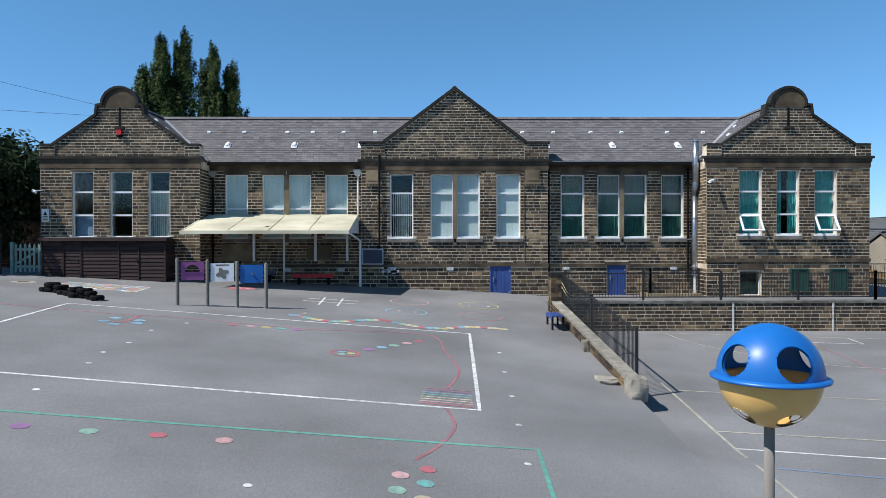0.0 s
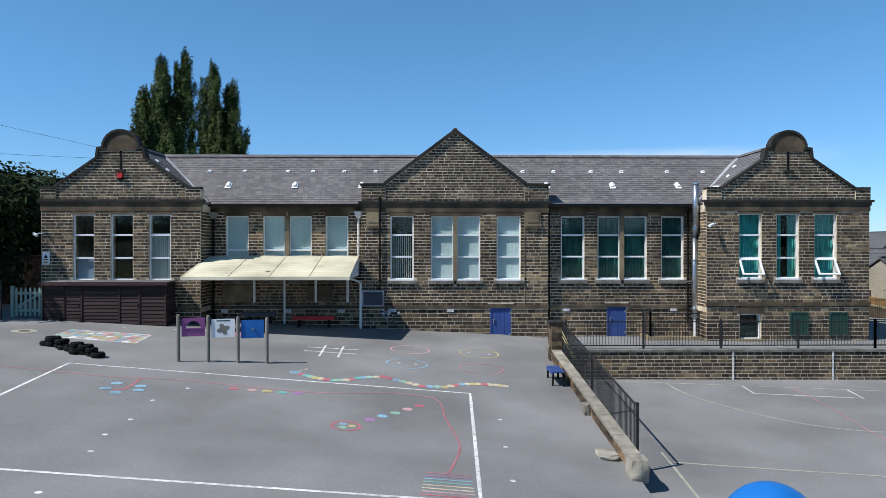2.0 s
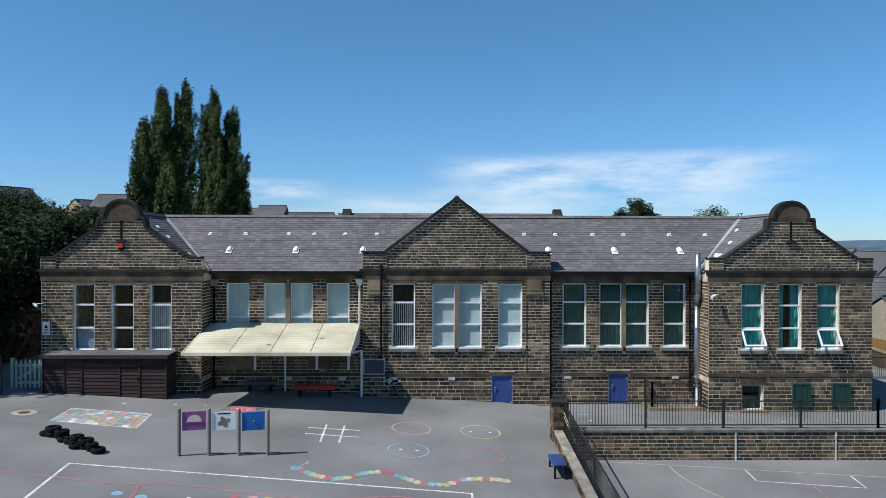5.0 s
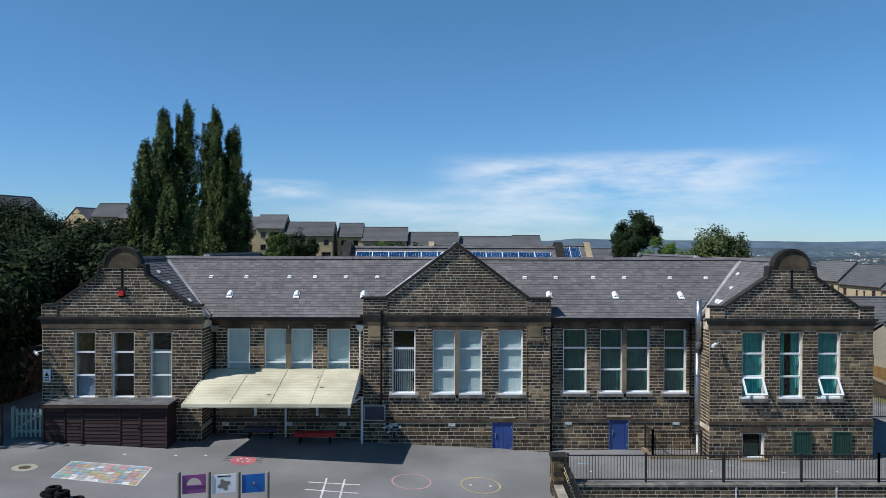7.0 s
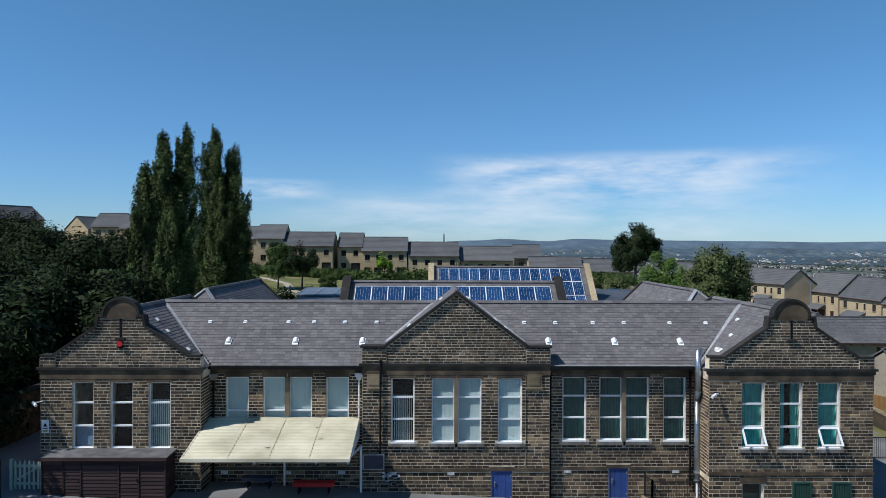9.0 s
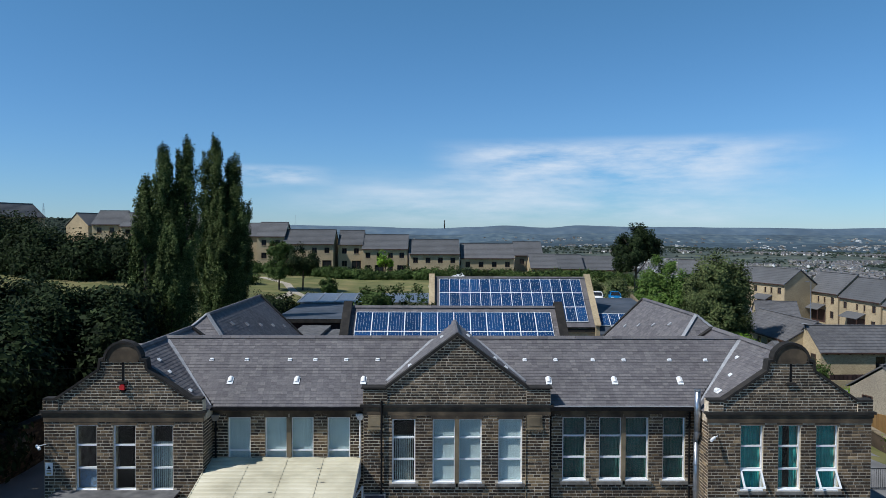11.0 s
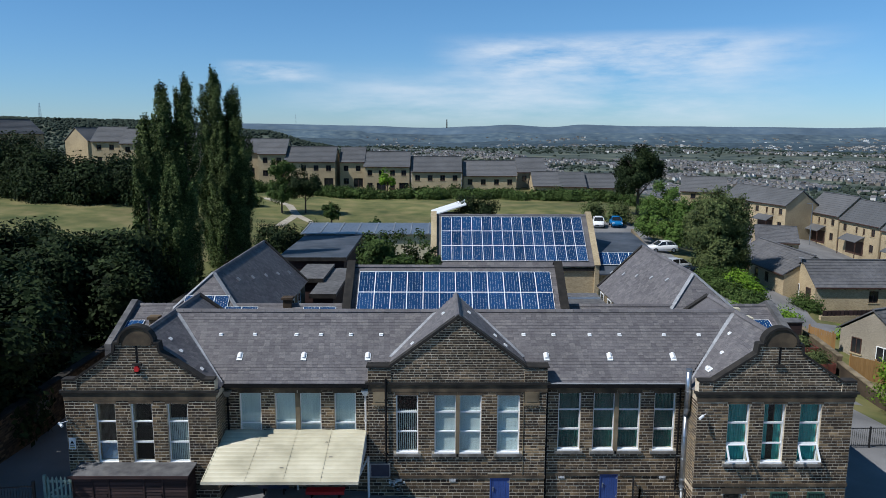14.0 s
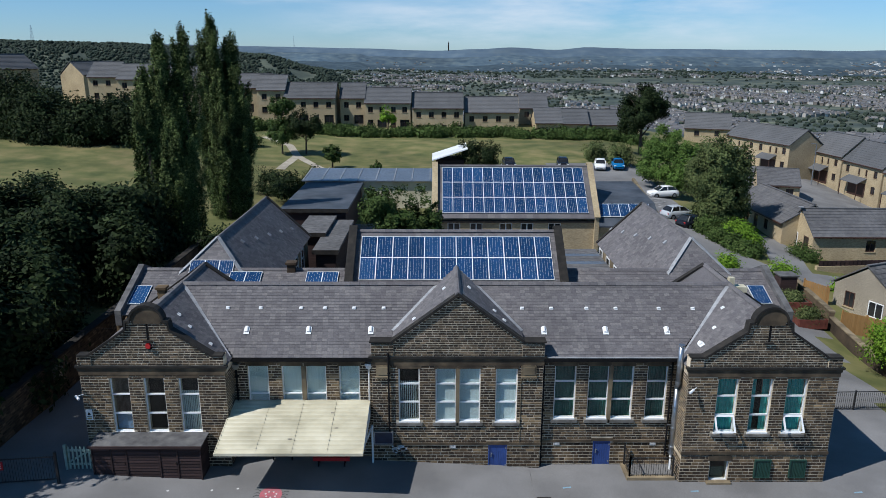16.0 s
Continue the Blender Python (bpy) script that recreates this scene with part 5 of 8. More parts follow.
Geo().prism([(15.1, 65.0, 4.0), (15.1, 65.0, 4.15), (15.1, 67.4, 5.83), (15.1, 75.8, 6.5), (15.1, 75.8, 6.0), (15.1, 67.4, 5.5)], (5.7, 0, 0)).make("roof", DARK_FELT, sr)
Geo().prism([(20.8, 65.0, 0.4), (20.8, 65.0, 4.75), (20.8, 76.0, 6.85), (20.8, 76.0, 0.4)], (0.25, 0, 0)).make("parapet", DRESSED, sr, "pale rendered parapet")
solar_array(15.25, 67.2, 5.74, 5, 1, 35, "row of solar panels on a flat roof")
fr_ = thing("court_flat_roofs", "grey ribbed flat roofs in the inner court", "flat roof")
Geo().box(7.8, 12.6, 49.5, 56, -0.2, 4.3).make("wall", CREAM, fr_)
for k in range(9):
    Geo().prism([(7.9, 49.4 + k * 0.72, 4.3), (12.7, 49.4 + k * 0.72, 4.3), (12.7, 49.4 + k * 0.72, 4.42), (7.9, 49.4 + k * 0.72, 4.42)], (0, 0.68, 0.0)).make("roof_panel", FELT if k % 3 else GREY_METAL, fr_)
Geo().box(7.8, 12.6, 46.6, 49.4, -0.2, 4.0).make("wall", CREAM, fr_)
Geo().box(7.8, 12.7, 46.6, 49.3, 4.0, 4.12).make("roof", DARK_FELT, fr_)

# ---- canopy, shed, gate and benches in front ----
canopy = thing("canopy", "cream corrugated canopy roof on white brackets over the school door", "canopy")
cx0, cx1, cyb, cyf, czb, czf = -9.74, -3.25, 31.52, 28.08, 3.47, 2.70
bays = (0.0, 0.27, 0.515, 0.755, 1.0)
n_cor = 13
for k, (fa, fb) in enumerate(zip(bays, bays[1:])):
    xa, xb = cx0 + (cx1 - cx0) * fa + 0.006, cx0 + (cx1 - cx0) * fb - 0.006
    prof = []
    for i in range(n_cor):
        for u, dz in ((0.0, 0.0), (0.12, 0.020), (0.42, 0.026), (0.88, 0.004)):
            f = (i + u) / n_cor
            prof.append((cyf + (cyb - cyf) * f, czf + (czb - czf) * f + dz + 0.004 * math.sin(3.1 * f + k)))
    prof.append((cyb, czb))
    g = Geo()
    n_x = 8
    for xi in range(n_x + 1):
        x = xa + (xb - xa) * xi / n_x
        bow = 0.035 * math.sin(math.pi * xi / n_x)
        g.v.extend((x, y, z + bow * (y - cyf) / (cyb - cyf)) for y, z in prof)
        g.v.extend((x, y, z + bow * (y - cyf) / (cyb - cyf) - 0.015) for y, z in prof)
    m_ = len(prof)
    for xi in range(n_x):
        p, q = xi * 2 * m_, (xi + 1) * 2 * m_
        for i in range(m_ - 1):
            g.f.append((p + i, q + i, q + i + 1, p + i + 1))
            g.f.append((p + m_ + i + 1, q + m_ + i + 1, q + m_ + i, p + m_ + i))
        g.f.append((p, p + m_, q + m_, q))
        g.f.append((q + m_ - 1, q + 2 * m_ - 1, p + 2 * m_ - 1, p + m_ - 1))
    g.make("roof_sheet", CREAM, canopy)
for fa in bays:
    x = cx0 + (cx1 - cx0) * fa
    Geo().beam((x, cyf, czf + 0.026), (x, cyb, czb + 0.026), 0.04, 0.010).make("glazing_bar", CREAM, canopy)
for x, y in ((-6.6, 28.9), (-4.9, 30.6), (-4.6, 29.6)):
    Geo().box(x - 0.08, x + 0.08, y - 0.03, y + 0.03, czf + (czb - czf) * (y - cyf) / (cyb - cyf) + 0.027, czf + (czb - czf) * (y - cyf) / (cyb - cyf) + 0.036).make("litter_scrap", TIMBER_POST, canopy, "small dark scrap lying on the canopy")
for k in range(5):
    x = cx0 + 0.05 + (cx1 - cx0 - 0.1) * k / 4
    Geo().beam((x, cyf + 0.1, czf - 0.12), (x, cyb, czb - 0.12), 0.06, 0.1).make("rafter", WHITE, canopy)
Geo().box(cx0 - 0.02, cx1 + 0.02, cyf - 0.10, cyf - 0.005, czf - 0.10, czf + 0.03).make("front_gutter", CREAM, canopy)
for x in (-7.77, -5.1, -3.72):
    Geo().box(x - 0.05, x + 0.05, 31.44, 31.54, 1.46, 3.4).make("wall_post", WHITE, canopy)
Geo().bar((-6.46, 31.45, upper(-6.46, 31.45)), (-6.46, 31.45, 3.3), 0.045, 10).make("downpipe", WHITE, canopy)
Geo().bar((-3.12, 31.1, upper(-3.12, 31.1)), (-3.12, 31.1, 2.35), 0.05, 10).bar((-3.12, 31.1, 2.35), (-3.3, 28.3, 2.66), 0.045, 8).make("corner_downpipe", WHITE, canopy)
Geo().prism([(cx1 + 0.01, cyf, czf - 0.02), (cx1 + 0.01, cyb, czb - 0.02), (cx1 + 0.01, cyb, czf - 0.05), (cx1 + 0.01, cyf + 0.6, czf - 0.05)], (0.02, 0, 0)).make("end_sheet", WHITE, canopy)

shed = thing("storage_shed", "dark brown boarded storage shed with a grey felt roof", "shed")
sx0, sx1, sy0, sy1, sz1 = -15.65, -10.75, 29.15, 30.18, 2.53
zb_l, zb_r = upper(sx0, sy0) - 0.05, upper(sx1, sy0) - 0.05
nb = 11
cols = [sx0, sx0 + 0.85, sx0 + 1.55, sx0 + 3.05, sx0 + 3.85, sx1]
for a, b in zip(cols, cols[1:]):
    bot = upper((a + b) / 2, sy0) + 0.02
    for k in range(nb):
        z0 = bot + (sz1 - 0.12 - bot) * k / nb
        z1 = bot + (sz1 - 0.12 - bot) * (k + 1) / nb - 0.008
        Geo().prism([(a + 0.03, sy0 - 0.01, z0), (a + 0.03, sy0 + 0.03, z0), (a + 0.03, sy0 + 0.03, z1), (a + 0.03, sy0 + 0.012, z1)], (b - a - 0.06, 0, 0)).make("board", DARK_WOOD, shed)
for a in cols:
    Geo().box(a - 0.03, a + 0.03, sy0 - 0.03, sy0 + 0.03, upper(a, sy0), sz1 - 0.1).make("post", DARK_WOOD, shed)
for xs in (sx0, sx1):
    for k in range(nb):
        bot = upper(xs, sy0)
        z0 = bot + (sz1 - 0.1 - bot) * k / nb
        Geo().box(xs - 0.02, xs + 0.02, sy0 + 0.03, sy1, z0, z0 + (sz1 - 0.1 - bot) / nb - 0.008).make("side_board", DARK_WOOD, shed)
Geo().prism([(sx0 - 0.12, sy0 - 0.14, sz1 - 0.1), (sx0 - 0.12, sy1 + 0.03, sz1 - 0.06), (sx0 - 0.12, sy1 + 0.03, sz1 - 0.01), (sx0 - 0.12, sy0 - 0.14, sz1 - 0.05)], (sx1 - sx0 + 0.24, 0, 0)).make("felt_roof", FELT, shed)
Geo().box(sx0 - 0.12, sx1 + 0.12, sy0 - 0.165, sy0 - 0.142, sz1 - 0.19, sz1 - 0.05).make("fascia", DARK_WOOD, shed)
for x in (cols[2] - 0.1, cols[4] - 0.06):
    Geo().box(x, x + 0.03, sy0 - 0.05, sy0 - 0.03, 1.45, 1.6).make("door_bolt", RUBBER, shed)

gate = thing("picket_gate", "pale green slatted timber gate standing ajar beside the school", "gate")
gz = upper(-16.4, 29.5)
for k in range(6):
    x = -16.90 + k * 0.185
    Geo().box(x, x + 0.085, 29.42, 29.45, gz + 0.08, gz + 1.16).prism([(x, 29.42, gz + 1.16), (x + 0.085, 29.42, gz + 1.16), (x + 0.0425, 29.42, gz + 1.25)], (0, 0.03, 0)).make("slat", GREEN_PAINT, gate)
Geo().box(-16.95, -15.86, 29.45, 29.5, gz + 0.25, gz + 0.36).make("rail", GREEN_PAINT, gate)
Geo().box(-16.95, -15.86, 29.45, 29.5, gz + 0.95, gz + 1.06).make("rail", GREEN_PAINT, gate)
Geo().beam((-16.9, 29.475, gz + 0.36), (-15.9, 29.475, gz + 0.95), 0.05, 0.09).make("brace", GREEN_PAINT, gate)
Geo().box(-17.08, -16.96, 29.4, 29.52, gz - 0.05, gz + 1.3).make("post", GREEN_PAINT, gate)
Geo().box(-15.85, -15.73, 29.4, 29.52, gz - 0.05, gz + 1.3).make("post", GREEN_PAINT, gate)

iron_gate = thing("iron_gate", "black iron bar gate with a small red sign", "gate")
gz = upper(-18.2, 28.4)
for k in range(24):
    x = -19.6 + k * 0.115
    Geo().bar((x, 28.0 + k * 0.045 * 0.3, gz + 0.1), (x, 28.0 + k * 0.045 * 0.3, gz + 1.35), 0.011, 5).make("bar", BLACK_IRON, iron_gate)
for z in (0.15, 1.25):
    Geo().beam((-19.65, 28.0, gz + z), (-16.9, 28.33, gz + z), 0.03, 0.045).make("rail", BLACK_IRON, iron_gate)
for x, y in ((-19.7, 28.0), (-16.85, 28.34)):
    Geo().box(x - 0.05, x + 0.05, y - 0.05, y + 0.05, gz - 0.05, gz + 1.5).make("post", BLACK_IRON, iron_gate)
Geo().box(-19.4, -18.95, 27.93, 27.95, gz + 0.85, gz + 1.25).make("sign", RED, iron_gate, "small red sign with white bars")
for k in range(3):
    Geo().box(-19.33, -19.02, 27.922, 27.929, gz + 0.93 + k * 0.1, gz + 0.97 + k * 0.1).make("sign_bar", WHITE, iron_gate)


def bench(x0, x1, y, z, mat, label, back=False):
    t = thing("bench", label, "bench")
    n = 4
    for k in range(n):
        Geo().box(x0, x1, y - 0.2 + k * 0.105, y - 0.11 + k * 0.105, z + 0.40, z + 0.44).make("slat", mat, t)
    for x in (x0 + 0.25, x1 - 0.25):
        Geo().box(x - 0.03, x + 0.03, y - 0.2, y - 0.14, z - 0.03, z + 0.40).make("leg", RUBBER, t)
        Geo().box(x - 0.03, x + 0.03, y + 0.14, y + 0.2, z - 0.03, z + 0.40).make("leg", RUBBER, t)
        Geo().box(x - 0.025, x + 0.025, y - 0.14, y + 0.14, z + 0.35, z + 0.40).make("cross_bar", RUBBER, t)
    Geo().box(x0, x1, y - 0.215, y - 0.2, z + 0.28, z + 0.44).make("apron", mat, t)
    return t


bench(-5.93, -4.18, 30.75, upper(-5.0, 30.75) + 0.06, RED, "bright red slatted bench against the school wall")
bench(-8.15, -6.75, 31.1, upper(-7.4, 31.1) + 0.05, NAVY, "dark blue slatted bench in the canopy's shade")
bb = thing("bench", "blue slatted bench standing along the low dividing wall", "bench")
zb = upper(4.0, 23.6)
for k in range(4):
    Geo().box(3.82 + k * 0.1, 3.90 + k * 0.1, 23.0, 24.2, zb + 0.40, zb + 0.44).make("slat", BLUE_DOOR, bb)
Geo().box(3.80, 3.815, 23.0, 24.2, zb + 0.33, zb + 0.44).make("apron", BLUE_DOOR, bb)
for y in (23.1, 24.1):
    for x in (3.84, 4.18):
        Geo().box(x - 0.03, x + 0.03, y - 0.03, y + 0.03, upper(x, y) - 0.01, zb + 0.40).make("leg", RUBBER, bb)

# ---- play panels ----
board = thing("play_panel_frame", "three coloured play panels between four grey round posts", "play panel")
PX = [(-7.96, 22.72), (-7.1, 22.95), (-6.22, 23.15), (-5.35, 23.36)]
for x, y in PX:
    z = upper(x, y)
    Geo().bar((x, y, z - 0.1), (x, y, z + 1.43), 0.055, 14).lathe([(0.055, 1.43), (0.045, 1.465), (0.0, 1.48)], (x, y, z), 14).make("post", TIMBER_POST, board)
P_PANEL = material("bright blue board", [(0.012, 0.115, 0.40), (0.018, 0.14, 0.46)], scale=4, rough=0.45, bump=0)
PANEL_ART = ((PURPLE, "purple panel with a half-round opening"), (WHITE, "white panel with a grey blot and small lettering bars"), (P_PANEL, "blue panel with a small knob"))
for k, ((xa, ya), (xb, yb)) in enumerate(zip(PX, PX[1:])):
    zt = upper((xa + xb) / 2, (ya + yb) / 2)
    ang = math.degrees(math.atan2(yb - ya, xb - xa))
    m = Matrix.Translation(((xa + xb) / 2, (ya + yb) / 2, zt)) @ pose(0, 0, 0, 0, 0, ang)
    w = math.hypot(xb - xa, yb - ya) / 2 - 0.095
    hole = [(0.22 * math.cos(math.pi * i / 12), 1.06 + 0.22 * math.sin(math.pi * i / 12)) for i in range(13)]
    face = [(-w, 0.80), (w, 0.80), (w, 1.38), (-w, 1.38)]
    if k == 0:
        lower_p = Geo().box(-w, w, -0.012, 0.012, 0.80, 1.06, m).box(-w, -0.22, -0.012, 0.012, 1.06, 1.38, m).box(0.22, w, -0.012, 0.012, 1.06, 1.38, m)
        for (xa_, za_), (xb_, zb_) in zip(hole, hole[1:]):
            lower_p.prism([m @ Vector(p) for p in ((xb_, -0.012, zb_), (xa_, -0.012, za_), (xa_, -0.012, 1.38), (xb_, -0.012, 1.38))], m.to_3x3() @ Vector((0, 0.024, 0)))
    pn = (lower_p if k == 0 else Geo().box(-w, w, -0.012, 0.012, 0.80, 1.38, m)).make("panel", PANEL_ART[k][0], board, PANEL_ART[k][1])
    if k == 0:
        Geo().box(-0.3, 0.3, -0.03, -0.013, 1.04, 1.06, m).make("ledge", PURPLE, pn)
    elif k == 1:
        pts = [((0.16 + 0.05 * math.sin(4 * a)) * math.cos(a), (0.15 + 0.04 * math.sin(4 * a)) * math.sin(a)) for a in np.linspace(0, 2 * math.pi, 28, endpoint=False)]
        Geo().prism([m @ Vector((a, -0.017, 1.06 + b)) for a, b in pts], m.to_3x3() @ Vector((0, 0.004, 0))).make("blot", TIMBER_POST, pn)
        Geo().box(-0.2, 0.2, -0.0165, -0.0125, 1.31, 1.34, m).make("lettering_bar", RUBBER, pn)
    else:
        Geo().bar(m @ Vector((0.02, -0.02, 1.09)), m @ Vector((0.02, -0.06, 1.09)), 0.035, 12).make("knob", TIMBER_POST, pn)

# ---- row of tyres half sunk in the ground ----
def tyre(x, y, r, w, lift, tilt):
    t = thing("tyre", "old black rubber tyre lying on the asphalt", "tyre", at=pose(x, y, upper(x, y) + lift, tilt, tilt * 0.6, tilt * 20), group="row of old tyres")
    prof = [(r * 0.58, 0.02), (r * 0.62, 0.0), (r * 0.9, 0.0), (r, w * 0.22), (r, w * 0.78), (r * 0.9, w), (r * 0.62, w), (r * 0.58, w - 0.02), (r * 0.58, 0.02)]
    Geo().lathe(prof, (0, 0, 0), 26).make("carcass", RUBBER, t, smooth=False)
    g = Geo()
    for i in range(22):
        g.box(r - 0.004, r + 0.012, -0.028, 0.028, w * 0.24, w * 0.76, pose(0, 0, 0, 0, 0, i * 360 / 22))
    g.make("tread_block", RUBBER, t)["kind"] = "stuff"
    return t


tr_rng = random.Random(9)
for x, y, r, n_t in ((-12.85, 23.75, 0.20, 1), (-12.5, 23.75, 0.30, 2), (-12.05, 23.6, 0.27, 2), (-11.75, 23.25, 0.22, 1), (-11.4, 23.15, 0.24, 1), (-11.08, 23.1, 0.26, 2), (-10.85, 22.75, 0.24, 1), (-10.45, 22.8, 0.29, 2), (-10.1, 22.6, 0.22, 2), (-9.75, 22.5, 0.26, 1)):
    lift = 0.0
    for k in range(n_t):
        w = tr_rng.uniform(0.13, 0.16)
        tyre(-12.62 + (x + 12.85) * 0.74 + tr_rng.uniform(-0.03, 0.03), y + tr_rng.uniform(-0.03, 0.03), r * 0.78, w, lift, 0 if k == 0 else tr_rng.uniform(-1.5, 1.5))
        lift += w - 0.003

# ---- low wall with iron fence down the middle ----
divider = thing("dividing_wall", "low tapering gritstone wall with flat copings along the ramp", "wall")
WX0, WX1, WY0, WY1 = 4.42, 4.70, 16.2, 26.75


def wall_top(y):
    return upper(4.45, y) + 0.21 + 0.16 * (y - WY0) / (WY1 - WY0)


seg_y = list(np.linspace(WY0, WY1, 15))
for a, b in zip(seg_y, seg_y[1:]):
    zt0, zt1, zb0 = wall_top(a), wall_top(b), lower_flat(4.6, a) - 0.2
    Geo().prism([(WX0, a, zb0), (WX0, b, zb0), (WX0, b, zt1), (WX0, a, zt0)], (WX1 - WX0, 0, 0)).make("core", MORTAR, divider)
    Geo().prism([(WX0 - 0.03, a + 0.01, zt0), (WX0 - 0.03, b - 0.01, zt1), (WX0 - 0.03, b - 0.01, zt1 + 0.07), (WX0 - 0.03, a + 0.01, zt0 + 0.07)], (WX1 - WX0 + 0.05, 0, 0)).make("coping_stone", PALE_STONE, divider)
    for row in range(5):
        for half in range(2):
            ya, yb = a + (b - a) * half / 2 + 0.012, a + (b - a) * (half + 1) / 2 - 0.012
            za, zc = wall_top(ya) - 0.13 * (row + 1) + 0.01, wall_top(ya) - 0.13 * row - 0.015
            Geo().box(WX0 - 0.025, WX0, ya, yb, za, zc).make("stone", STONE, divider)
            if row < 5 and za > lower_flat(4.7, ya):
                Geo().box(WX1, WX1 + 0.025, ya, yb, za, zc).make("stone", STONE, divider)
def rock(name, x0, x1, y0, y1, z0, z1, mat, label, category, seed=1):
    bm = bmesh.new()
    bmesh.ops.create_cube(bm, size=1)
    bmesh.ops.subdivide_edges(bm, edges=bm.edges[:], cuts=7, use_grid_fill=True)
    for v in bm.verts:
        p = v.co.copy()
        q = p.normalized() * 0.62
        p = p.lerp(q, 0.35)
        p += noise.noise_vector(p * 2.5 + Vector((seed, 0, 0))) * 0.06
        v.co = ((x0 + x1) / 2 + p.x * (x1 - x0), (y0 + y1) / 2 + p.y * (y1 - y0), (z0 + z1) / 2 + p.z * (z1 - z0))
    me = bpy.data.meshes.new(name)
    bm.to_mesh(me)
    bm.free()
    me.materials.append(mat)
    return tagged(new(name, me), label, category)


rock("end_boulder", 4.27, 4.66, 15.6, 16.2, upper(4.4, 15.9) - 0.08, upper(4.4, 15.9) + 0.44, PALE_STONE, "rough buff end stone of the low wall", "boulder", 2)
rock("loose_stone", 3.85, 4.3, 16.7, 17.3, upper(4.1, 17) - 0.03, upper(4.1, 17) + 0.11, PALE_STONE, "flat loose stone slab lying by the wall", "stone", 5)
rock("loose_stone", 4.2, 4.42, 20.1, 20.5, upper(4.2, 20.2) - 0.03, upper(4.2, 20.2) + 0.30, PALE_STONE, "upright buff block leaning on the wall", "stone", 8)
pier = thing("stone_pier", "square gritstone gate pier with a flat cap", "pier")
Geo().box(4.36, 4.86, 26.6, 27.1, -0.9, 1.02).make("core", MORTAR, pier)
for k in range(12):
    z = -0.85 + k * 0.156
    for a, b in (((4.37, 4.60), (4.62, 4.85)) if k % 2 else ((4.37, 4.52), (4.54, 4.85))):
        Geo().box(a, b, 26.57, 26.6, z, z + 0.135).make("stone", STONE, pier)
    Geo().box(4.33, 4.36, 26.62, 26.84, z, z + 0.135).make("stone", STONE, pier)
    Geo().box(4.33, 4.36, 26.86, 27.08, z, z + 0.135).make("stone", STONE, pier)
Geo().box(4.3, 4.92, 26.54, 27.16, 1.02, 1.12).make("cap", COPING, pier)


def railing(name, label, pts, h, gap=0.115, post_every=2.75, base=0.08, mat=BLACK_IRON, cat="railing"):
    """Iron bars between two rails along a straight line between points (x, y, z of the ground)."""
    t = thing(name, label, cat)
    a, b = Vector(pts[0]), Vector(pts[1])
    ln = (b - a).length
    n = round(ln / gap)
    bm_bar = Geo().bar((0, 0, base), (0, 0, h - 0.02), 0.010, 5)
    me = bpy.data.meshes.new("bar")
    me.from_pydata(bm_bar.v, [], bm_bar.f)
    me.materials.append(mat)
    for i in range(1, n):
        piece("bar", me, t, Matrix.Translation(a.lerp(b, i / n)))
    for z in (base, h - 0.05):
        Geo().beam(a + Vector((0, 0, z)), b + Vector((0, 0, z)), 0.035, 0.04).make("rail", mat, t)
    k = max(1, round(ln / post_every))
    for i in range(k + 1):
        p = a.lerp(b, i / k)
        Geo().box(p.x - 0.035, p.x + 0.035, p.y - 0.035, p.y + 0.035, p.z - 0.05, p.z + h + 0.06).make("post", mat, t)
    return t


railing("iron_fence", "black iron bar fence along the top of the low wall", ((4.78, 16.95, wall_top(16.95) - 0.27), (4.78, 26.45, wall_top(26.45) - 0.22)), 1.30, post_every=4.75)
tape = Geo()
tape.beam((4.86, 24.6, 0.05), (4.72, 26.4, 0.78), 0.008, 0.022, (1, 0, 0.2)).beam((4.86, 24.9, 0.0), (4.72, 26.4, 0.62), 0.008, 0.022, (1, 0, 0.2))
solid(tape, "barrier_tape", P_YELLOW, "strip of yellow and black tape tied to the iron fence", "tape")

# ---- terrace wall and railings ----
ret = thing("terrace_wall", "gritstone terrace wall with a flat coping and white painted joints", "wall")
MT = pose(0, 26.62, 0)
Geo().box(4.86, 40, 26.62, 26.95, -2.2, 0.02).make("core", MORTAR, ret)
courses(-1.9, 0.0, lambda a, b: [(4.86, 40.0)], lambda x, z: 5 < x < 19 and z > -1.2, ret, to_world=MT, rnd=random.Random(41))
x = 4.86
while x < 40:
    Geo().box(x + 0.005, x + 1.195, 26.56, 27.0, 0.02, 0.08).make("coping_stone", GREY_COPING, ret)
    x += 1.2
for x in (11.13, 14.86):
    Geo().box(x - 0.03, x + 0.03, 26.578, 26.592, -1.15, 0.02).make("white_joint", P_WHITE, ret, "white painted goal line on the wall")
railing("terrace_railing", "long black iron bar railing on the terrace wall", ((4.95, 26.85, 0.10), (16.6, 26.85, 0.10)), 1.02, post_every=3.1)
railing("terrace_railing", "long black iron bar railing on the terrace wall", ((16.6, 26.85, 0.10), (32.0, 26.85, 0.10)), 1.02, post_every=3.1)
steps = railing("step_railing", "black iron guard rail round the basement steps", ((9.2, 30.35, -0.06), (11.25, 30.35, -0.06)), 1.15, post_every=2.1)
railing("step_railing", "short return of the black guard rail", ((9.2, 30.35, -0.06), (9.2, 31.4, -0.06)), 1.15, post_every=1.1)
solid(Geo().box(9.05, 11.35, 30.2, 30.45, -0.1, 0.09).box(9.05, 9.3, 30.45, 31.5, -0.1, 0.09), "step_kerb", DRESSED, "buff stone kerb round the basement steps", "kerb", kind="structure")
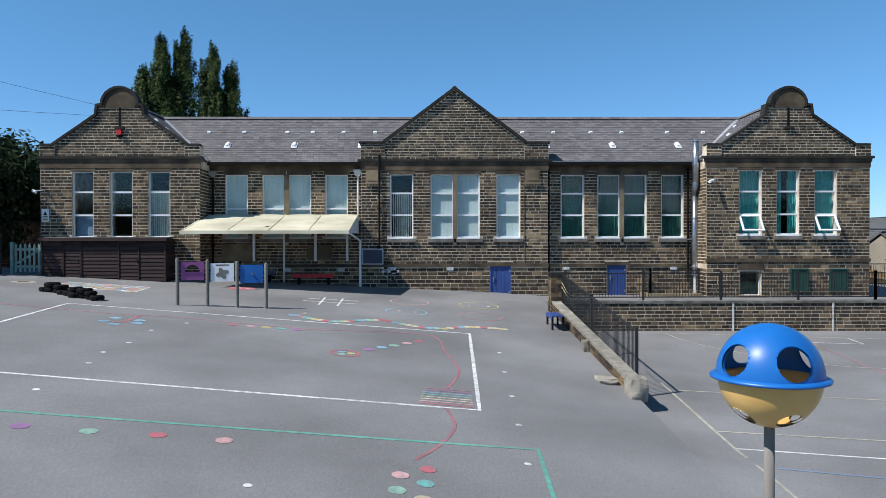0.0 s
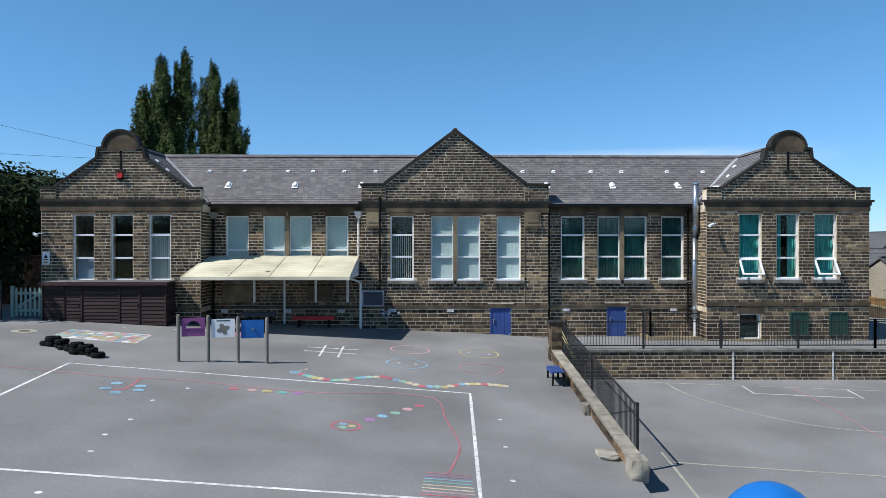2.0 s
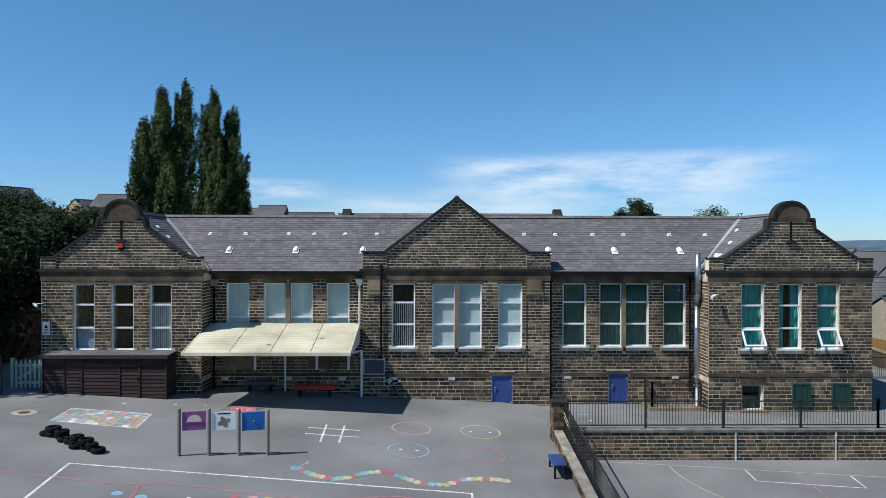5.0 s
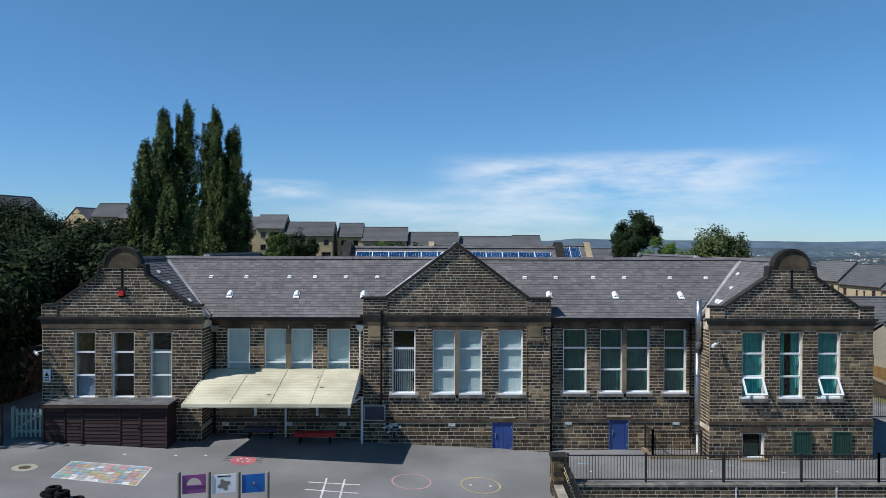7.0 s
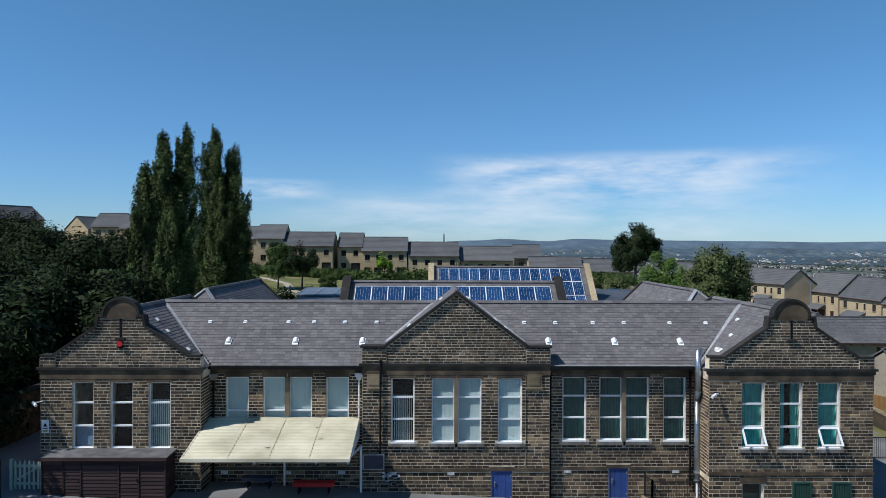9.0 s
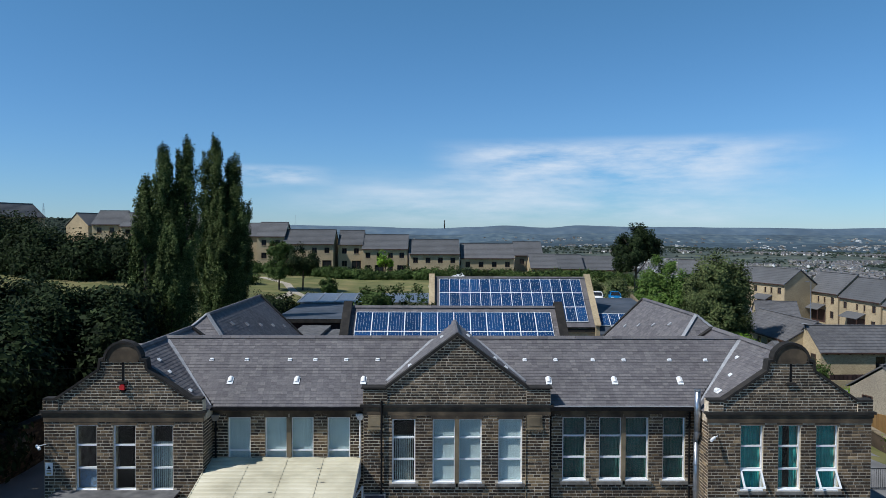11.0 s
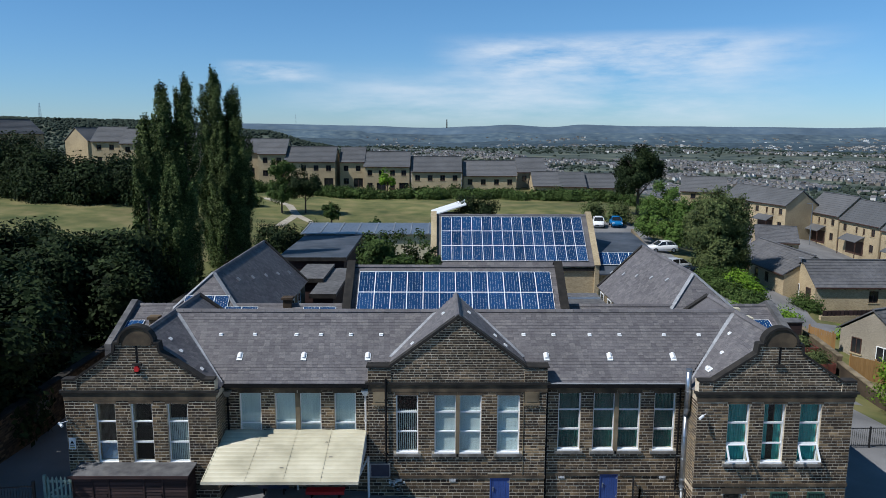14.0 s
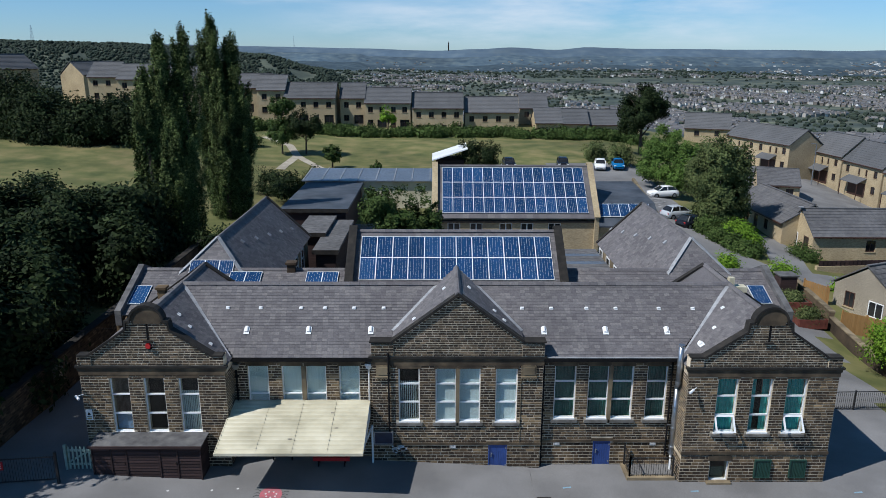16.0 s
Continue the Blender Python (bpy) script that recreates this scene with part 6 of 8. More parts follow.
railing("side_railing", "black iron railing across the side passage", ((18.4, 37.0, 0.0), (26.5, 37.2, 0.0)), 1.15)

# ---- ball catcher on a pole ----
ball = thing("ball_catcher", "blue and tan plastic ball target with holes on a grey pole", "play equipment")
BC, BR = Vector((3.63, 7.93, 0.79)), 0.54


def shell(z_sign, r_eq, squash, holes, mat, name):
    """Half a hollow ball, with round holes cut through it."""
    n, k = 224, 72
    g = Geo()
    verts, keep = [], []
    for lay in (0, 1):
        rr = r_eq - 0.025 * lay
        for j in range(k + 1):
            ph = math.pi / 2 * j / k
            for i in range(n):
                a = 2 * math.pi * i / n
                verts.append((rr * math.cos(ph) * math.cos(a), rr * math.cos(ph) * math.sin(a), z_sign * squash * rr * math.sin(ph)))
    for q, v in enumerate(verts):
        d = Vector(v).normalized()
        for hd, hr in holes:
            off = math.degrees(d.angle(hd)) - hr
            if abs(off) < 1.2:
                axis = d.cross(hd).normalized()
                verts[q] = tuple(Matrix.Rotation(radians(off), 3, axis) @ Vector(v))
    for lay in (0, 1):
        o = lay * (k + 1) * n
        for j in range(k):
            for i in range(n):
                ids = (o + j * n + i, o + j * n + (i + 1) % n, o + (j + 1) * n + (i + 1) % n, o + (j + 1) * n + i)
                c = sum((Vector(verts[q]) for q in ids), Vector()) / 4
                d = c.normalized()
                if any(math.degrees(d.angle(hd)) < hr - 0.15 for hd, hr in holes):
                    continue
                keep.append(ids if (lay == 0) == (z_sign > 0) else ids[::-1])
    g.add([Vector(v) + BC for v in verts], keep)
    ob = g.make(name, mat, ball, smooth=True)
    return ob


def aim(azim, elev):
    a, e = radians(azim), radians(elev)
    return Vector((math.sin(a) * math.cos(e), -math.cos(a) * math.cos(e), math.sin(e)))


top_holes = [(aim(a, 22), r) for a, r in ((-69, 18.5), (4, 20), (98, 18), (187, 17))]
low_holes = [(aim(a, -52), 14) for a in (-75, 10, 82, 154, 226)]
shell(1, BR, 1.04, top_holes, BLUE_PLASTIC, "upper_half")["label"] = "glossy blue upper half with round holes"
shell(-1, BR * 0.97, 1.04, low_holes, TAN_PLASTIC, "lower_half")["label"] = "glossy tan lower half with round holes"
Geo().lathe([(BR * 0.9, -0.015), (BR + 0.02, -0.03), (BR + 0.06, -0.03), (BR + 0.065, -0.008), (BR + 0.02, 0.015), (BR * 0.96, 0.015)], BC, 64).make("rim", BLUE_PLASTIC, ball, smooth=True)
Geo().bar((BC.x, BC.y, height(3.63, 7.93) - 0.1), (BC.x, BC.y, BC.z - 0.45), 0.054, 20).make("pole", TIMBER_POST, ball, smooth=True)

# ---- paint on the playground ----
def lay(x, y):
    i, j = int(np.searchsorted(GX, x)) - 1, int(np.searchsorted(GY, y)) - 1
    u, v = (x - GX[i]) / (GX[i + 1] - GX[i]), (y - GY[j]) / (GY[j + 1] - GY[j])
    z00, z10, z01, z11 = (gverts[b * nx + a][2] for b in (j, j + 1) for a in (i, i + 1))
    return (z00 * (1 - u) + z10 * u) * (1 - v) + (z01 * (1 - u) + z11 * u) * v + 0.005


def stripe(pts, w, mat, label, name="painted_line", closed=False, smooth_n=0):
    pts = [Vector((p[0], p[1])) for p in pts]
    if smooth_n:
        out = []
        n = len(pts)
        for i in range(n - 1):
            p0, p1, p2, p3 = pts[max(0, i - 1)], pts[i], pts[i + 1], pts[min(n - 1, i + 2)]
            for k in range(smooth_n):
                t = k / smooth_n
                out.append(0.5 * ((2 * p1) + (p2 - p0) * t + (2 * p0 - 5 * p1 + 4 * p2 - p3) * t * t + (3 * p1 - p0 - 3 * p2 + p3) * t ** 3))
        pts = out + [pts[-1]]
    else:
        out = []
        for p, q in zip(pts, pts[1:] + (pts[:1] if closed else [])):
            k = max(1, int((q - p).length / 0.8))
            out += [p.lerp(q, i / k) for i in range(k)]
        pts = out + ([] if closed else [pts[-1]])
    n = len(pts)
    vs = []
    for i, p in enumerate(pts):
        a, b = (pts[i - 1] if i or closed else p), (pts[(i + 1) % n] if i < n - 1 or closed else p)
        d = (b - a).normalized()
        s = Vector((-d.y, d.x)) * w / 2
        for q in (p + s, p - s):
            vs.append((q.x, q.y, lay(q.x, q.y)))
    m = n if closed else n - 1
    fs = [(2 * i, 2 * i + 1, 2 * ((i + 1) % n) + 1, 2 * ((i + 1) % n)) for i in range(m)]
    return tagged(Geo().add(vs, fs).make(name, mat), label, "ground marking", kind="structure")


def dot(x, y, r, mat, label, ry=None, name="painted_spot", group="", rise=0.0):
    n = 22
    vs = [(x + r * math.cos(2 * math.pi * i / n), y + (ry or r) * math.sin(2 * math.pi * i / n)) for i in range(n)]
    return tagged(Geo().add([(a, b, lay(a, b) + 0.001 + rise) for a, b in vs], [tuple(range(n))]).make(name, mat), label, "ground marking", group, kind="structure")


stripe([(-10.36, 17.5), (-10.68, 21.4), (1.1, 21.45), (0.9, 13.76), (-7.66, 13.1), (-16, 12.45)], 0.085, P_WHITE, "white painted court outline")
stripe([(-10.36, 17.5), (-11.0, 9.7)], 0.085, P_WHITE, "white painted court outline")
stripe([(-12.0, 10.5), (-6.45, 11.08), (1.73, 11.89), (1.65, 9.4), (1.6, 6.5)], 0.075, P_GREEN, "mint green painted court line")
for (x, y), mt, nm in zip([(-5.83, 10.52), (-4.91, 10.61), (-3.98, 10.76), (-3.04, 10.83), (-0.43, 10.23), (-0.05, 10.55), (-0.08, 10.03), (-0.45, 9.71), (-0.1, 9.5)], (P_PURPLE, P_MINT, P_RED, P_PINK, P_PINK, P_RED, P_TEAL, P_MINT, P_CREAM), ("purple", "light green", "red", "pink", "pink", "red", "teal", "light green", "cream")):
    dot(x, y, 0.125, mt, f"worn {nm} painted spot on the asphalt", group="painted spots")
stripe([(0.0, 20.7), (0.23, 20.03), (0.31, 18.88), (0.56, 17.38), (0.61, 16.56), (0.36, 15.25), (0.2, 14.95)], 0.055, P_TRAIL, "wavy red painted trail", smooth_n=8)
stripe([(0.27, 13.65), (0.40, 12.66), (0.14, 11.65), (-0.24, 10.87)], 0.055, P_TRAIL, "wavy red painted trail", smooth_n=8)
for k, mt in enumerate((P_FADED, P_PURPLE, P_BLUE, P_TEAL, P_CREAM, P_CREAM, P_PINK, P_RED)):
    y = 14.98 - k * 0.16
    stripe([(-0.15 - 0.015 * k, y), (0.80, y + 0.05)], 0.05, mt, "coloured bar of a painted ladder")
stripe([(-15, 20.3), (-12.05, 20.36), (-10.64, 20.33), (-8.86, 20.18), (-6.94, 20.44), (-5.47, 20.3), (-3.67, 20.2), (-2.2, 20.5), (-1.12, 20.82), (0.01, 20.69)], 0.07, P_FADED, "faded red painted trail", smooth_n=6)
for (x, y), mt, nm in zip([(-5.47, 19.97), (-4.98, 19.96), (-4.56, 19.96), (-4.15, 19.98), (-3.71, 19.99), (-0.38, 19.76), (-0.68, 19.34), (-0.99, 18.91), (-1.29, 18.54), (-1.58, 18.16)], (P_RED, P_PINK, P_YELLOW, P_TEAL, P_PURPLE, P_RED, P_PINK, P_MINT, P_BLUE, P_PURPLE), ("red", "pink", "yellow", "teal", "purple", "red", "pink", "green", "blue", "purple")):
    dot(x, y, 0.14, mt, f"{nm} painted spot on the asphalt", group="painted spots")
for x, y in ((-8.47, 19.53), (-7.79, 19.43), (-8.51, 18.94), (-7.69, 19.02), (-8.11, 18.63)):
    dot(x, y, 0.15, P_BLUE, "light blue painted flower petal", group="painted flower")
stripe([(-8.30, 18.90), (-8.07, 18.95), (-8.05, 19.5), (-8.12, 20.23)], 0.07, P_RED, "red painted flower stalk", smooth_n=4)
for x, y, r, mt, nm in ((-0.86, 27.14, 0.72, P_PINK, "pink"), (1.73, 27.2, 0.74, P_YELLOW, "yellow"), (-0.9, 24.75, 0.70, P_BLUE, "light blue"), (1.66, 24.75, 0.74, P_FADED, "faded red"), (-2.1, 17.5, 0.34, P_RED, "red")):
    ring = [(x + r * math.cos(a), y + r * math.sin(a)) for a in np.linspace(0, 2 * math.pi, 40, endpoint=False)]
    stripe(ring, 0.06, mt, f"{nm} painted ring on the asphalt", "painted_ring", closed=True)
for a, mt in ((0.2, P_YELLOW), (2.2, P_BLUE), (4.3, P_MINT)):
    dot(-2.1 + 0.15 * math.cos(a), 17.5 + 0.15 * math.sin(a), 0.1, mt, "small coloured spot inside a red ring")
for x in (-1.15, -0.6, 1.35, 2.1):
    dot(x, 24.75 if x in (-0.6, 9) else (27.15 if x > 0 else 24.75), 0.06, P_WHITE, "small white painted spot in a ring")
for pts in (((-4.6, 26.47), (-2.72, 26.5)), ((-4.6, 25.78), (-2.68, 25.74)), ((-4.0, 26.96), (-3.93, 24.96)), ((-3.33, 26.96), (-3.29, 25.05))):
    stripe(pts, 0.07, P_WHITE, "white painted bar of a noughts and crosses grid")
cat = [(-4.03, 22.22), (-3.55, 21.89), (-3.02, 21.75), (-2.62, 21.94), (-2.16, 22.4), (-1.57, 22.67), (-0.94, 22.25), (-0.33, 21.86), (0.36, 21.96), (0.89, 22.46), (1.43, 22.63), (1.96, 22.66), (2.39, 22.59)]
cc = (P_RED, P_CREAM, P_YELLOW, P_MINT, P_CREAM, P_TEAL, P_RED, P_PINK, P_CREAM, P_YELLOW, P_MINT, P_BLUE, P_CREAM)
seg = 0
for (xa, ya), (xb, yb) in zip(cat, cat[1:]):
    for k in range(3):
        x, y = xa + (xb - xa) * k / 3, ya + (yb - ya) * k / 3
        dot(x, y, 0.125, cc[(seg * 5 + seg // 4) % 13], "coloured segment of a painted caterpillar", ry=0.16, group="painted caterpillar", rise=0.001 * (seg % 2))
        seg += 1
dot(-4.25, 22.4, 0.2, P_BLUE, "light blue head of a painted caterpillar")
stripe([(-4.2, 22.6), (-4.0, 22.9), (-4.05, 23.1)], 0.04, P_CREAM, "cream feeler of a painted caterpillar", smooth_n=4)
mat_q = [(-13.46, 27.09), (-10.47, 26.96), (-10.29, 25.13), (-13.31, 25.36)]
stripe(mat_q, 0.07, P_WHITE, "white border of a painted board game", "painted_board", closed=True)
pr = random.Random(6)
ccs = (P_WHITE, P_PALE, P_PALE, P_PINK, P_PALE, P_MINT, P_CREAM, P_WHITE, P_PALE, P_BLUE, P_PINK, P_YELLOW)
for j in range(7):
    for i in range(11):
        def q(u, v):
            a, b = Vector(mat_q[3]).lerp(Vector(mat_q[2]), u), Vector(mat_q[0]).lerp(Vector(mat_q[1]), u)
            return a.lerp(b, v)
        cs = [q((i + du) / 11, (j + dv) / 7) for du, dv in ((0.04, 0.06), (0.96, 0.06), (0.96, 0.94), (0.04, 0.94))]
        tagged(Geo().add([(c.x, c.y, lay(c.x, c.y)) for c in cs], [(0, 1, 2, 3)]).make("painted_square", pr.choice(ccs)), "worn coloured square of a painted board game", "ground marking", "painted board game", "structure")
# ladybird by the canopy
dot(-7.45, 28.3, 0.50, P_RED, "red painted ladybird body", ry=0.56)
for a in range(7):
    dot(-7.45 + 0.24 * math.cos(a * 0.9 + 0.3), 28.3 + 0.2 * math.sin(a * 0.9 + 0.3), 0.045, P_WHITE, "white painted ladybird spot", rise=0.003)
for s in (-1, 1):
    for k in range(3):
        stripe([(-7.45 + s * 0.42, 28.15 + 0.16 * k), (-7.45 + s * 0.62, 28.2 + 0.2 * k), (-7.45 + s * 0.75, 28.1 + 0.24 * k)], 0.03, RUBBER, "thin dark painted ladybird leg")
for x, y in ((-6.71, 14.38), (-6.59, 12.31), (-6.85, 16.55), (1.64, 14.97), (1.56, 13.09), (1.47, 11.19), (-2.31, 9.34), (1.77, 19.09), (-7.0, 18.2), (-6.6, 19.6), (1.7, 17.0), (-6.9, 15.4), (-9.0, 28.6), (-10.1, 28.4), (-12.0, 28.2), (6.2, 28.6), (8.4, 28.5), (11.0, 28.6), (13.8, 28.4), (16.0, 28.5)):
    dot(x, y, 0.06, P_WHITE, "small white marker spot on the asphalt", group="marker spots")
for x, y in ((6.1, 29.6), (12.0, 29.3), (19.6, 29.2)):
    stripe([(x - 0.2, y), (x + 0.2, y + 0.05)], 0.1, P_BLUE, "small light blue sprayed mark")
dot(-14.67, 26.13, 0.42, P_COURT, "worn yellowish patch round a drain cover", name="painted_patch")
dot(-14.67, 26.13, 0.2, BARK, "round dark drain cover in the asphalt", name="manhole_cover", rise=0.003)
# lower court
stripe([(5.82, 18.4), (5.74, 16.89), (5.59, 14.26), (5.45, 12.0), (5.42, 11.01), (5.3, 8.0)], 0.06, P_COURT, "faded yellow court line")
stripe([(5.89, 17.65), (6.85, 17.43), (10.5, 16.68), (14, 16.0)], 0.06, P_COURT, "faded yellow court line")
stripe([(5.62, 14.33), (8.6, 13.72), (12, 13.0)], 0.06, P_COURT, "faded yellow court line")
stripe([(5.55, 13.25), (7.97, 12.72), (12, 11.9)], 0.06, P_WHITE, "white court line")
stripe([(5.75, 12.13), (7.37, 11.79), (10, 11.2)], 0.06, P_CBLUE, "faded blue court line")
stripe([(6.0, 26.4), (7.11, 26.28), (15.69, 24.85), (22, 23.8)], 0.06, P_COURT, "faded yellow court line")
stripe([(11.03, 25.56), (10.96, 24.5), (14.35, 23.86), (14.46, 24.96)], 0.06, P_WHITE, "white goal area line")
stripe([(8.45, 26.06), (8.52, 24.96), (8.95, 23.52), (10.01, 21.79), (11.09, 20.7), (12.69, 20.1), (16.0, 20.0)], 0.06, P_COURT, "faded yellow court arc", smooth_n=8)
stripe([(12.74, 25.35), (12.59, 23.02), (12.32, 20.48), (12.1, 17)], 0.05, P_FADED, "faded red court line")

# ---- walls, planters and fences at the sides ----
lw = thing("boundary_wall", "tall dark gritstone boundary wall under the trees", "wall")
Geo().box(-21.4, -21.0, 27.0, 64.0, 0.4, 3.3).make("core", SOOTED, lw)
y = 27.0
while y < 63.5:
    Geo().box(-21.48, -20.92, y + 0.01, y + 1.19, 3.3, 3.42).make("coping_stone", COPING, lw)
    y += 1.2
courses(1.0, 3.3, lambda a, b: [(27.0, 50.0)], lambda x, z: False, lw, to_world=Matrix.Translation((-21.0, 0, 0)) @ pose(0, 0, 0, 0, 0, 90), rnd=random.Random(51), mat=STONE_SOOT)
Geo().box(-20.97, -20.95, 36.1, 37.2, 2.1, 2.95).make("pale_board", TIMBER_POST, lw, "pale board fixed to the wall")
rw = thing("side_wall", "low gritstone wall along the side lane", "wall")
for a, b in (((28.4, 36.0), (29.6, 44.0)), ((29.6, 44.0), (30.8, 52.5)), ((30.8, 52.5), (32.0, 61.0))):
    z = max(height(*a), height(*b))
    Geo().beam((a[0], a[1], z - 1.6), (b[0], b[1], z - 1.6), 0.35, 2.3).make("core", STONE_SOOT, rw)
    Geo().beam((a[0], a[1], z + 0.7), (b[0], b[1], z + 0.7), 0.45, 0.09).make("coping", DRESSED, rw)
for k, (x, yy) in enumerate(((29.1, 52.8), (29.2, 55.6))):
    pl = thing("planter", "red-stained timber raised planter full of grasses", "planter", group="raised planters")
    z = height(x, yy) - 0.05
    for s in (-1, 1):
        Geo().box(x - 1.1, x + 1.1, yy + s * 0.9 - 0.04, yy + s * 0.9 + 0.04, z, z + 0.75 + 0.12 * k).make("side_board", BRICK_RED, pl)
        Geo().box(x + s * 1.1 - 0.04, x + s * 1.1 + 0.04, yy - 0.86, yy + 0.86, z, z + 0.75 + 0.12 * k).make("end_board", BRICK_RED, pl)
    Geo().box(x - 1.06, x + 1.06, yy - 0.86, yy + 0.86, z, z + 0.66 + 0.12 * k).make("soil", BARK, pl)
cabin = thing("garden_store", "small dark timber store with a pale blue water butt", "store")
z = height(29.7, 58.4)
Geo().box(29.2, 30.6, 58.0, 59.2, z - 0.1, z + 1.7).make("body", DARK_WOOD, cabin)
Geo().box(29.1, 30.7, 57.9, 59.3, z + 1.7, z + 1.8).make("roof", FELT, cabin)
Geo().bar((28.6, 58.6, z - 0.1), (28.6, 58.6, z + 1.3), 0.4, 14).make("water_butt", P_BLUE, cabin, "pale blue water butt")


def board_fence(p, q, h, label):
    t = thing("timber_fence", label, "fence")
    p, q = Vector((*p, 0)), Vector((*q, 0))
    n = round((q - p).length / 0.18)
    d = (q - p).normalized()
    for i in range(n):
        a, b = p.lerp(q, (i + 0.03) / n), p.lerp(q, (i + 0.97) / n)
        z = height(a.x, a.y) - 0.05
        Geo().beam((a.x, a.y, z), (b.x, b.y, z), 0.025, h).make("board", FENCE, t)
    for i in range(0, n + 1, 10):
        a = p.lerp(q, i / n)
        Geo().box(a.x - 0.06, a.x + 0.06, a.y + 0.03, a.y + 0.13, height(a.x, a.y) - 0.1, height(a.x, a.y) + h + 0.08).make("post", FENCE, t)


board_fence((31.6, 52.4), (36.0, 51.6), 1.7, "golden larch board fence in the cottage garden")
board_fence((31.6, 58.6), (33.3, 57.6), 1.6, "golden larch board fence beside the lane")

# ---- houses ----
def house(label, at, w, d, eave, ridge, wins, doors=(), mat=BUFF, roof_mat=TILE, gable_win=False, name="house", over=0.3, porch=()):
    """Front in the plane y = 0 facing -y, from x = 0 to w; the ridge runs along x. wins and doors: (x0, x1, z0, z1)."""
    t = thing(name, label, "house", at=at)
    holes = list(wins) + list(doors)
    g = Geo()
    slab_with_holes(g, 0, w, -1.5, eave, holes, 0, 0.25, Matrix())
    g.box(0, w, d - 0.25, d, -1.5, eave)
    for x in (0, w - 0.25):
        g.prism([(x, 0.25, -1.5), (x, d - 0.25, -1.5), (x, d - 0.25, eave), (x, d / 2, ridge - 0.1), (x, 0.25, eave)], (0.25, 0, 0))
    g.make("wall", mat, t)
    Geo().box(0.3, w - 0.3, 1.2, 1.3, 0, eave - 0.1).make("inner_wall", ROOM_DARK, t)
    for s in (0, 1):
        y0, y1 = (-over, d / 2) if s == 0 else (d + over, d / 2)
        dz = (ridge - eave) * over / (d / 2)
        Geo().prism([(-0.15, y0, eave - dz + 0.02), (-0.15, y1, ridge + 0.02), (-0.15, y1, ridge + 0.14), (-0.15, y0, eave - dz + 0.14)], (w + 0.3, 0, 0)).make("roof", roof_mat, t)
    rows = int(math.hypot(d / 2 + over, ridge - eave) / 0.42)
    g = Geo()
    for k in range(rows):
        f = k / rows
        yy, zz = -over + (d / 2 + over) * f, eave - (ridge - eave) * over / (d / 2) + 0.14 + (ridge - eave) * (1 + over / (d / 2)) * f
        g.beam((-0.15, yy, zz), (w + 0.15, yy, zz), 0.05, 0.025)
    g.make("tiling", roof_mat, t)["kind"] = "stuff"
    Geo().beam((-0.15, d / 2, ridge + 0.12), (w + 0.15, d / 2, ridge + 0.12), 0.3, 0.08).make("ridge", roof_mat, t)
    Geo().box(-0.1, w + 0.1, -over - 0.1, -over, eave - 0.2, eave - 0.08).make("gutter", DARK_FRAME, t)
    for k in range(int(w / 1.2)):
        Geo().box(0.5 + k * 1.2, 0.62 + k * 1.2, -0.2, 0, eave - 0.3, eave - 0.12).make("bracket", DARK_FRAME, t)
    for x0, x1, z0, z1 in wins:
        wd = new("window")
        wd.parent = t
        g = Geo().box(x0, x0 + 0.07, 0.08, 0.16, z0, z1).box(x1 - 0.07, x1, 0.08, 0.16, z0, z1).box(x0 + 0.07, x1 - 0.07, 0.08, 0.16, z0, z0 + 0.07).box(x0 + 0.07, x1 - 0.07, 0.08, 0.16, z1 - 0.07, z1).box((x0 + x1) / 2 - 0.03, (x0 + x1) / 2 + 0.03, 0.08, 0.16, z0 + 0.07, z1 - 0.07)
        g.make("frame", DARK_FRAME, wd)
        Geo().box(x0 + 0.07, x1 - 0.07, 0.11, 0.13, z0 + 0.07, z1 - 0.07).make("pane", DARK_PANE, wd)
        Geo().box(x0 - 0.08, x1 + 0.08, -0.06, 0.08, z0 - 0.1, z0).make("sill", mat, wd)
        Geo().box(x0 - 0.1, x1 + 0.1, -0.02, 0.0, z1, z1 + 0.18).make("lintel", mat, wd)
    for x0, x1, z0, z1 in doors:
        dd = new("door")
        dd.parent = t
        Geo().box(x0, x1, 0.12, 0.18, z0, z1).make("leaf", DARK_FRAME, dd)
        Geo().box(x0 + 0.2, x1 - 0.2, 0.105, 0.12, z0 + 1.1, z1 - 0.25).make("pane", DARK_PANE, dd)
    for x0, x1, z in porch:
        pc = new("porch")
        pc.parent = t
        Geo().prism([(x0, -1.5, z), (x0, 0, z + 0.8), (x0, 0, z + 0.9), (x0, -1.5, z + 0.1)], (x1 - x0, 0, 0)).make("porch_roof", roof_mat, pc)
        for xx in (x0 + 0.05, x1 - 0.15):
            Geo().box(xx, xx + 0.1, -1.45, -1.35, -0.3, z + 0.05).make("porch_post", DARK_FRAME, pc)
        # flat dark sheet on the wall in place of the porch's shade
        Geo().box(x0 + 0.1, x1 - 0.1, -0.02, -0.003, 0, z).make("porch_shade_sheet", DARK_FRAME, pc)
    return t


hr = random.Random(12)


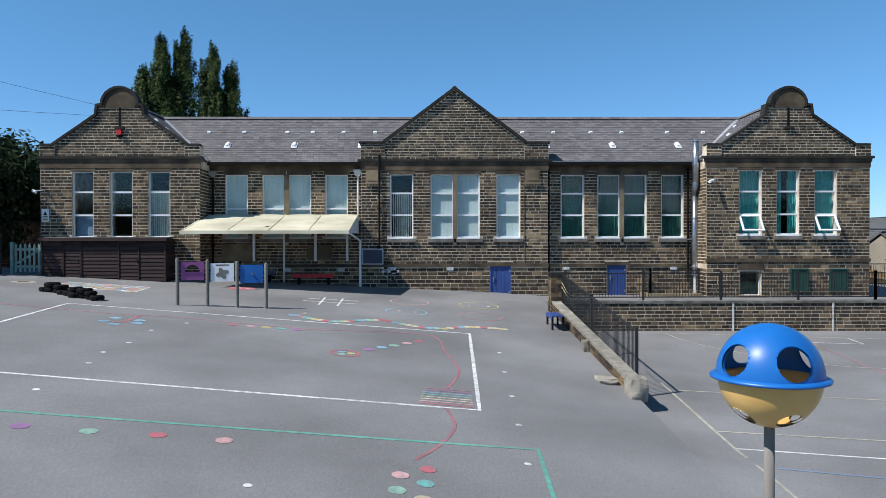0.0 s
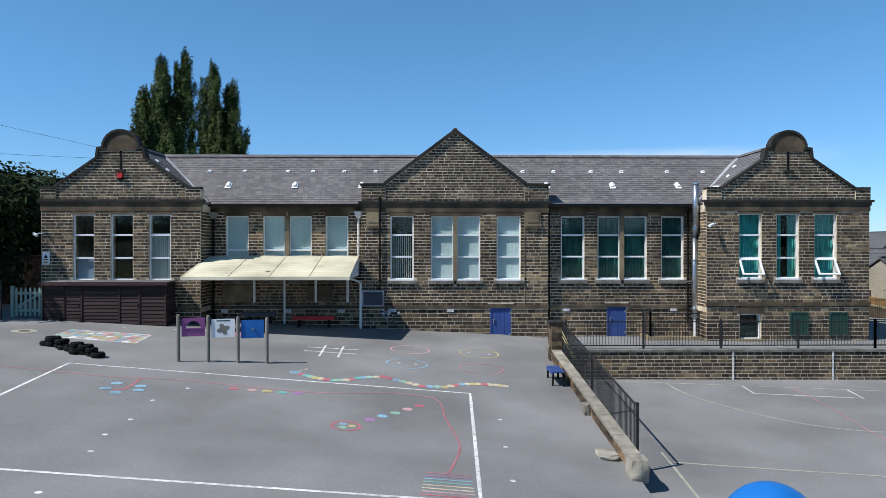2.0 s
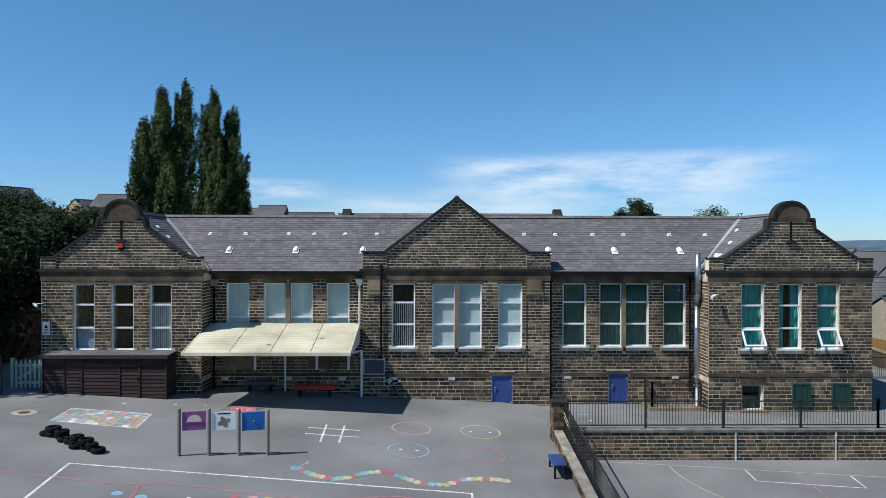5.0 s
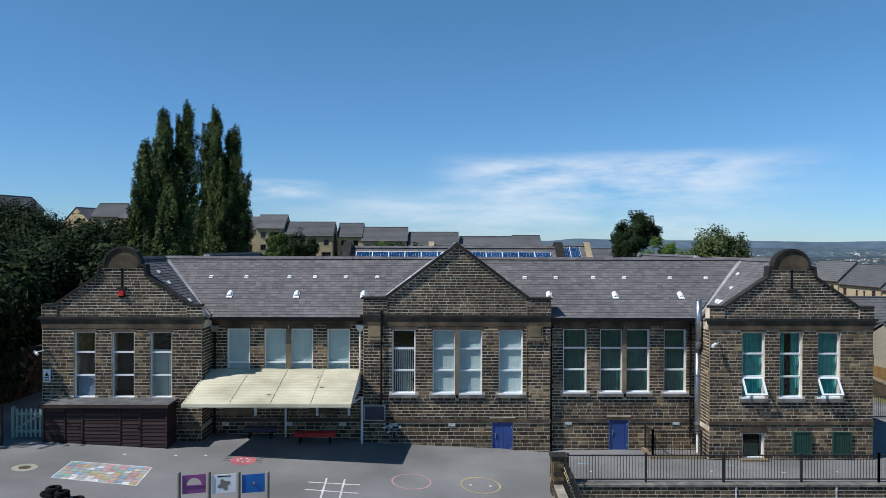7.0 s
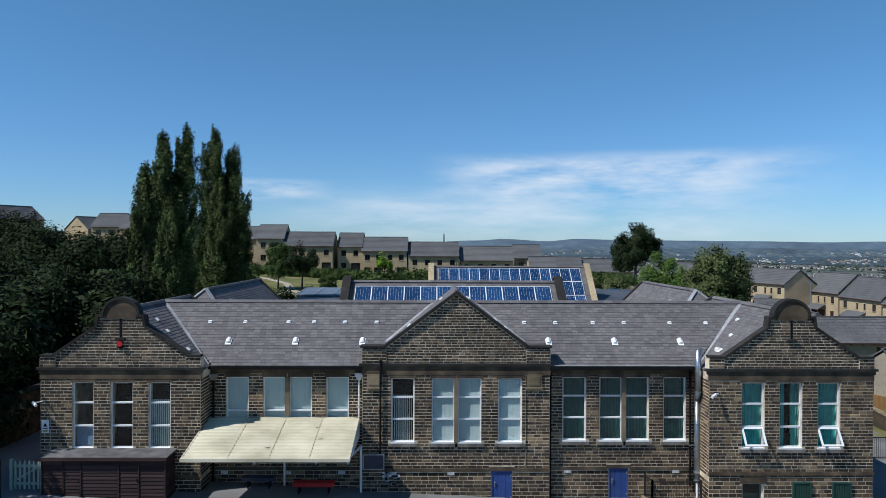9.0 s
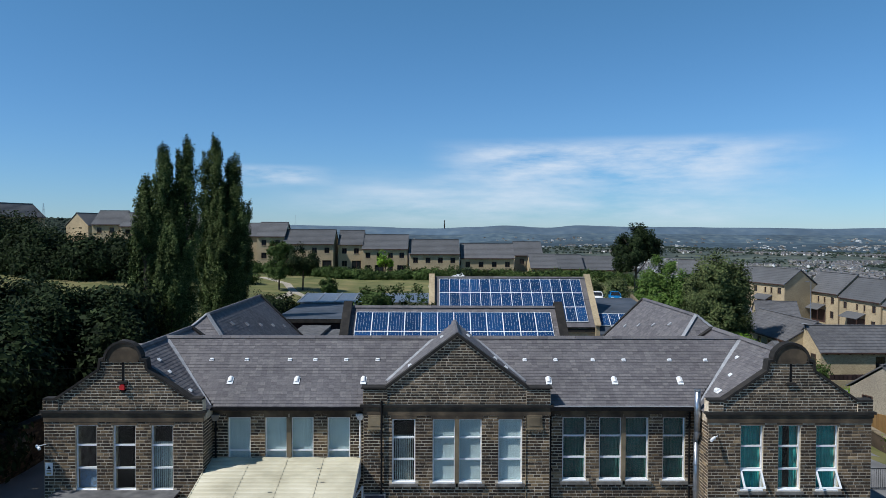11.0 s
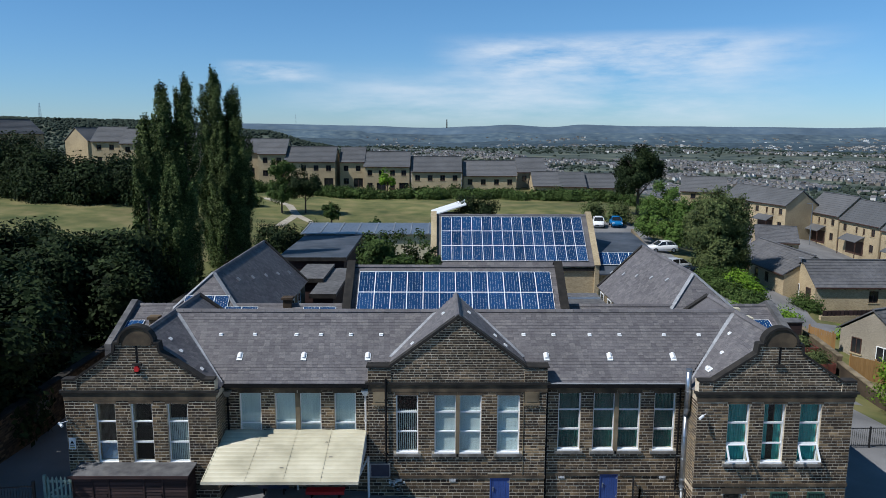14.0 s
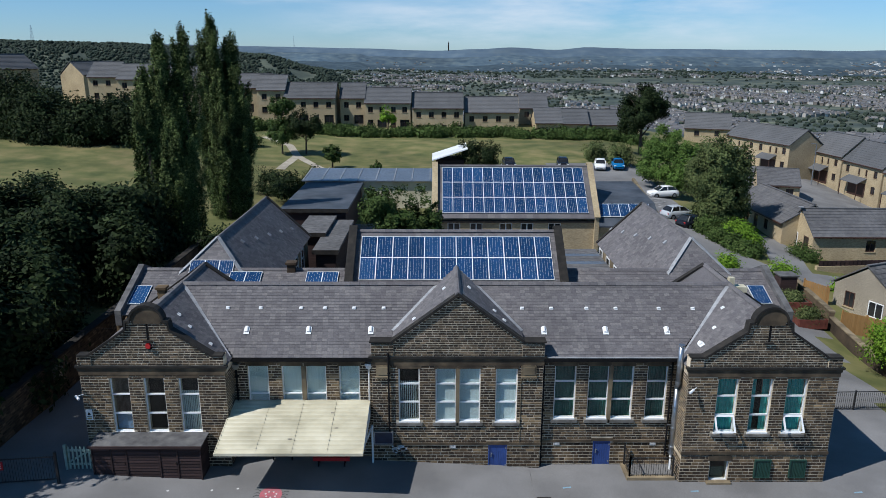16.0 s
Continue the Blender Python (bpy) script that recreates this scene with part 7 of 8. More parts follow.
def row_house(x0, w, y, label, lift=0.0, low=False):
    z = height(x0 + w / 2, y) + lift
    n = max(2, round(w / 2.6))
    wins, doors = [], []
    for k in range(n):
        x = w * (k + 0.5) / n
        if not low:
            wins.append((x - 0.5, x + 0.5, 3.55, 4.7))
        if k % 3 == 2:
            doors.append((x - 0.55, x + 0.55, 0.0, 2.1))
        else:
            ww = 0.95 if k % 2 else 0.55
            wins.append((x - ww, x + ww, 0.9 if k % 2 == 0 else 0.3, 2.1))
    return house(label, pose(x0 + 0.5, y, z - 0.8), w, 8.0, 3.0 if low else 5.5, 5.6 if low else 8.3, wins, doors)


row_house(-37.2, 5.6, 148, "two-storey buff stone house with a grey tiled roof", 1.6)
row_house(-31.6, 10.2, 147, "two-storey buff stone house pair with a grey tiled roof", 0.6)
row_house(-20.6, 5.0, 149, "narrow two-storey buff stone house, set a little higher", 0.9)
row_house(-15.5, 9.3, 148, "two-storey buff stone house pair with brown windows", 0.3)
row_house(-5.8, 10.3, 148, "two-storey buff stone house pair behind the field hedge", -0.7)
row_house(5.0, 11.0, 149, "two-storey buff stone house pair behind the field hedge", -1.6)
row_house(17.0, 6.0, 156, "two-storey buff stone house set back behind others", -1.2)
row_house(19.2, 5.4, 146, "low buff stone house with a pale grey roof", -0.9, low=True)
row_house(24.8, 5.2, 146, "low buff stone house with a pale grey roof", -1.0, low=True)
row_house(30.2, 10.4, 147, "low buff stone house pair with a grey roof", -1.2, low=True)
row_house(-46, 9.0, 158, "buff stone house half hidden by tall poplars", 1.2)
for x, yy, ang, w, dl in ((-89, 146, 66, 11, 1.8), (-80, 166, 62, 11, 1.2), (-98, 160, 64, 11, 1.4), (-72, 172, 60, 10, 0.6)):
    house("buff stone house with its gable to the field", pose(x, yy, height(x, yy) + dl, 0, 0, ang), w, 8, 5.2, 8.0, [(2, 3, 3.3, 4.4), (6, 7, 3.3, 4.4), (2, 3, 0.8, 2.0), (6, 7, 0.8, 2.0)])
for x, yy, w in ((-71.5, 150, 6.0), (-65.2, 149, 6.0), (-59.0, 148, 9.5)):
    house("buff stone terraced house with a stepped grey roof", pose(x, yy, height(x, yy) + 1.2), w, 8, 5.2, 8.0, [(1, 2, 3.4, 4.5), (3.6, 4.6, 3.4, 4.5), (1, 2, 0.8, 2.0), (3.6, 4.6, 0.8, 2.0)])
# terraces on the lower ground to the right
def side_terrace(p0, p1, z, label, units, top=7.6):
    a = math.degrees(math.atan2(p0[1] - p1[1], p0[0] - p1[0]))
    ln = math.hypot(p0[0] - p1[0], p0[1] - p1[1])
    wins, porch = [], []
    for k in range(units):
        b = ln * k / units
        u = ln / units
        wins += [(b + u * 0.1, b + u * 0.1 + 0.9, 3.4, 4.5), (b + u * 0.42, b + u * 0.42 + 0.5, 3.4, 4.4), (b + u * 0.6, b + u * 0.6 + 0.5, 3.4, 4.4), (b + u * 0.8, b + u * 0.8 + 0.9, 3.4, 4.5), (b + u * 0.78, b + u * 0.78 + 1.0, 0.9, 2.1)]
        porch.append((b + u * 0.2, b + u * 0.66, 2.2))
    return house(label, pose(p1[0], p1[1], z, 0, 0, a), ln, 6.6, 5.2, top, wins, porch=porch)


side_terrace((61.0, 124.0), (56.7, 141.0), -0.6, "two-storey buff stone terrace with dark porches", 2)
side_terrace((67.1, 118.2), (66.5, 128.0), -1.8, "two-storey buff stone terrace on the lower lane", 1, 8.3)
side_terrace((67.6, 107.6), (67.2, 117.9), -2.2, "two-storey buff stone terrace on the lower lane", 1, 8.3)
side_terrace((68.1, 97.0), (67.7, 107.3), -2.6, "two-storey buff stone terrace on the lower lane", 1, 8.3)
house("buff stone house with a panel on its roof", pose(52, 152, height(50, 150) - 2.3, 0, 0, -20), 9, 7.5, 4.6, 7.4, [(2, 3, 3.0, 4.1), (6, 7, 3.0, 4.1)])
def gable_window(parent, y0, y1, z0, z1, leaf_mat=DARK_FRAME):
    """A window or glazed door in the gable at x = 0, facing -x."""
    wd = new("window")
    wd.parent = parent
    g = Geo().box(-0.05, 0.0, y0, y0 + 0.07, z0, z1).box(-0.05, 0.0, y1 - 0.07, y1, z0, z1).box(-0.05, 0.0, y0 + 0.07, y1 - 0.07, z1 - 0.07, z1).box(-0.05, 0.0, y0 + 0.07, y1 - 0.07, z0, z0 + 0.07).box(-0.045, 0.0, (y0 + y1) / 2 - 0.03, (y0 + y1) / 2 + 0.03, z0 + 0.07, z1 - 0.07)
    g.make("frame", leaf_mat, wd)
    Geo().box(-0.025, -0.004, y0 + 0.07, y1 - 0.07, z0 + 0.07, z1 - 0.07).make("pane", DARK_PANE, wd)
    Geo().box(-0.09, -0.004, y0 - 0.1, y1 + 0.1, z0 - 0.12, z0 - 0.004).make("sill", BUFF, wd)


RUBBLE = material("pale rubble stone", [(0.19, 0.165, 0.125), (0.29, 0.255, 0.20), (0.40, 0.36, 0.29)], scale=9, stretch=(1, 1, 2.2), rough=0.92, bump=0.4, bump_scale=20, grime=0.2)
SLATE_DULL = material("dull grey lane-side tiles", [(0.085, 0.085, 0.092), (0.105, 0.105, 0.112), (0.13, 0.128, 0.13)], scale=2.2, rough=0.85, bump=0.2, bump_scale=14, grime=0.22, grime_scale=0.4)
bung = house("buff stone bungalow with a broad grey roof and a gabled porch", pose(39.3, 72.4, -1.05, 0, 0, -1), 19, 6.0, 2.45, 4.6, [(5.6, 6.6, 0.7, 1.95), (12.5, 13.6, 0.8, 2.0)], doors=((8.1, 9.1, 0.0, 2.05),), roof_mat=SLATE_DULL)
gable_window(bung, 0.9, 1.9, 0.8, 2.0)
gable_window(bung, 3.3, 4.3, 0.1, 2.0, WHITE)
pc = new("porch")
pc.parent = bung
for s_ in (-1, 1):
    Geo().prism([(8.6, -1.5, 3.0), (8.6 + s_ * 1.1, -1.5, 2.2), (8.6 + s_ * 1.1, -1.5, 2.3), (8.6, -1.5, 3.1)][::s_], (0, 2.0, 0)).make("porch_roof", SLATE_DULL, pc)
    Geo().box(8.6 + s_ * 0.95 - 0.06, 8.6 + s_ * 0.95 + 0.06, -1.42, -1.3, -0.3, 2.25).make("porch_post", DARK_FRAME, pc)
house("low buff stone wing with a grey roof and dark windows", pose(37.7, 89.2, -0.55, 0, 0, -90), 13.2, 6.3, 2.5, 4.4, [(1.0, 2.2, 0.8, 2.0), (3.6, 4.6, 0.8, 2.0), (8.6, 9.6, 0.8, 2.0)], doors=((6.0, 7.0, 0.0, 2.05),), roof_mat=SLATE_DULL)
house("low grey-roofed garage block on the lower court", pose(46.8, 103.2, -0.95, 0, 0, -20), 5.6, 9.5, 2.4, 4.1, [(3.8, 4.8, 0.9, 1.9)], doors=((0.8, 2.8, 0.0, 2.1),), roof_mat=SLATE_DULL)
cott = house("pale stone cottage with a dark slate-grey roof", pose(36.2, 53.2, height(35, 55) - 0.15, 0, 0, 22), 13, 5.6, 2.75, 4.7, [(2, 3, 0.8, 1.9), (6, 7, 0.8, 1.9)], name="cottage", roof_mat=FELT, mat=RUBBLE)
gable_window(cott, 3.6, 4.5, 0.9, 2.2)
gable_window(cott, 1.0, 2.3, 0.7, 2.0, WHITE)
dish = thing("satellite_dish", "small grey satellite dish on the bungalow gable", "satellite dish")
Geo().lathe([(0.0, -0.06), (0.16, -0.04), (0.30, 0.03), (0.28, 0.03), (0.15, -0.02), (0.0, -0.04)], (39.05, 75.2, 3.85), 16).make("bowl", LEAD, dish, smooth=True)
Geo().bar((39.05, 75.2, 3.25), (39.05, 75.2, 3.82), 0.03, 6).make("mast", GREY_METAL, dish)
# pale path over the field, garden wall by the lane


def path_strip(pts, w, mat, label, name="path"):
    vs = []
    pts = [Vector(p) for p in pts]
    out = []
    for p, q in zip(pts, pts[1:]):
        out += [p.lerp(q, i / 8) for i in range(8)]
    pts = out + [pts[-1]]
    for i, p in enumerate(pts):
        d = (pts[min(i + 1, len(pts) - 1)] - pts[max(i - 1, 0)]).normalized()
        for s in (-1, 1):
            q = p + Vector((-d.y, d.x)) * w / 2 * s
            vs.append((q.x, q.y, height(q.x, q.y) + 0.05))
    return tagged(Geo().add(vs, [(2 * i, 2 * i + 2, 2 * i + 3, 2 * i + 1) for i in range(len(pts) - 1)]).make(name, mat), label, "path", kind="structure")


path_strip([(-22.5, 101.5), (-22.3, 113), (-25, 121), (-31, 128)], 1.3, PATHWAY, "pale gravel path across the dry field")
path_strip([(-22.3, 113), (-16.2, 102)], 1.3, PATHWAY, "pale gravel path across the dry field")
path_strip([(25.5, 82), (26.4, 75), (27.8, 69), (30.6, 65), (34.2, 63.9), (38.5, 64.4), (46, 65.8), (62, 68)], 4.6, ASPHALT, "grey asphalt lane curving past the cottages", "lane")
path_strip([(34.4, 65.4), (35.2, 69), (36.6, 73.5), (35.6, 79)], 3.6, ASPHALT, "grey asphalt drive up to the bungalow", "drive")
path_strip([(28.6, 57.0), (29.4, 60.0), (29.6, 63.0)], 2.4, PATHWAY, "pale paved yard path beside the wall", "drive")
for k in range(6):
    path_strip([(26.4, 79.0 + k * 1.7), (28.4, 80.7 + k * 1.7)], 0.14, P_PALE, "worn white hatching in the car park", "bay_line")
    path_strip([(28.4, 79.0 + k * 1.7), (26.4, 80.7 + k * 1.7)], 0.14, P_PALE, "worn white hatching in the car park", "bay_line")
gw = thing("garden_wall", "low buff garden wall with a lattice fence above the lane", "wall")
Geo().beam((37.6, 68.1, -2.4), (60, 71.0, -2.9), 0.35, 1.75).make("stonework", BUFF, gw)
for k in range(44):
    xx = 37.9 + k * 0.46
    yy = 68.1 + (xx - 37.6) * 0.1295
    Geo().box(xx, xx + 0.4, yy - 0.03, yy + 0.03, -0.66 - (xx - 37.6) * 0.022, -0.12 - (xx - 37.6) * 0.022).make("lattice_panel", DARK_WOOD, gw)


# ---- cars ----
def car(x, y, ang, mat, label):
    t = thing("car", label, "car", at=pose(x, y, height(x, y) + 0.02, 0, 0, ang))
    side = [(-1.93, 0.42, 0.60), (-1.90, 0.66, 0.70), (-1.70, 0.80, 0.78), (-1.0, 0.93, 0.84), (0.0, 0.96, 0.86), (1.2, 0.98, 0.85), (1.72, 0.96, 0.80), (1.90, 0.80, 0.72), (1.94, 0.45, 0.64)]
    g = Geo()
    for a, top, hw in side:
        g.v += [(a, -hw * 0.94, 0.22), (a, -hw, 0.48), (a, -hw * 0.97, top - 0.10), (a, -hw * 0.80, top), (a, hw * 0.80, top), (a, hw * 0.97, top - 0.10), (a, hw, 0.48), (a, hw * 0.94, 0.22)]
    for k in range(len(side) - 1):
        g.f += [(8 * k + i, 8 * k + (i + 1) % 8, 8 * k + 8 + (i + 1) % 8, 8 * k + 8 + i) for i in range(8)]
    g.f += [tuple(range(8))[::-1], tuple(range(8 * len(side) - 8, 8 * len(side)))]
    g.make("body", mat, t, smooth=True)
    cab = [(-1.02, 0.90, 0.74, 0.74), (-0.66, 1.18, 0.73, 0.66), (-0.25, 1.40, 0.72, 0.60), (0.45, 1.46, 0.72, 0.58), (1.15, 1.42, 0.72, 0.58), (1.52, 1.18, 0.72, 0.64), (1.70, 0.93, 0.70, 0.70)]
    g = Geo()
    for a, top, w0, w1 in cab:
        g.v += [(a, -w0, 0.88), (a, -w1, top), (a, w1, top), (a, w0, 0.88)]
    for k in range(len(cab) - 1):
        g.f += [(4 * k + i, 4 * k + i + 1, 4 * k + 5 + i, 4 * k + 4 + i) for i in range(3)]
    g.make("glasshouse", DARK_PANE, t)
    g = Geo()
    for a, top, w1 in ((-0.30, 1.39, 0.60), (-0.1, 1.445, 0.60), (0.45, 1.475, 0.59), (1.0, 1.455, 0.59), (1.22, 1.40, 0.60)):
        g.v += [(a, -w1 - 0.015, top - 0.05), (a, -w1 * 0.8, top + 0.012), (a, w1 * 0.8, top + 0.012), (a, w1 + 0.015, top - 0.05)]
    for k in range(4):
        g.f += [(4 * k + i, 4 * k + i + 1, 4 * k + 5 + i, 4 * k + 4 + i) for i in range(3)]
    g.make("roof", mat, t, smooth=True)
    for xa, xb in ((0.28, 0.30), (1.18, 1.5), (-0.30, -0.98)):
        for s in (-1, 1):
            Geo().beam((xa, s * 0.615, 1.40), (xb, s * 0.745, 0.90), 0.09, 0.03).make("door_pillar", mat, t)
    for xx in (-1.2, 1.2):
        for s in (-1, 1):
            wh = new("wheel")
            wh.parent = t
            Geo().bar((xx, s * 0.68, 0.31), (xx, s * 0.85, 0.31), 0.31, 18).make("tyre", RUBBER, wh)
            Geo().bar((xx, s * 0.85, 0.31), (xx, s * 0.865, 0.31), 0.19, 14).make("rim", GREY_METAL, wh)
    for s in (-1, 1):
        Geo().box(-1.88, -1.80, s * 0.6 - 0.16, s * 0.6 + 0.16, 0.6, 0.74).make("headlight", WHITE, t)
        Geo().box(1.84, 1.9, s * 0.62 - 0.12, s * 0.62 + 0.12, 0.62, 0.84).make("tail_light", RED, t)
    return t


C_WHITE = material("white car paint", [(0.75, 0.75, 0.75), (0.8, 0.8, 0.8)], rough=0.2, bump=0, grime=0)
C_BLUE = material("blue car paint", [(0.01, 0.13, 0.33), (0.015, 0.16, 0.38)], rough=0.2, bump=0, grime=0)
C_SILVER = material("silver car paint", [(0.42, 0.45, 0.49), (0.50, 0.53, 0.57)], rough=0.3, metal=0.15, bump=0, grime=0)
C_BLACK = material("black car paint", [(0.01, 0.011, 0.014), (0.015, 0.016, 0.02)], rough=0.2, bump=0, grime=0)
car(28.9, 90.5, 8, C_WHITE, "small white hatchback parked by the hedge")
car(23.9, 105.0, 80, C_WHITE, "white hatchback parked nose to the field")
car(26.6, 105.4, 84, C_BLUE, "bright blue hatchback parked nose to the field")
car(27.6, 80.5, 200, C_SILVER, "silver estate car parked beside the lane")
car(28.2, 77.0, 205, C_BLACK, "black hatchback parked beside the lane")
car(18.6, 106.5, 85, C_BLACK, "dark car parked at the field's edge")
car(10.5, 106.0, 95, C_BLACK, "dark car parked at the field's edge")
lamp = thing("street_lamp", "slim grey street lamp on the lane", "street lamp")
zl = height(63.5, 120) - 0.1
Geo().bar((63.5, 120, zl), (63.5, 120, zl + 7), 0.09, 8, 0.06).make("post", GREY_METAL, lamp)
Geo().beam((63.5, 120, zl + 7), (62.6, 120, zl + 7.1), 0.18, 0.1).make("lamp_head", GREY_METAL, lamp)


# ---- trees and hedges ----
def leaf_mesh(name, centres, sigma, n, size, mat, parent, seed, hubs):
    """n small leaf sprays scattered round the clump centres, turned outwards from their hubs."""
    r = np.random.RandomState(seed)
    c = np.asarray(centres)
    pick = r.randint(0, len(c), n)
    sg = np.asarray(sigma)
    sg = sg[pick] if sg.ndim == 2 else sg
    pos = c[pick] + np.clip(r.normal(size=(n, 3)), -1.7, 1.7) * sg
    out = pos - np.asarray(hubs)[pick]
    out /= np.linalg.norm(out, axis=1)[:, None] + 1e-6
    out = out + r.normal(size=(n, 3)) * 0.42
    out /= np.linalg.norm(out, axis=1)[:, None]
    a = np.cross(out, r.normal(size=(n, 3)))
    a /= np.linalg.norm(a, axis=1)[:, None]
    b = np.cross(out, a)
    s = size * (0.6 + 0.8 * r.rand(n))[:, None]
    p = np.stack([pos - a * s, pos + b * s * 0.55, pos + a * s, pos - b * s * 0.55], axis=1).reshape(-1, 3)
    me = bpy.data.meshes.new(name)
    me.vertices.add(4 * n)
    me.vertices.foreach_set("co", p.astype(np.float32).ravel())
    me.loops.add(4 * n)
    me.loops.foreach_set("vertex_index", np.arange(4 * n, dtype=np.int32))
    me.polygons.add(n)
    me.polygons.foreach_set("loop_start", np.arange(0, 4 * n, 4, dtype=np.int32))
    me.polygons.foreach_set("loop_total", np.full(n, 4, dtype=np.int32))
    me.materials.append(mat)
    me.update(calc_edges=True)
    me.validate()
    ob = new(name, me)
    ob.parent = parent
    return ob


def shell_points(cx, cy, cz, rx, ry, rz, n, r, flat=0.0):
    d = r.normal(size=(n, 3))
    d /= np.linalg.norm(d, axis=1)[:, None]
    d[:, 2] = np.where(d[:, 2] < -0.5, d[:, 2] * 0.5, d[:, 2])
    rad = (0.55 + 0.5 * r.rand(n) ** 0.6)[:, None]
    return d * rad * np.array([rx, ry, rz]) + np.array([cx, cy, cz])


def tree(x, y, h, spread_r, mat, label, seed, n=5200, leaf=0.17, crown=0.72, clumps=70, trunk_r=0.16, z=None):
    """A tapered trunk with limbs and an uneven crown of clumps."""
    z = height(x, y) if z is None else z
    t = thing("tree", label, "tree", at=pose(x, y, z))
    r = np.random.RandomState(seed)
    ch = h * crown
    g = Geo().bar((0, 0, -0.3), (0.1, 0.05, h * 0.55), trunk_r, 9, trunk_r * 0.5)
    for k in range(7):
        a = k * 2.4 + r.rand()
        z0 = h * (0.25 + 0.05 * k)
        g.bar((0.05, 0.03, z0), (spread_r * 0.6 * math.cos(a), spread_r * 0.6 * math.sin(a), z0 + h * 0.25), trunk_r * 0.45, 6, 0.03)
    g.make("trunk", BARK, t)
    lobes = [(0, 0, h - ch / 2, spread_r * 0.8, spread_r * 0.8, ch / 2)]
    for k in range(6):
        a = k * 1.05 + r.rand() * 0.6
        q = spread_r * (0.45 + 0.15 * r.rand())
        lobes.append((q * math.cos(a), q * math.sin(a), h - ch * (0.32 + 0.45 * r.rand()), spread_r * 0.5, spread_r * 0.5, ch * 0.24))
    pts = np.concatenate([shell_points(*l, clumps // len(lobes) + 4, r) for l in lobes])
    hubs = np.repeat([(l[0] * 0.7, l[1] * 0.7, l[2] - l[5] * 0.3) for l in lobes], clumps // len(lobes) + 4, axis=0)
    leaf_mesh("crown", pts, spread_r * 0.10, int(n * 1.6), leaf * 0.75, mat, t, seed, hubs)
    return t


def poplar(x, y, h, w, seed):
    """A tall trunk with many upswept plumes, widest a little above the middle."""
    z = height(x, y)
    t = thing("poplar_tree", "tall slim dark green poplar with upswept plume-like branches", "tree", at=pose(x, y, z), group="stand of poplars")
    r = np.random.RandomState(seed)
    g = Geo().bar((0, 0, -0.4), (0, 0, h * 0.9), 0.35, 9, 0.06)
    pts, sig, hubs = [], [], []
    n_p = 84
    for k in range(n_p):
        f = 0.07 + 0.88 * (k + r.rand()) / n_p
        rad = w * (0.66 + 0.42 * smooth01(f / 0.5)) * (1 - max(0, (f - 0.5) / 0.52) ** 1.9) * (0.55 + 0.62 * r.rand())
        a = r.rand() * 6.283
        ln = (1.9 + 1.9 * r.rand()) * (1 - 0.4 * f)
        foot = Vector((0.35 * rad * math.cos(a), 0.35 * rad * math.sin(a), f * h - ln))
        tip = Vector((rad * math.cos(a), rad * math.sin(a), f * h + 0.25 * ln))
        if k % 4 == 0:
            g.bar((0, 0, max(0.5, foot.z - 0.8)), tip, 0.06, 5, 0.015)
        for q in range(8):
            u = 0.20 + 0.125 * q
            p = foot.lerp(tip, u)
            p += Vector((0.12 * (u * u - u) * rad * math.cos(a), 0.12 * (u * u - u) * rad * math.sin(a), 0))
            pts.append(tuple(p))
            s_w = 0.34 * (1.1 - 0.80 * u) + 0.04
            sig.append((s_w, s_w, 0.24))
            hubs.append((0.55 * p.x, 0.55 * p.y, p.z - 0.45))
    for k in range(7):
        pts.append((0.05 * r.randn(), 0.05 * r.randn(), h * (0.90 + 0.014 * k)))
        sig.append((0.24 - 0.028 * k, 0.24 - 0.028 * k, 0.3))
        hubs.append((0, 0, h * 0.85))
    g.make("trunk", BARK, t)
    leaf_mesh("crown", pts, np.array(sig), 46000, 0.098, LEAF_POPLAR, t, seed, hubs)
    return t


for k, (x, y, zt, w) in enumerate(((-26.3, 65.6, 17.9, 1.45), (-24.75, 66.0, 20.9, 1.65), (-23.0, 66.5, 21.6, 1.75), (-23.5, 76.7, 23.2, 2.1), (-21.5, 77.0, 21.3, 2.0), (-25.5, 67.2, 15.0, 1.5), (-23.8, 65.6, 16.0, 1.5), (-22.6, 76.0, 17.5, 2.0), (-21.2, 76.6, 16.5, 1.7), (-24.0, 77.5, 16.5, 1.6))):
    poplar(x, y, zt + 0.5 - height(x, y), w * 0.84, 100 + k)


def shrubbery(name, label, spots, n, leaf, mat, seed, kind="", clump=0.35, category="shrub", per=26):
    """Several rounded masses of foliage grown together."""
    t = thing(name, label, category, kind=kind)
    r = np.random.RandomState(seed)
    pts = np.concatenate([shell_points(x, y, z, rx, ry, rz, per, r) for x, y, z, rx, ry, rz in spots])
    hubs = np.repeat([(x, y, z - rz * 0.4) for x, y, z, rx, ry, rz in spots], per, axis=0)
    leaf_mesh("foliage", pts, clump, int(n * 1.7), leaf * 0.72, mat, t, seed, hubs)
    if kind != "stuff":
        inner = np.concatenate([shell_points(x, y, z, rx * 0.72, ry * 0.72, rz * 0.72, per, r) for x, y, z, rx, ry, rz in spots])
        leaf_mesh("inner_foliage", inner, clump, n // 2, leaf * 1.3, mat, t, seed + 1, hubs)
    g = Geo()
    for x, y, z, rx, ry, rz in spots[::3]:
        g.bar((x, y, height(x, y) - 0.2), (x, y, z), 0.12, 6, 0.05)
    g.make("stem", BARK, t)
    return t


br = random.Random(77)
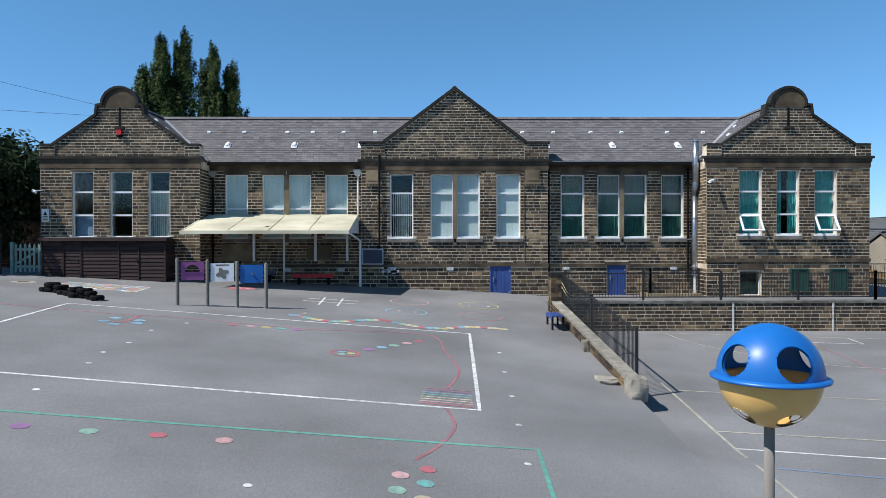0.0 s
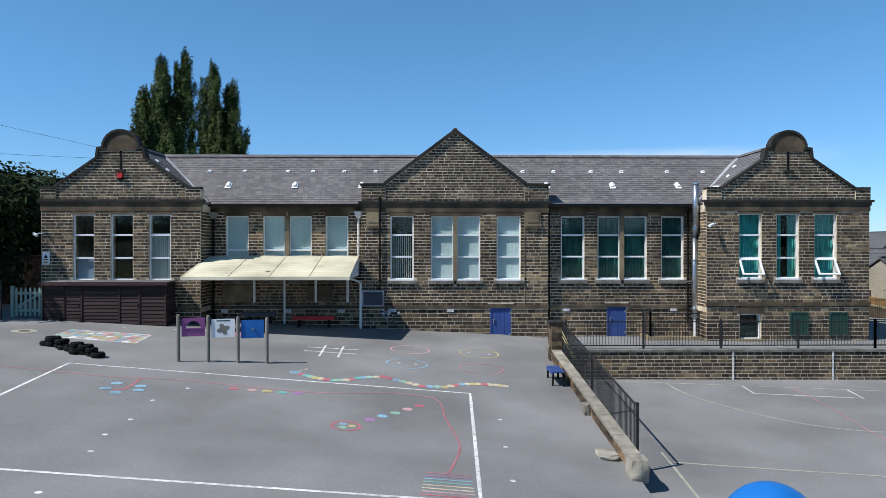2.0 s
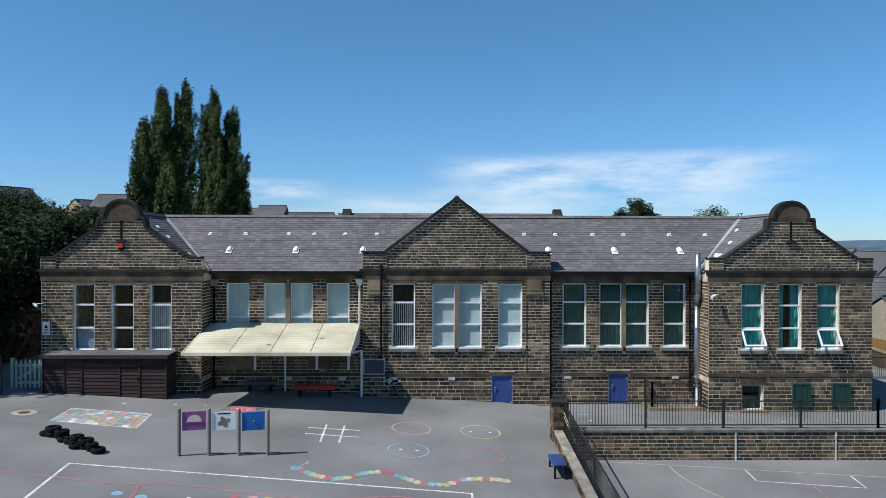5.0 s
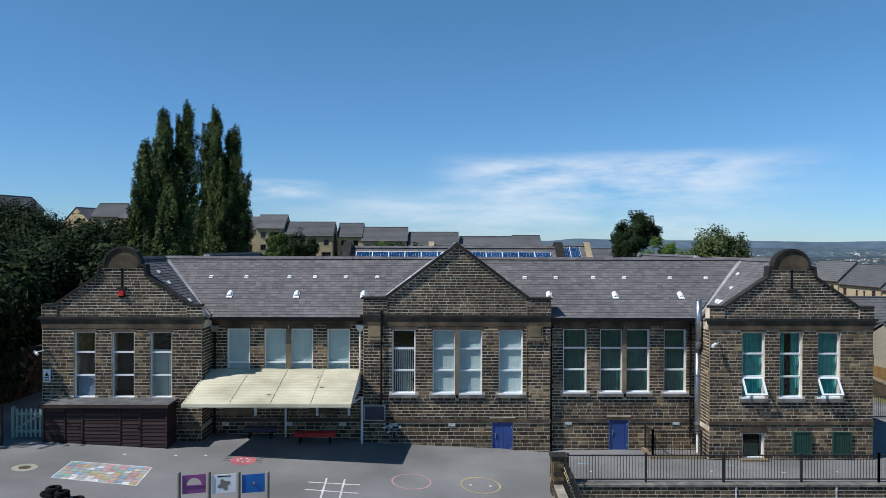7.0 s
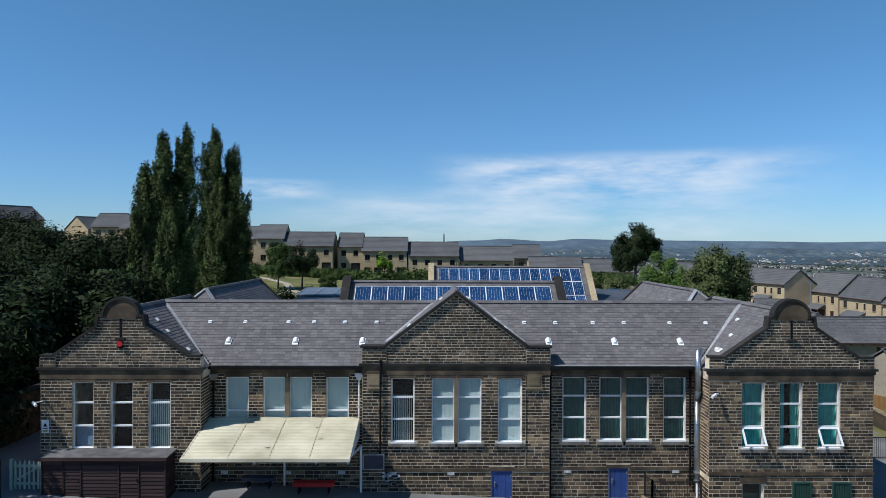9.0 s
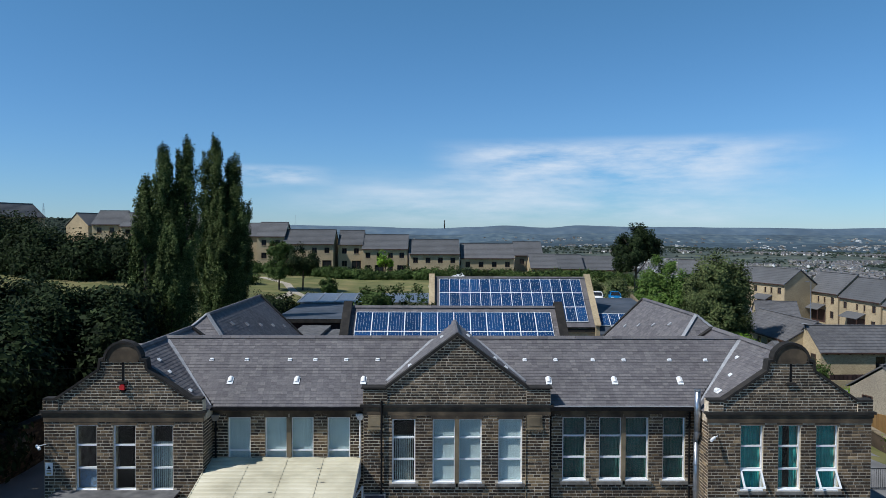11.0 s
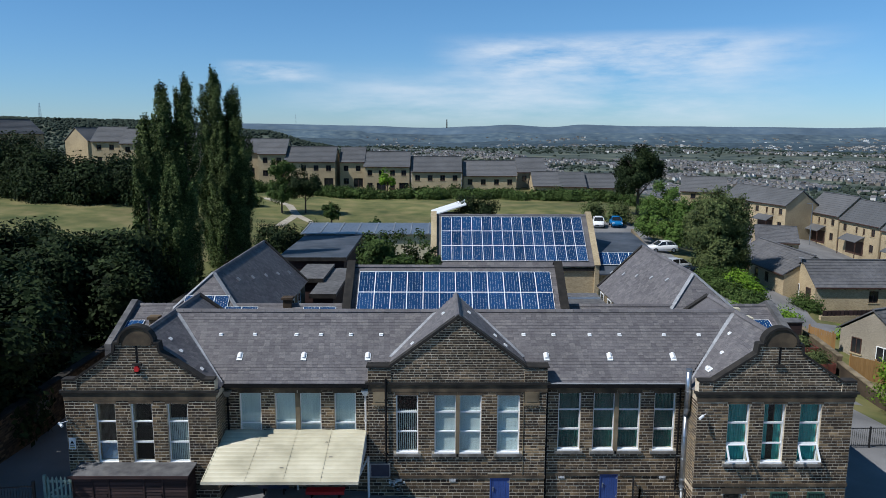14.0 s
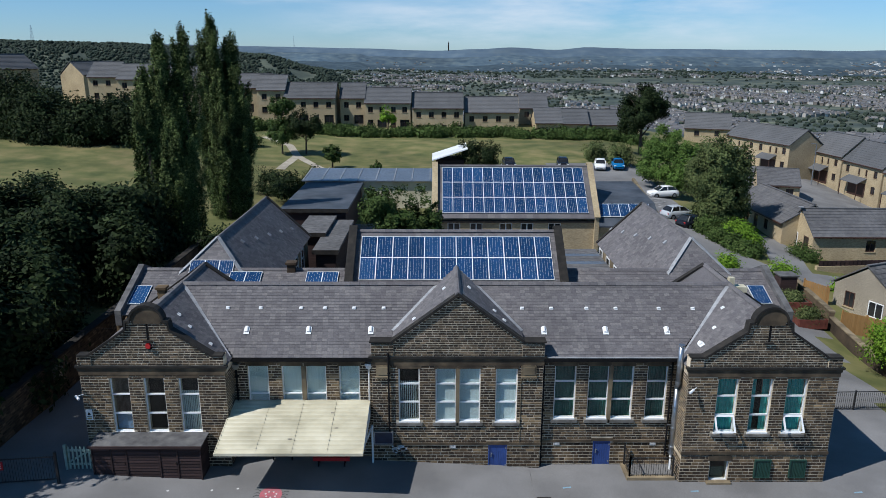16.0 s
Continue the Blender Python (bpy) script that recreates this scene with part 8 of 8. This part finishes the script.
# the big dark tree mass beyond the boundary wall
for b in range(4):
    spots = []
    for k in range(13):
        y = 25 + b * 10 + br.uniform(0, 10)
        x = -23.0 - br.uniform(0, 15) - b * 0.3
        # clump 0, mostly out of view, is raised to cast shade on the passage
        top = (8.4 if b == 0 else 7.2) + 1.4 * br.random() + (2.6 if b == 0 else min(b, 2) * 0.4) - (1.2 if x > -26 and b > 1 else 0)
        rz = br.uniform(2.2, 3.4)
        spots.append((x, y, top - rz, br.uniform(2.0, 3.2), br.uniform(2.0, 3.2), rz))
        spots.append((x + 0.5, y - 0.6, top - rz * 2.3, 2.6, 2.6, rz))
    shrubbery("tree_clump", "dense dark green broadleaf trees over the boundary wall", spots, 42000, 0.235, LEAF_DARK, 200 + b, category="trees", clump=0.45)
for b in range(3):
    spots = []
    for k in range(12):
        y = 40 + b * 8 + br.uniform(0, 9)
        x = -40 - br.uniform(0, 22)
        rz = br.uniform(2.4, 3.4)
        spots.append((x, y, 3.2 + br.random() * 1.0 - rz * 0.3, 3.4, 3.4, rz))
    shrubbery("tree_clump", "dense dark green broadleaf trees at the field's edge", spots, 9000, 0.26, LEAF_DARK, 210 + b, category="trees", clump=0.6)
# far edge of the left field
for b in range(3):
    spots = []
    for k in range(13):
        x = (-108, -82, -66)[b] + (br.uniform(0, (28, 20, 22)[b]) if not (b == 1 and k < 3) else br.uniform(7, 13))
        y = 116 + br.uniform(-3, 12) - (x < -80) * 14
        zt = (12.6, 13.2, 12.4)[b] + br.uniform(-1.6, 0.9) + (3.6 if b == 1 and k < 3 else 0)
        rz = 3.6
        zz = height(x, y)
        spots.append((x, y, zt - rz, 4.2, 4.0, rz))
        spots.append((x, y - 1, (zt - rz + zz) / 2, 4.2, 4.0, max(1.5, (zt - rz - zz) / 2 + 1)))
    shrubbery("tree_clump", "dark hedgerow trees beyond the mown field", spots, 42000, 0.30, LEAF_DARK, 220 + b, category="trees", clump=0.7)
shrubbery("hedge", "low mid-green scrub along the far edge of the mown field", [(-96 + 3.4 * k, 112 + 0.32 * k + br.uniform(-1, 1), height(-96 + 3.4 * k, 112 + 0.32 * k) + 1.0, 2.4, 1.6, 1.5) for k in range(20)], 16000, 0.24, LEAF_MID, 231, category="hedge", clump=0.4)
# hedge before the houses
for b in range(6):
    spots = []
    for k in range(22):
        x = -42 + b * 14.5 + br.uniform(0, 14.5)
        y = 138 + br.uniform(-2.5, 2.5) - max(0, (x - 10)) * 0.16
        h = br.uniform(0.6, 1.25)
        spots.append((x, y, height(x, y) + h * 0.6, 1.7, 1.4, h))
    shrubbery("hedge", "uneven mid-green hedge before the houses", spots, 8000, 0.22, LEAF_MID, 240 + b, category="hedge", clump=0.35)
# single trees
tree(-24.8, 114, 6.4, 2.5, LEAF_MID, "young round-headed tree on the dry field", 301, crown=0.8)
tree(-21.2, 115, 7.3, 2.8, LEAF_DARK, "young dark round-headed tree on the dry field", 302, crown=0.8)
tree(-15.6, 105, 3.6, 1.4, LEAF_MID, "small young tree on the dry field", 303, n=2500, crown=0.8)
tree(-8.6, 98, 2.6, 0.9, LEAF_MID, "small sapling on the dry field", 309, n=1200, crown=0.8)
tree(5.4, 95, 7.0, 2.9, LEAF_DARK, "round dark green tree behind the hall", 304, crown=0.85)
tree(33.8, 120, 12.0, 4.1, LEAF_DARK, "large dark round-crowned tree over the hedge", 305, n=15000, leaf=0.21, crown=0.78, clumps=84, trunk_r=0.3)
tree(-3.9, 57.5, 8.6, 2.6, LEAF_MID, "mid-green tree in the inner court", 306, n=7000, crown=0.7)
tree(-1.2, 58.5, 7.6, 2.2, LEAF_MID, "mid-green tree in the inner court", 307, n=6000, crown=0.7)
tree(31.2, 79.0, 11.0, 3.5, LEAF_GREY, "broad grey-green birch with a low crown beside the lane", 308, n=26000, leaf=0.17, crown=1.0, clumps=300)
shrubbery("shrub", "drooping grey-green lower boughs and suckers round the birch", [(30.2, 77.6, 2.6, 2.0, 1.8, 2.0), (32.6, 78.0, 2.6, 2.2, 1.8, 2.2), (31.4, 77.2, 4.4, 2.6, 1.8, 2.2)], 9000, 0.16, LEAF_GREY, 411)
tree(-10.0, 143, 5.0, 1.8, LEAF_BRIGHT, "small bright green garden tree", 310, n=2000)
tree(-30.0, 138, 6.5, 2.6, LEAF_MID, "garden tree before the houses", 311, n=4000, leaf=0.22)
shrubbery("shrub", "tall mid-green shrubs along the car park", [(32.5, 101, 7, 3.6, 3.4, 3.4), (29.5, 96, 5.0, 2.8, 2.6, 2.8), (31.5, 92, 4.2, 2.4, 2.4, 2.6), (34.5, 96, 5.2, 3.0, 3.0, 3.4)], 12000, 0.17, LEAF_FRESH, 401)
shrubbery("shrub", "cream-flowered elder bush by the field", [(27.5, 108, 4.6, 2.2, 2.0, 2.0), (24.8, 113, 4.4, 1.8, 1.8, 2.0)], 3500, 0.18, LEAF_GREY, 402)
shrubbery("shrub", "bright yellow-green shrub beside the lane", [(31.2, 72.6, 1.5, 1.7, 1.5, 1.5), (32.2, 71.6, 0.9, 1.2, 1.1, 1.2)], 6500, 0.14, LEAF_BRIGHT, 403)
shrubbery("shrub", "low green bank of shrubs under the birch", [(28.9, 75.4, 1.5, 1.1, 1.8, 1.0), (29.4, 72.8, 1.2, 1.2, 1.6, 1.1), (30.2, 70.6, 0.9, 1.3, 1.3, 1.1), (31.4, 69.4, 0.5, 1.3, 1.0, 0.9), (30.4, 74, 1.5, 1.5, 1.6, 1.4)], 8000, 0.14, LEAF_MID, 404)
shrubbery("shrub", "bright green bush over the side wall", [(29.6, 42.6, 1.4, 2.0, 1.9, 1.9), (31.0, 40.8, 1.2, 1.8, 1.8, 1.8)], 7000, 0.11, LEAF_BRIGHT, 405)
shrubbery("shrub", "round garden shrubs beside the lane", [(26.8, 63.4, 1.0, 0.9, 0.9, 0.8), (31.6, 62.6, 0.4, 1.0, 0.9, 1.1), (36.9, 61.6, -0.9, 1.2, 0.8, 0.9)], 3000, 0.11, LEAF_BRIGHT, 406)
shrubbery("shrub", "tall green grasses in the raised planters", [(x, y, height(x, y) + 0.72 + 0.12 * k, 0.8, 0.55, 0.22) for k, (x, y) in enumerate(((29.1, 52.8), (29.2, 55.6)))], 3500, 0.08, LEAF_GREY, 407)
shrubbery("shrub", "dark shrubs behind the school wing", [(-19.5, 62, 2.6, 2.2, 2.2, 2.2), (-17.5, 84, 4.0, 2.6, 2.6, 2.4), (-20.5, 88, 3.8, 2.4, 2.4, 2.4), (-15.5, 90, 3.8, 1.8, 1.8, 1.8)], 6000, 0.16, LEAF_DARK, 408)
shrubbery("shrub", "green bush by the cottage garden fence", [(38.3, 70.9, -0.5, 1.0, 0.9, 0.9), (37.9, 72.4, -0.4, 0.9, 0.9, 0.8), (30.2, 60.6, 0.1, 0.8, 0.8, 0.9)], 2600, 0.11, LEAF_MID, 409)
# wooded hillside behind the playground
spots = []
for k in range(60):
    x, y = br.uniform(-150, 150), br.uniform(-130, -60)
    spots.append((x, y, height(x, y) + 2.0, 7, 6, 3.4))
shrubbery("woodland", "dark wooded slope closing the view behind the playground", spots, 60000, 0.55, LEAF_DARK, 500, kind="stuff", clump=1.9)

# ---- the valley: a stone town, woods and far hills ----
tn = random.Random(33)
TOWN_WALL = material("far town stone", [(0.10, 0.09, 0.08), (0.17, 0.15, 0.13), (0.28, 0.26, 0.23), (0.36, 0.34, 0.31), (0.75, 0.75, 0.74)], scale=0.01, island=0.9, rough=0.95, bump=0, grime=0)
TOWN_ROOF = material("far town slate", [(0.07, 0.075, 0.085), (0.12, 0.12, 0.13), (0.17, 0.16, 0.155)], scale=0.01, island=0.8, rough=0.8, bump=0, grime=0)
# tree greens dulled and blued to carry distance haze
WOOD_FAR = material("hazed far woodland", [(0.014, 0.024, 0.018), (0.025, 0.038, 0.027), (0.04, 0.056, 0.038)], scale=0.02, island=0.6, rough=1, bump=0, grime=0)
gw_, gr_, gt_ = Geo(), Geo(), Geo()
for st_i in range(4200):
    dist = 430 + 2700 * tn.random() ** 1.5
    azm = tn.uniform(-0.30, 0.76)
    if azm < 0.0 and dist < 800 or noise.noise(Vector((dist * azm / 200, dist / 330, 7.7))) < -0.10 or (azm < -0.1 and tn.random() < 0.6):
        continue
    if 2350 < dist < 2900 and azm > 0.12:
        continue                                  # the long open field before the woods
    cx_, cy_ = dist * azm, dist
    ang = tn.choice((0.1, 0.35, -0.3, 0.7, 1.5, 1.2, -0.8))
    ln_n = tn.randint(3, 7)
    ca, sa = math.cos(ang), math.sin(ang)
    for k in range(ln_n):
        px, py = cx_ + (k - ln_n / 2) * 11 * ca + tn.uniform(-1, 1), cy_ + (k - ln_n / 2) * 11 * sa + tn.uniform(-2, 2)
        if py < 260:
            continue
        z = rear(px, py)
        w, d, e = tn.uniform(2.6, 4.6), tn.uniform(3.0, 4.0), tn.uniform(4.2, 6.2)
        loc = Matrix.Translation((px, py, z)) @ Matrix.Rotation(ang + tn.choice((0, 0, 0, 1.57)), 4, "Z")
        gw_.add([loc @ Vector(p) for p in ((-w, -d, -2), (w, -d, -2), (w, d, -2), (-w, d, -2), (-w, -d, e), (w, -d, e), (w, d, e), (-w, d, e), (-w, 0, e + 2.4), (w, 0, e + 2.4))], [(0, 1, 5, 4), (1, 2, 6, 9, 5), (2, 3, 7, 6), (3, 0, 4, 8, 7)])
        gr_.add([loc @ Vector(p) for p in ((-w - 0.3, -d - 0.4, e - 0.2), (w + 0.3, -d - 0.4, e - 0.2), (w + 0.3, 0, e + 2.5), (-w - 0.3, 0, e + 2.5), (w + 0.3, d + 0.4, e - 0.2), (-w - 0.3, d + 0.4, e - 0.2))], [(0, 1, 2, 3), (3, 2, 4, 5)])
solid(gw_, "town_house_walls", TOWN_WALL, "many small stone houses of the far valley town", "town", kind="stuff")
solid(gr_, "town_roofs", TOWN_ROOF, "slate roofs of the far valley town", "town", kind="stuff")
ico = bmesh.new()
bmesh.ops.create_icosphere(ico, subdivisions=1, radius=1)
ico_v, ico_f = [v.co.copy() for v in ico.verts], [tuple(v.index for v in f.verts) for f in ico.faces]
ico.free()
for k in range(30000):
    dist = 260 + 3700 * tn.random() ** 1.5
    azm = tn.uniform(-0.95, 0.95)
    if k > 23000:
        dist, azm = tn.uniform(700, 2600), tn.uniform(-0.80, -0.10)
    px, py = dist * azm, dist
    clump_v = noise.noise(Vector((px / 160, py / 220, 3.1)))
    if dist < 2350 and azm > -0.2 and clump_v < 0.05 and tn.random() < 0.55:
        continue
    if 2350 < dist < 2900 and azm > 0.1 and tn.random() < 0.93:
        continue
    if dist < 380 and azm > -0.05:
        continue
    s = tn.uniform(1.3, 3.0) * (1 + dist / 2600)
    z = rear(px, py)
    gt_.add([(px + v.x * s * tn.uniform(0.8, 1.6), py + v.y * s * 1.2, z + s * 0.5 + v.z * s * tn.uniform(0.7, 1.0)) for v in ico_v], ico_f)
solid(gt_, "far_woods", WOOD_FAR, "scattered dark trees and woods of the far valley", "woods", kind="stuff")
# hills that close the valley; haze is painted in, paler and bluer with distance
HAZY_WOOD = material("far woods with painted haze", [(0.026, 0.048, 0.066), (0.038, 0.064, 0.086), (0.064, 0.095, 0.112)], scale=0.03, rough=1, bump=0, grime=0.3, grime_scale=0.003, detail=9)
HAZY_MID = material("far woods and fields slope with painted haze", [(0.040, 0.070, 0.100), (0.058, 0.092, 0.125), (0.080, 0.118, 0.145), (0.125, 0.160, 0.17)], scale=0.022, rough=1, bump=0, grime=0.3, grime_scale=0.002, detail=9)
HAZY_FAR = material("far moor with painted blue haze", [(0.066, 0.105, 0.150), (0.080, 0.122, 0.168), (0.105, 0.148, 0.185)], scale=0.014, rough=1, bump=0, grime=0.25, grime_scale=0.002, detail=8)
SKYLINE = [(-0.95, 84), (-0.62, 92), (-0.40, 80), (-0.25, 68), (-0.10, 56), (0.0, 44), (0.05, 52), (0.10, 66), (0.16, 52), (0.20, 68), (0.27, 60), (0.45, 56), (0.55, 50), (0.62, 58), (0.95, 60)]
for y0, depth, part_h, lift, hill_mat in ((3300, 420, 0.5, -62, HAZY_WOOD), (3850, 420, 0.85, -38, HAZY_MID), (4400, 420, 1.0, 0, HAZY_FAR)):
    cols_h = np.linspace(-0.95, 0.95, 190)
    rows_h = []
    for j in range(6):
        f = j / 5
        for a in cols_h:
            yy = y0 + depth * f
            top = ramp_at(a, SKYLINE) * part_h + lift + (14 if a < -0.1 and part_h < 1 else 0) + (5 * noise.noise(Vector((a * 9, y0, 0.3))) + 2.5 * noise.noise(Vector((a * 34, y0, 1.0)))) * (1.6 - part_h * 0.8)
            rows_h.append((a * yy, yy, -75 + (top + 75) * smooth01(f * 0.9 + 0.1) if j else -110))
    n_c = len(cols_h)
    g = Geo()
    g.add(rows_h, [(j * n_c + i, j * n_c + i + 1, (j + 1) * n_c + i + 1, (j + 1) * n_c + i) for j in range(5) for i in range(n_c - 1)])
    solid(g, "backdrop", hill_mat, "long far hills on the skyline, blue with painted haze", "hills", kind="structure", smooth=True)
# the wooded ridge beyond the upper houses
RIDGE = [(-0.98, 54), (-0.62, 50), (-0.45, 44), (-0.33, 34), (-0.24, 16), (-0.16, -18), (-0.10, -70), (-0.02, -110)]
ridge_v, cols_r = [], np.linspace(-0.98, -0.03, 150)
for j in range(6):
    for a in cols_r:
        yy = 1500 + 90 * j
        ridge_v.append((a * yy, yy, -100 + (ramp_at(a, RIDGE) + 100) * smooth01(j / 5)))
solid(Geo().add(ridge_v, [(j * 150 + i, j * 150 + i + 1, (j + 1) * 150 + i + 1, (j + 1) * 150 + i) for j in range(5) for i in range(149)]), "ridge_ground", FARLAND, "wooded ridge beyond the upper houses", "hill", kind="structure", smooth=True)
ridge_t = Geo()
for k in range(11000):
    azm, f = tn.uniform(-0.97, -0.12), tn.random() ** 0.6
    yy = 1500 + 450 * f
    z = -100 + (ramp_at(azm, RIDGE) + 100) * smooth01(f)
    if noise.noise(Vector((azm * 40, f * 5, 2.2))) < -0.36:
        continue
    sz = tn.uniform(2.2, 4.6)
    ridge_t.add([(azm * yy + v.x * sz * 1.2, yy + v.y * sz, z + sz * 0.5 + v.z * sz * tn.uniform(0.8, 1.1)) for v in ico_v], ico_f)
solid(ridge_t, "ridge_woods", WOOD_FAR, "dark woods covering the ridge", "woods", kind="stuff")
# pale far estates on the slopes
far_e = Geo()
for k in range(700):
    band = tn.choice((0, 0, 1))
    cl = tn.choice((0.10, 0.17, 0.21, 0.30, 0.34, 0.47, 0.58, 0.61, -0.06, -0.2))
    azm = cl + tn.gauss(0, 0.022)
    yy = (3390, 3940)[band] + tn.uniform(0, 170)
    f = (yy - (3300, 3850)[band]) / 420
    top = ramp_at(azm, SKYLINE) * (0.5, 0.85)[band] + (-62, -38)[band]
    z = -75 + (top + 75) * smooth01(f * 0.9 + 0.1)
    w, e = tn.uniform(3, 7), tn.uniform(2.5, 5.5)
    far_e.box(azm * yy - w, azm * yy + w, yy - 5, yy + 5, z - 6, z + e)
solid(far_e, "far_estate_houses", TOWN_WALL, "pale blocks of far estates on the hill slopes", "town", kind="stuff")
for azm, dist, h, z in ((-0.545, 1955, 44, 46), (-0.195, 4790, 72, 60)):
    x, y = azm * dist, dist
    py_t = thing("pylon", "far lattice electricity pylon on the hill", "pylon")
    for sx in (-1, 1):
        for sy in (-1, 1):
            Geo().bar((x + sx * 4, y + sy * 4, z - 12), (x + sx * 0.6, y + sy * 0.6, z + h), 0.35, 4, 0.2).make("leg", GREY_METAL, py_t)
    for f in (0.62, 0.78, 0.94):
        Geo().beam((x - 8 * (1.2 - f), y, z + h * f), (x + 8 * (1.2 - f), y, z + h * f), 0.5, 0.5).make("arm", GREY_METAL, py_t)
mon = thing("monument_tower", "far dark stone tower on the skyline", "tower")
Geo().bar((64.0, 4800, 25), (64.0, 4800, 92), 4.6, 10, 3.4).make("shaft", COPING, mon)
Geo().bar((64.0, 4800, 92), (64.0, 4800, 101), 4.0, 10, 0.8).make("cap", COPING, mon)
for a, b, sag in (((-46, 22, 9.6), (-13.8, 30.6, 7.6), 1.6), ((-46, 22, 15.6), (-14.2, 30.7, 8.1), 0.6)):
    wire = bpy.data.curves.new("overhead_cable", "CURVE")
    wire.dimensions, wire.bevel_depth = "3D", 0.006
    sp = wire.splines.new("POLY")
    sp.points.add(12)
    for i in range(13):
        f = i / 12
        p = Vector(a).lerp(Vector(b), f)
        sp.points[i].co = (p.x, p.y, p.z - sag * 4 * f * (1 - f) * 0.25, 1)
    wire.materials.append(RUBBER)
    tagged(new("overhead_cable", wire), "thin black overhead cable running to the gable", "cable", group="overhead cables")
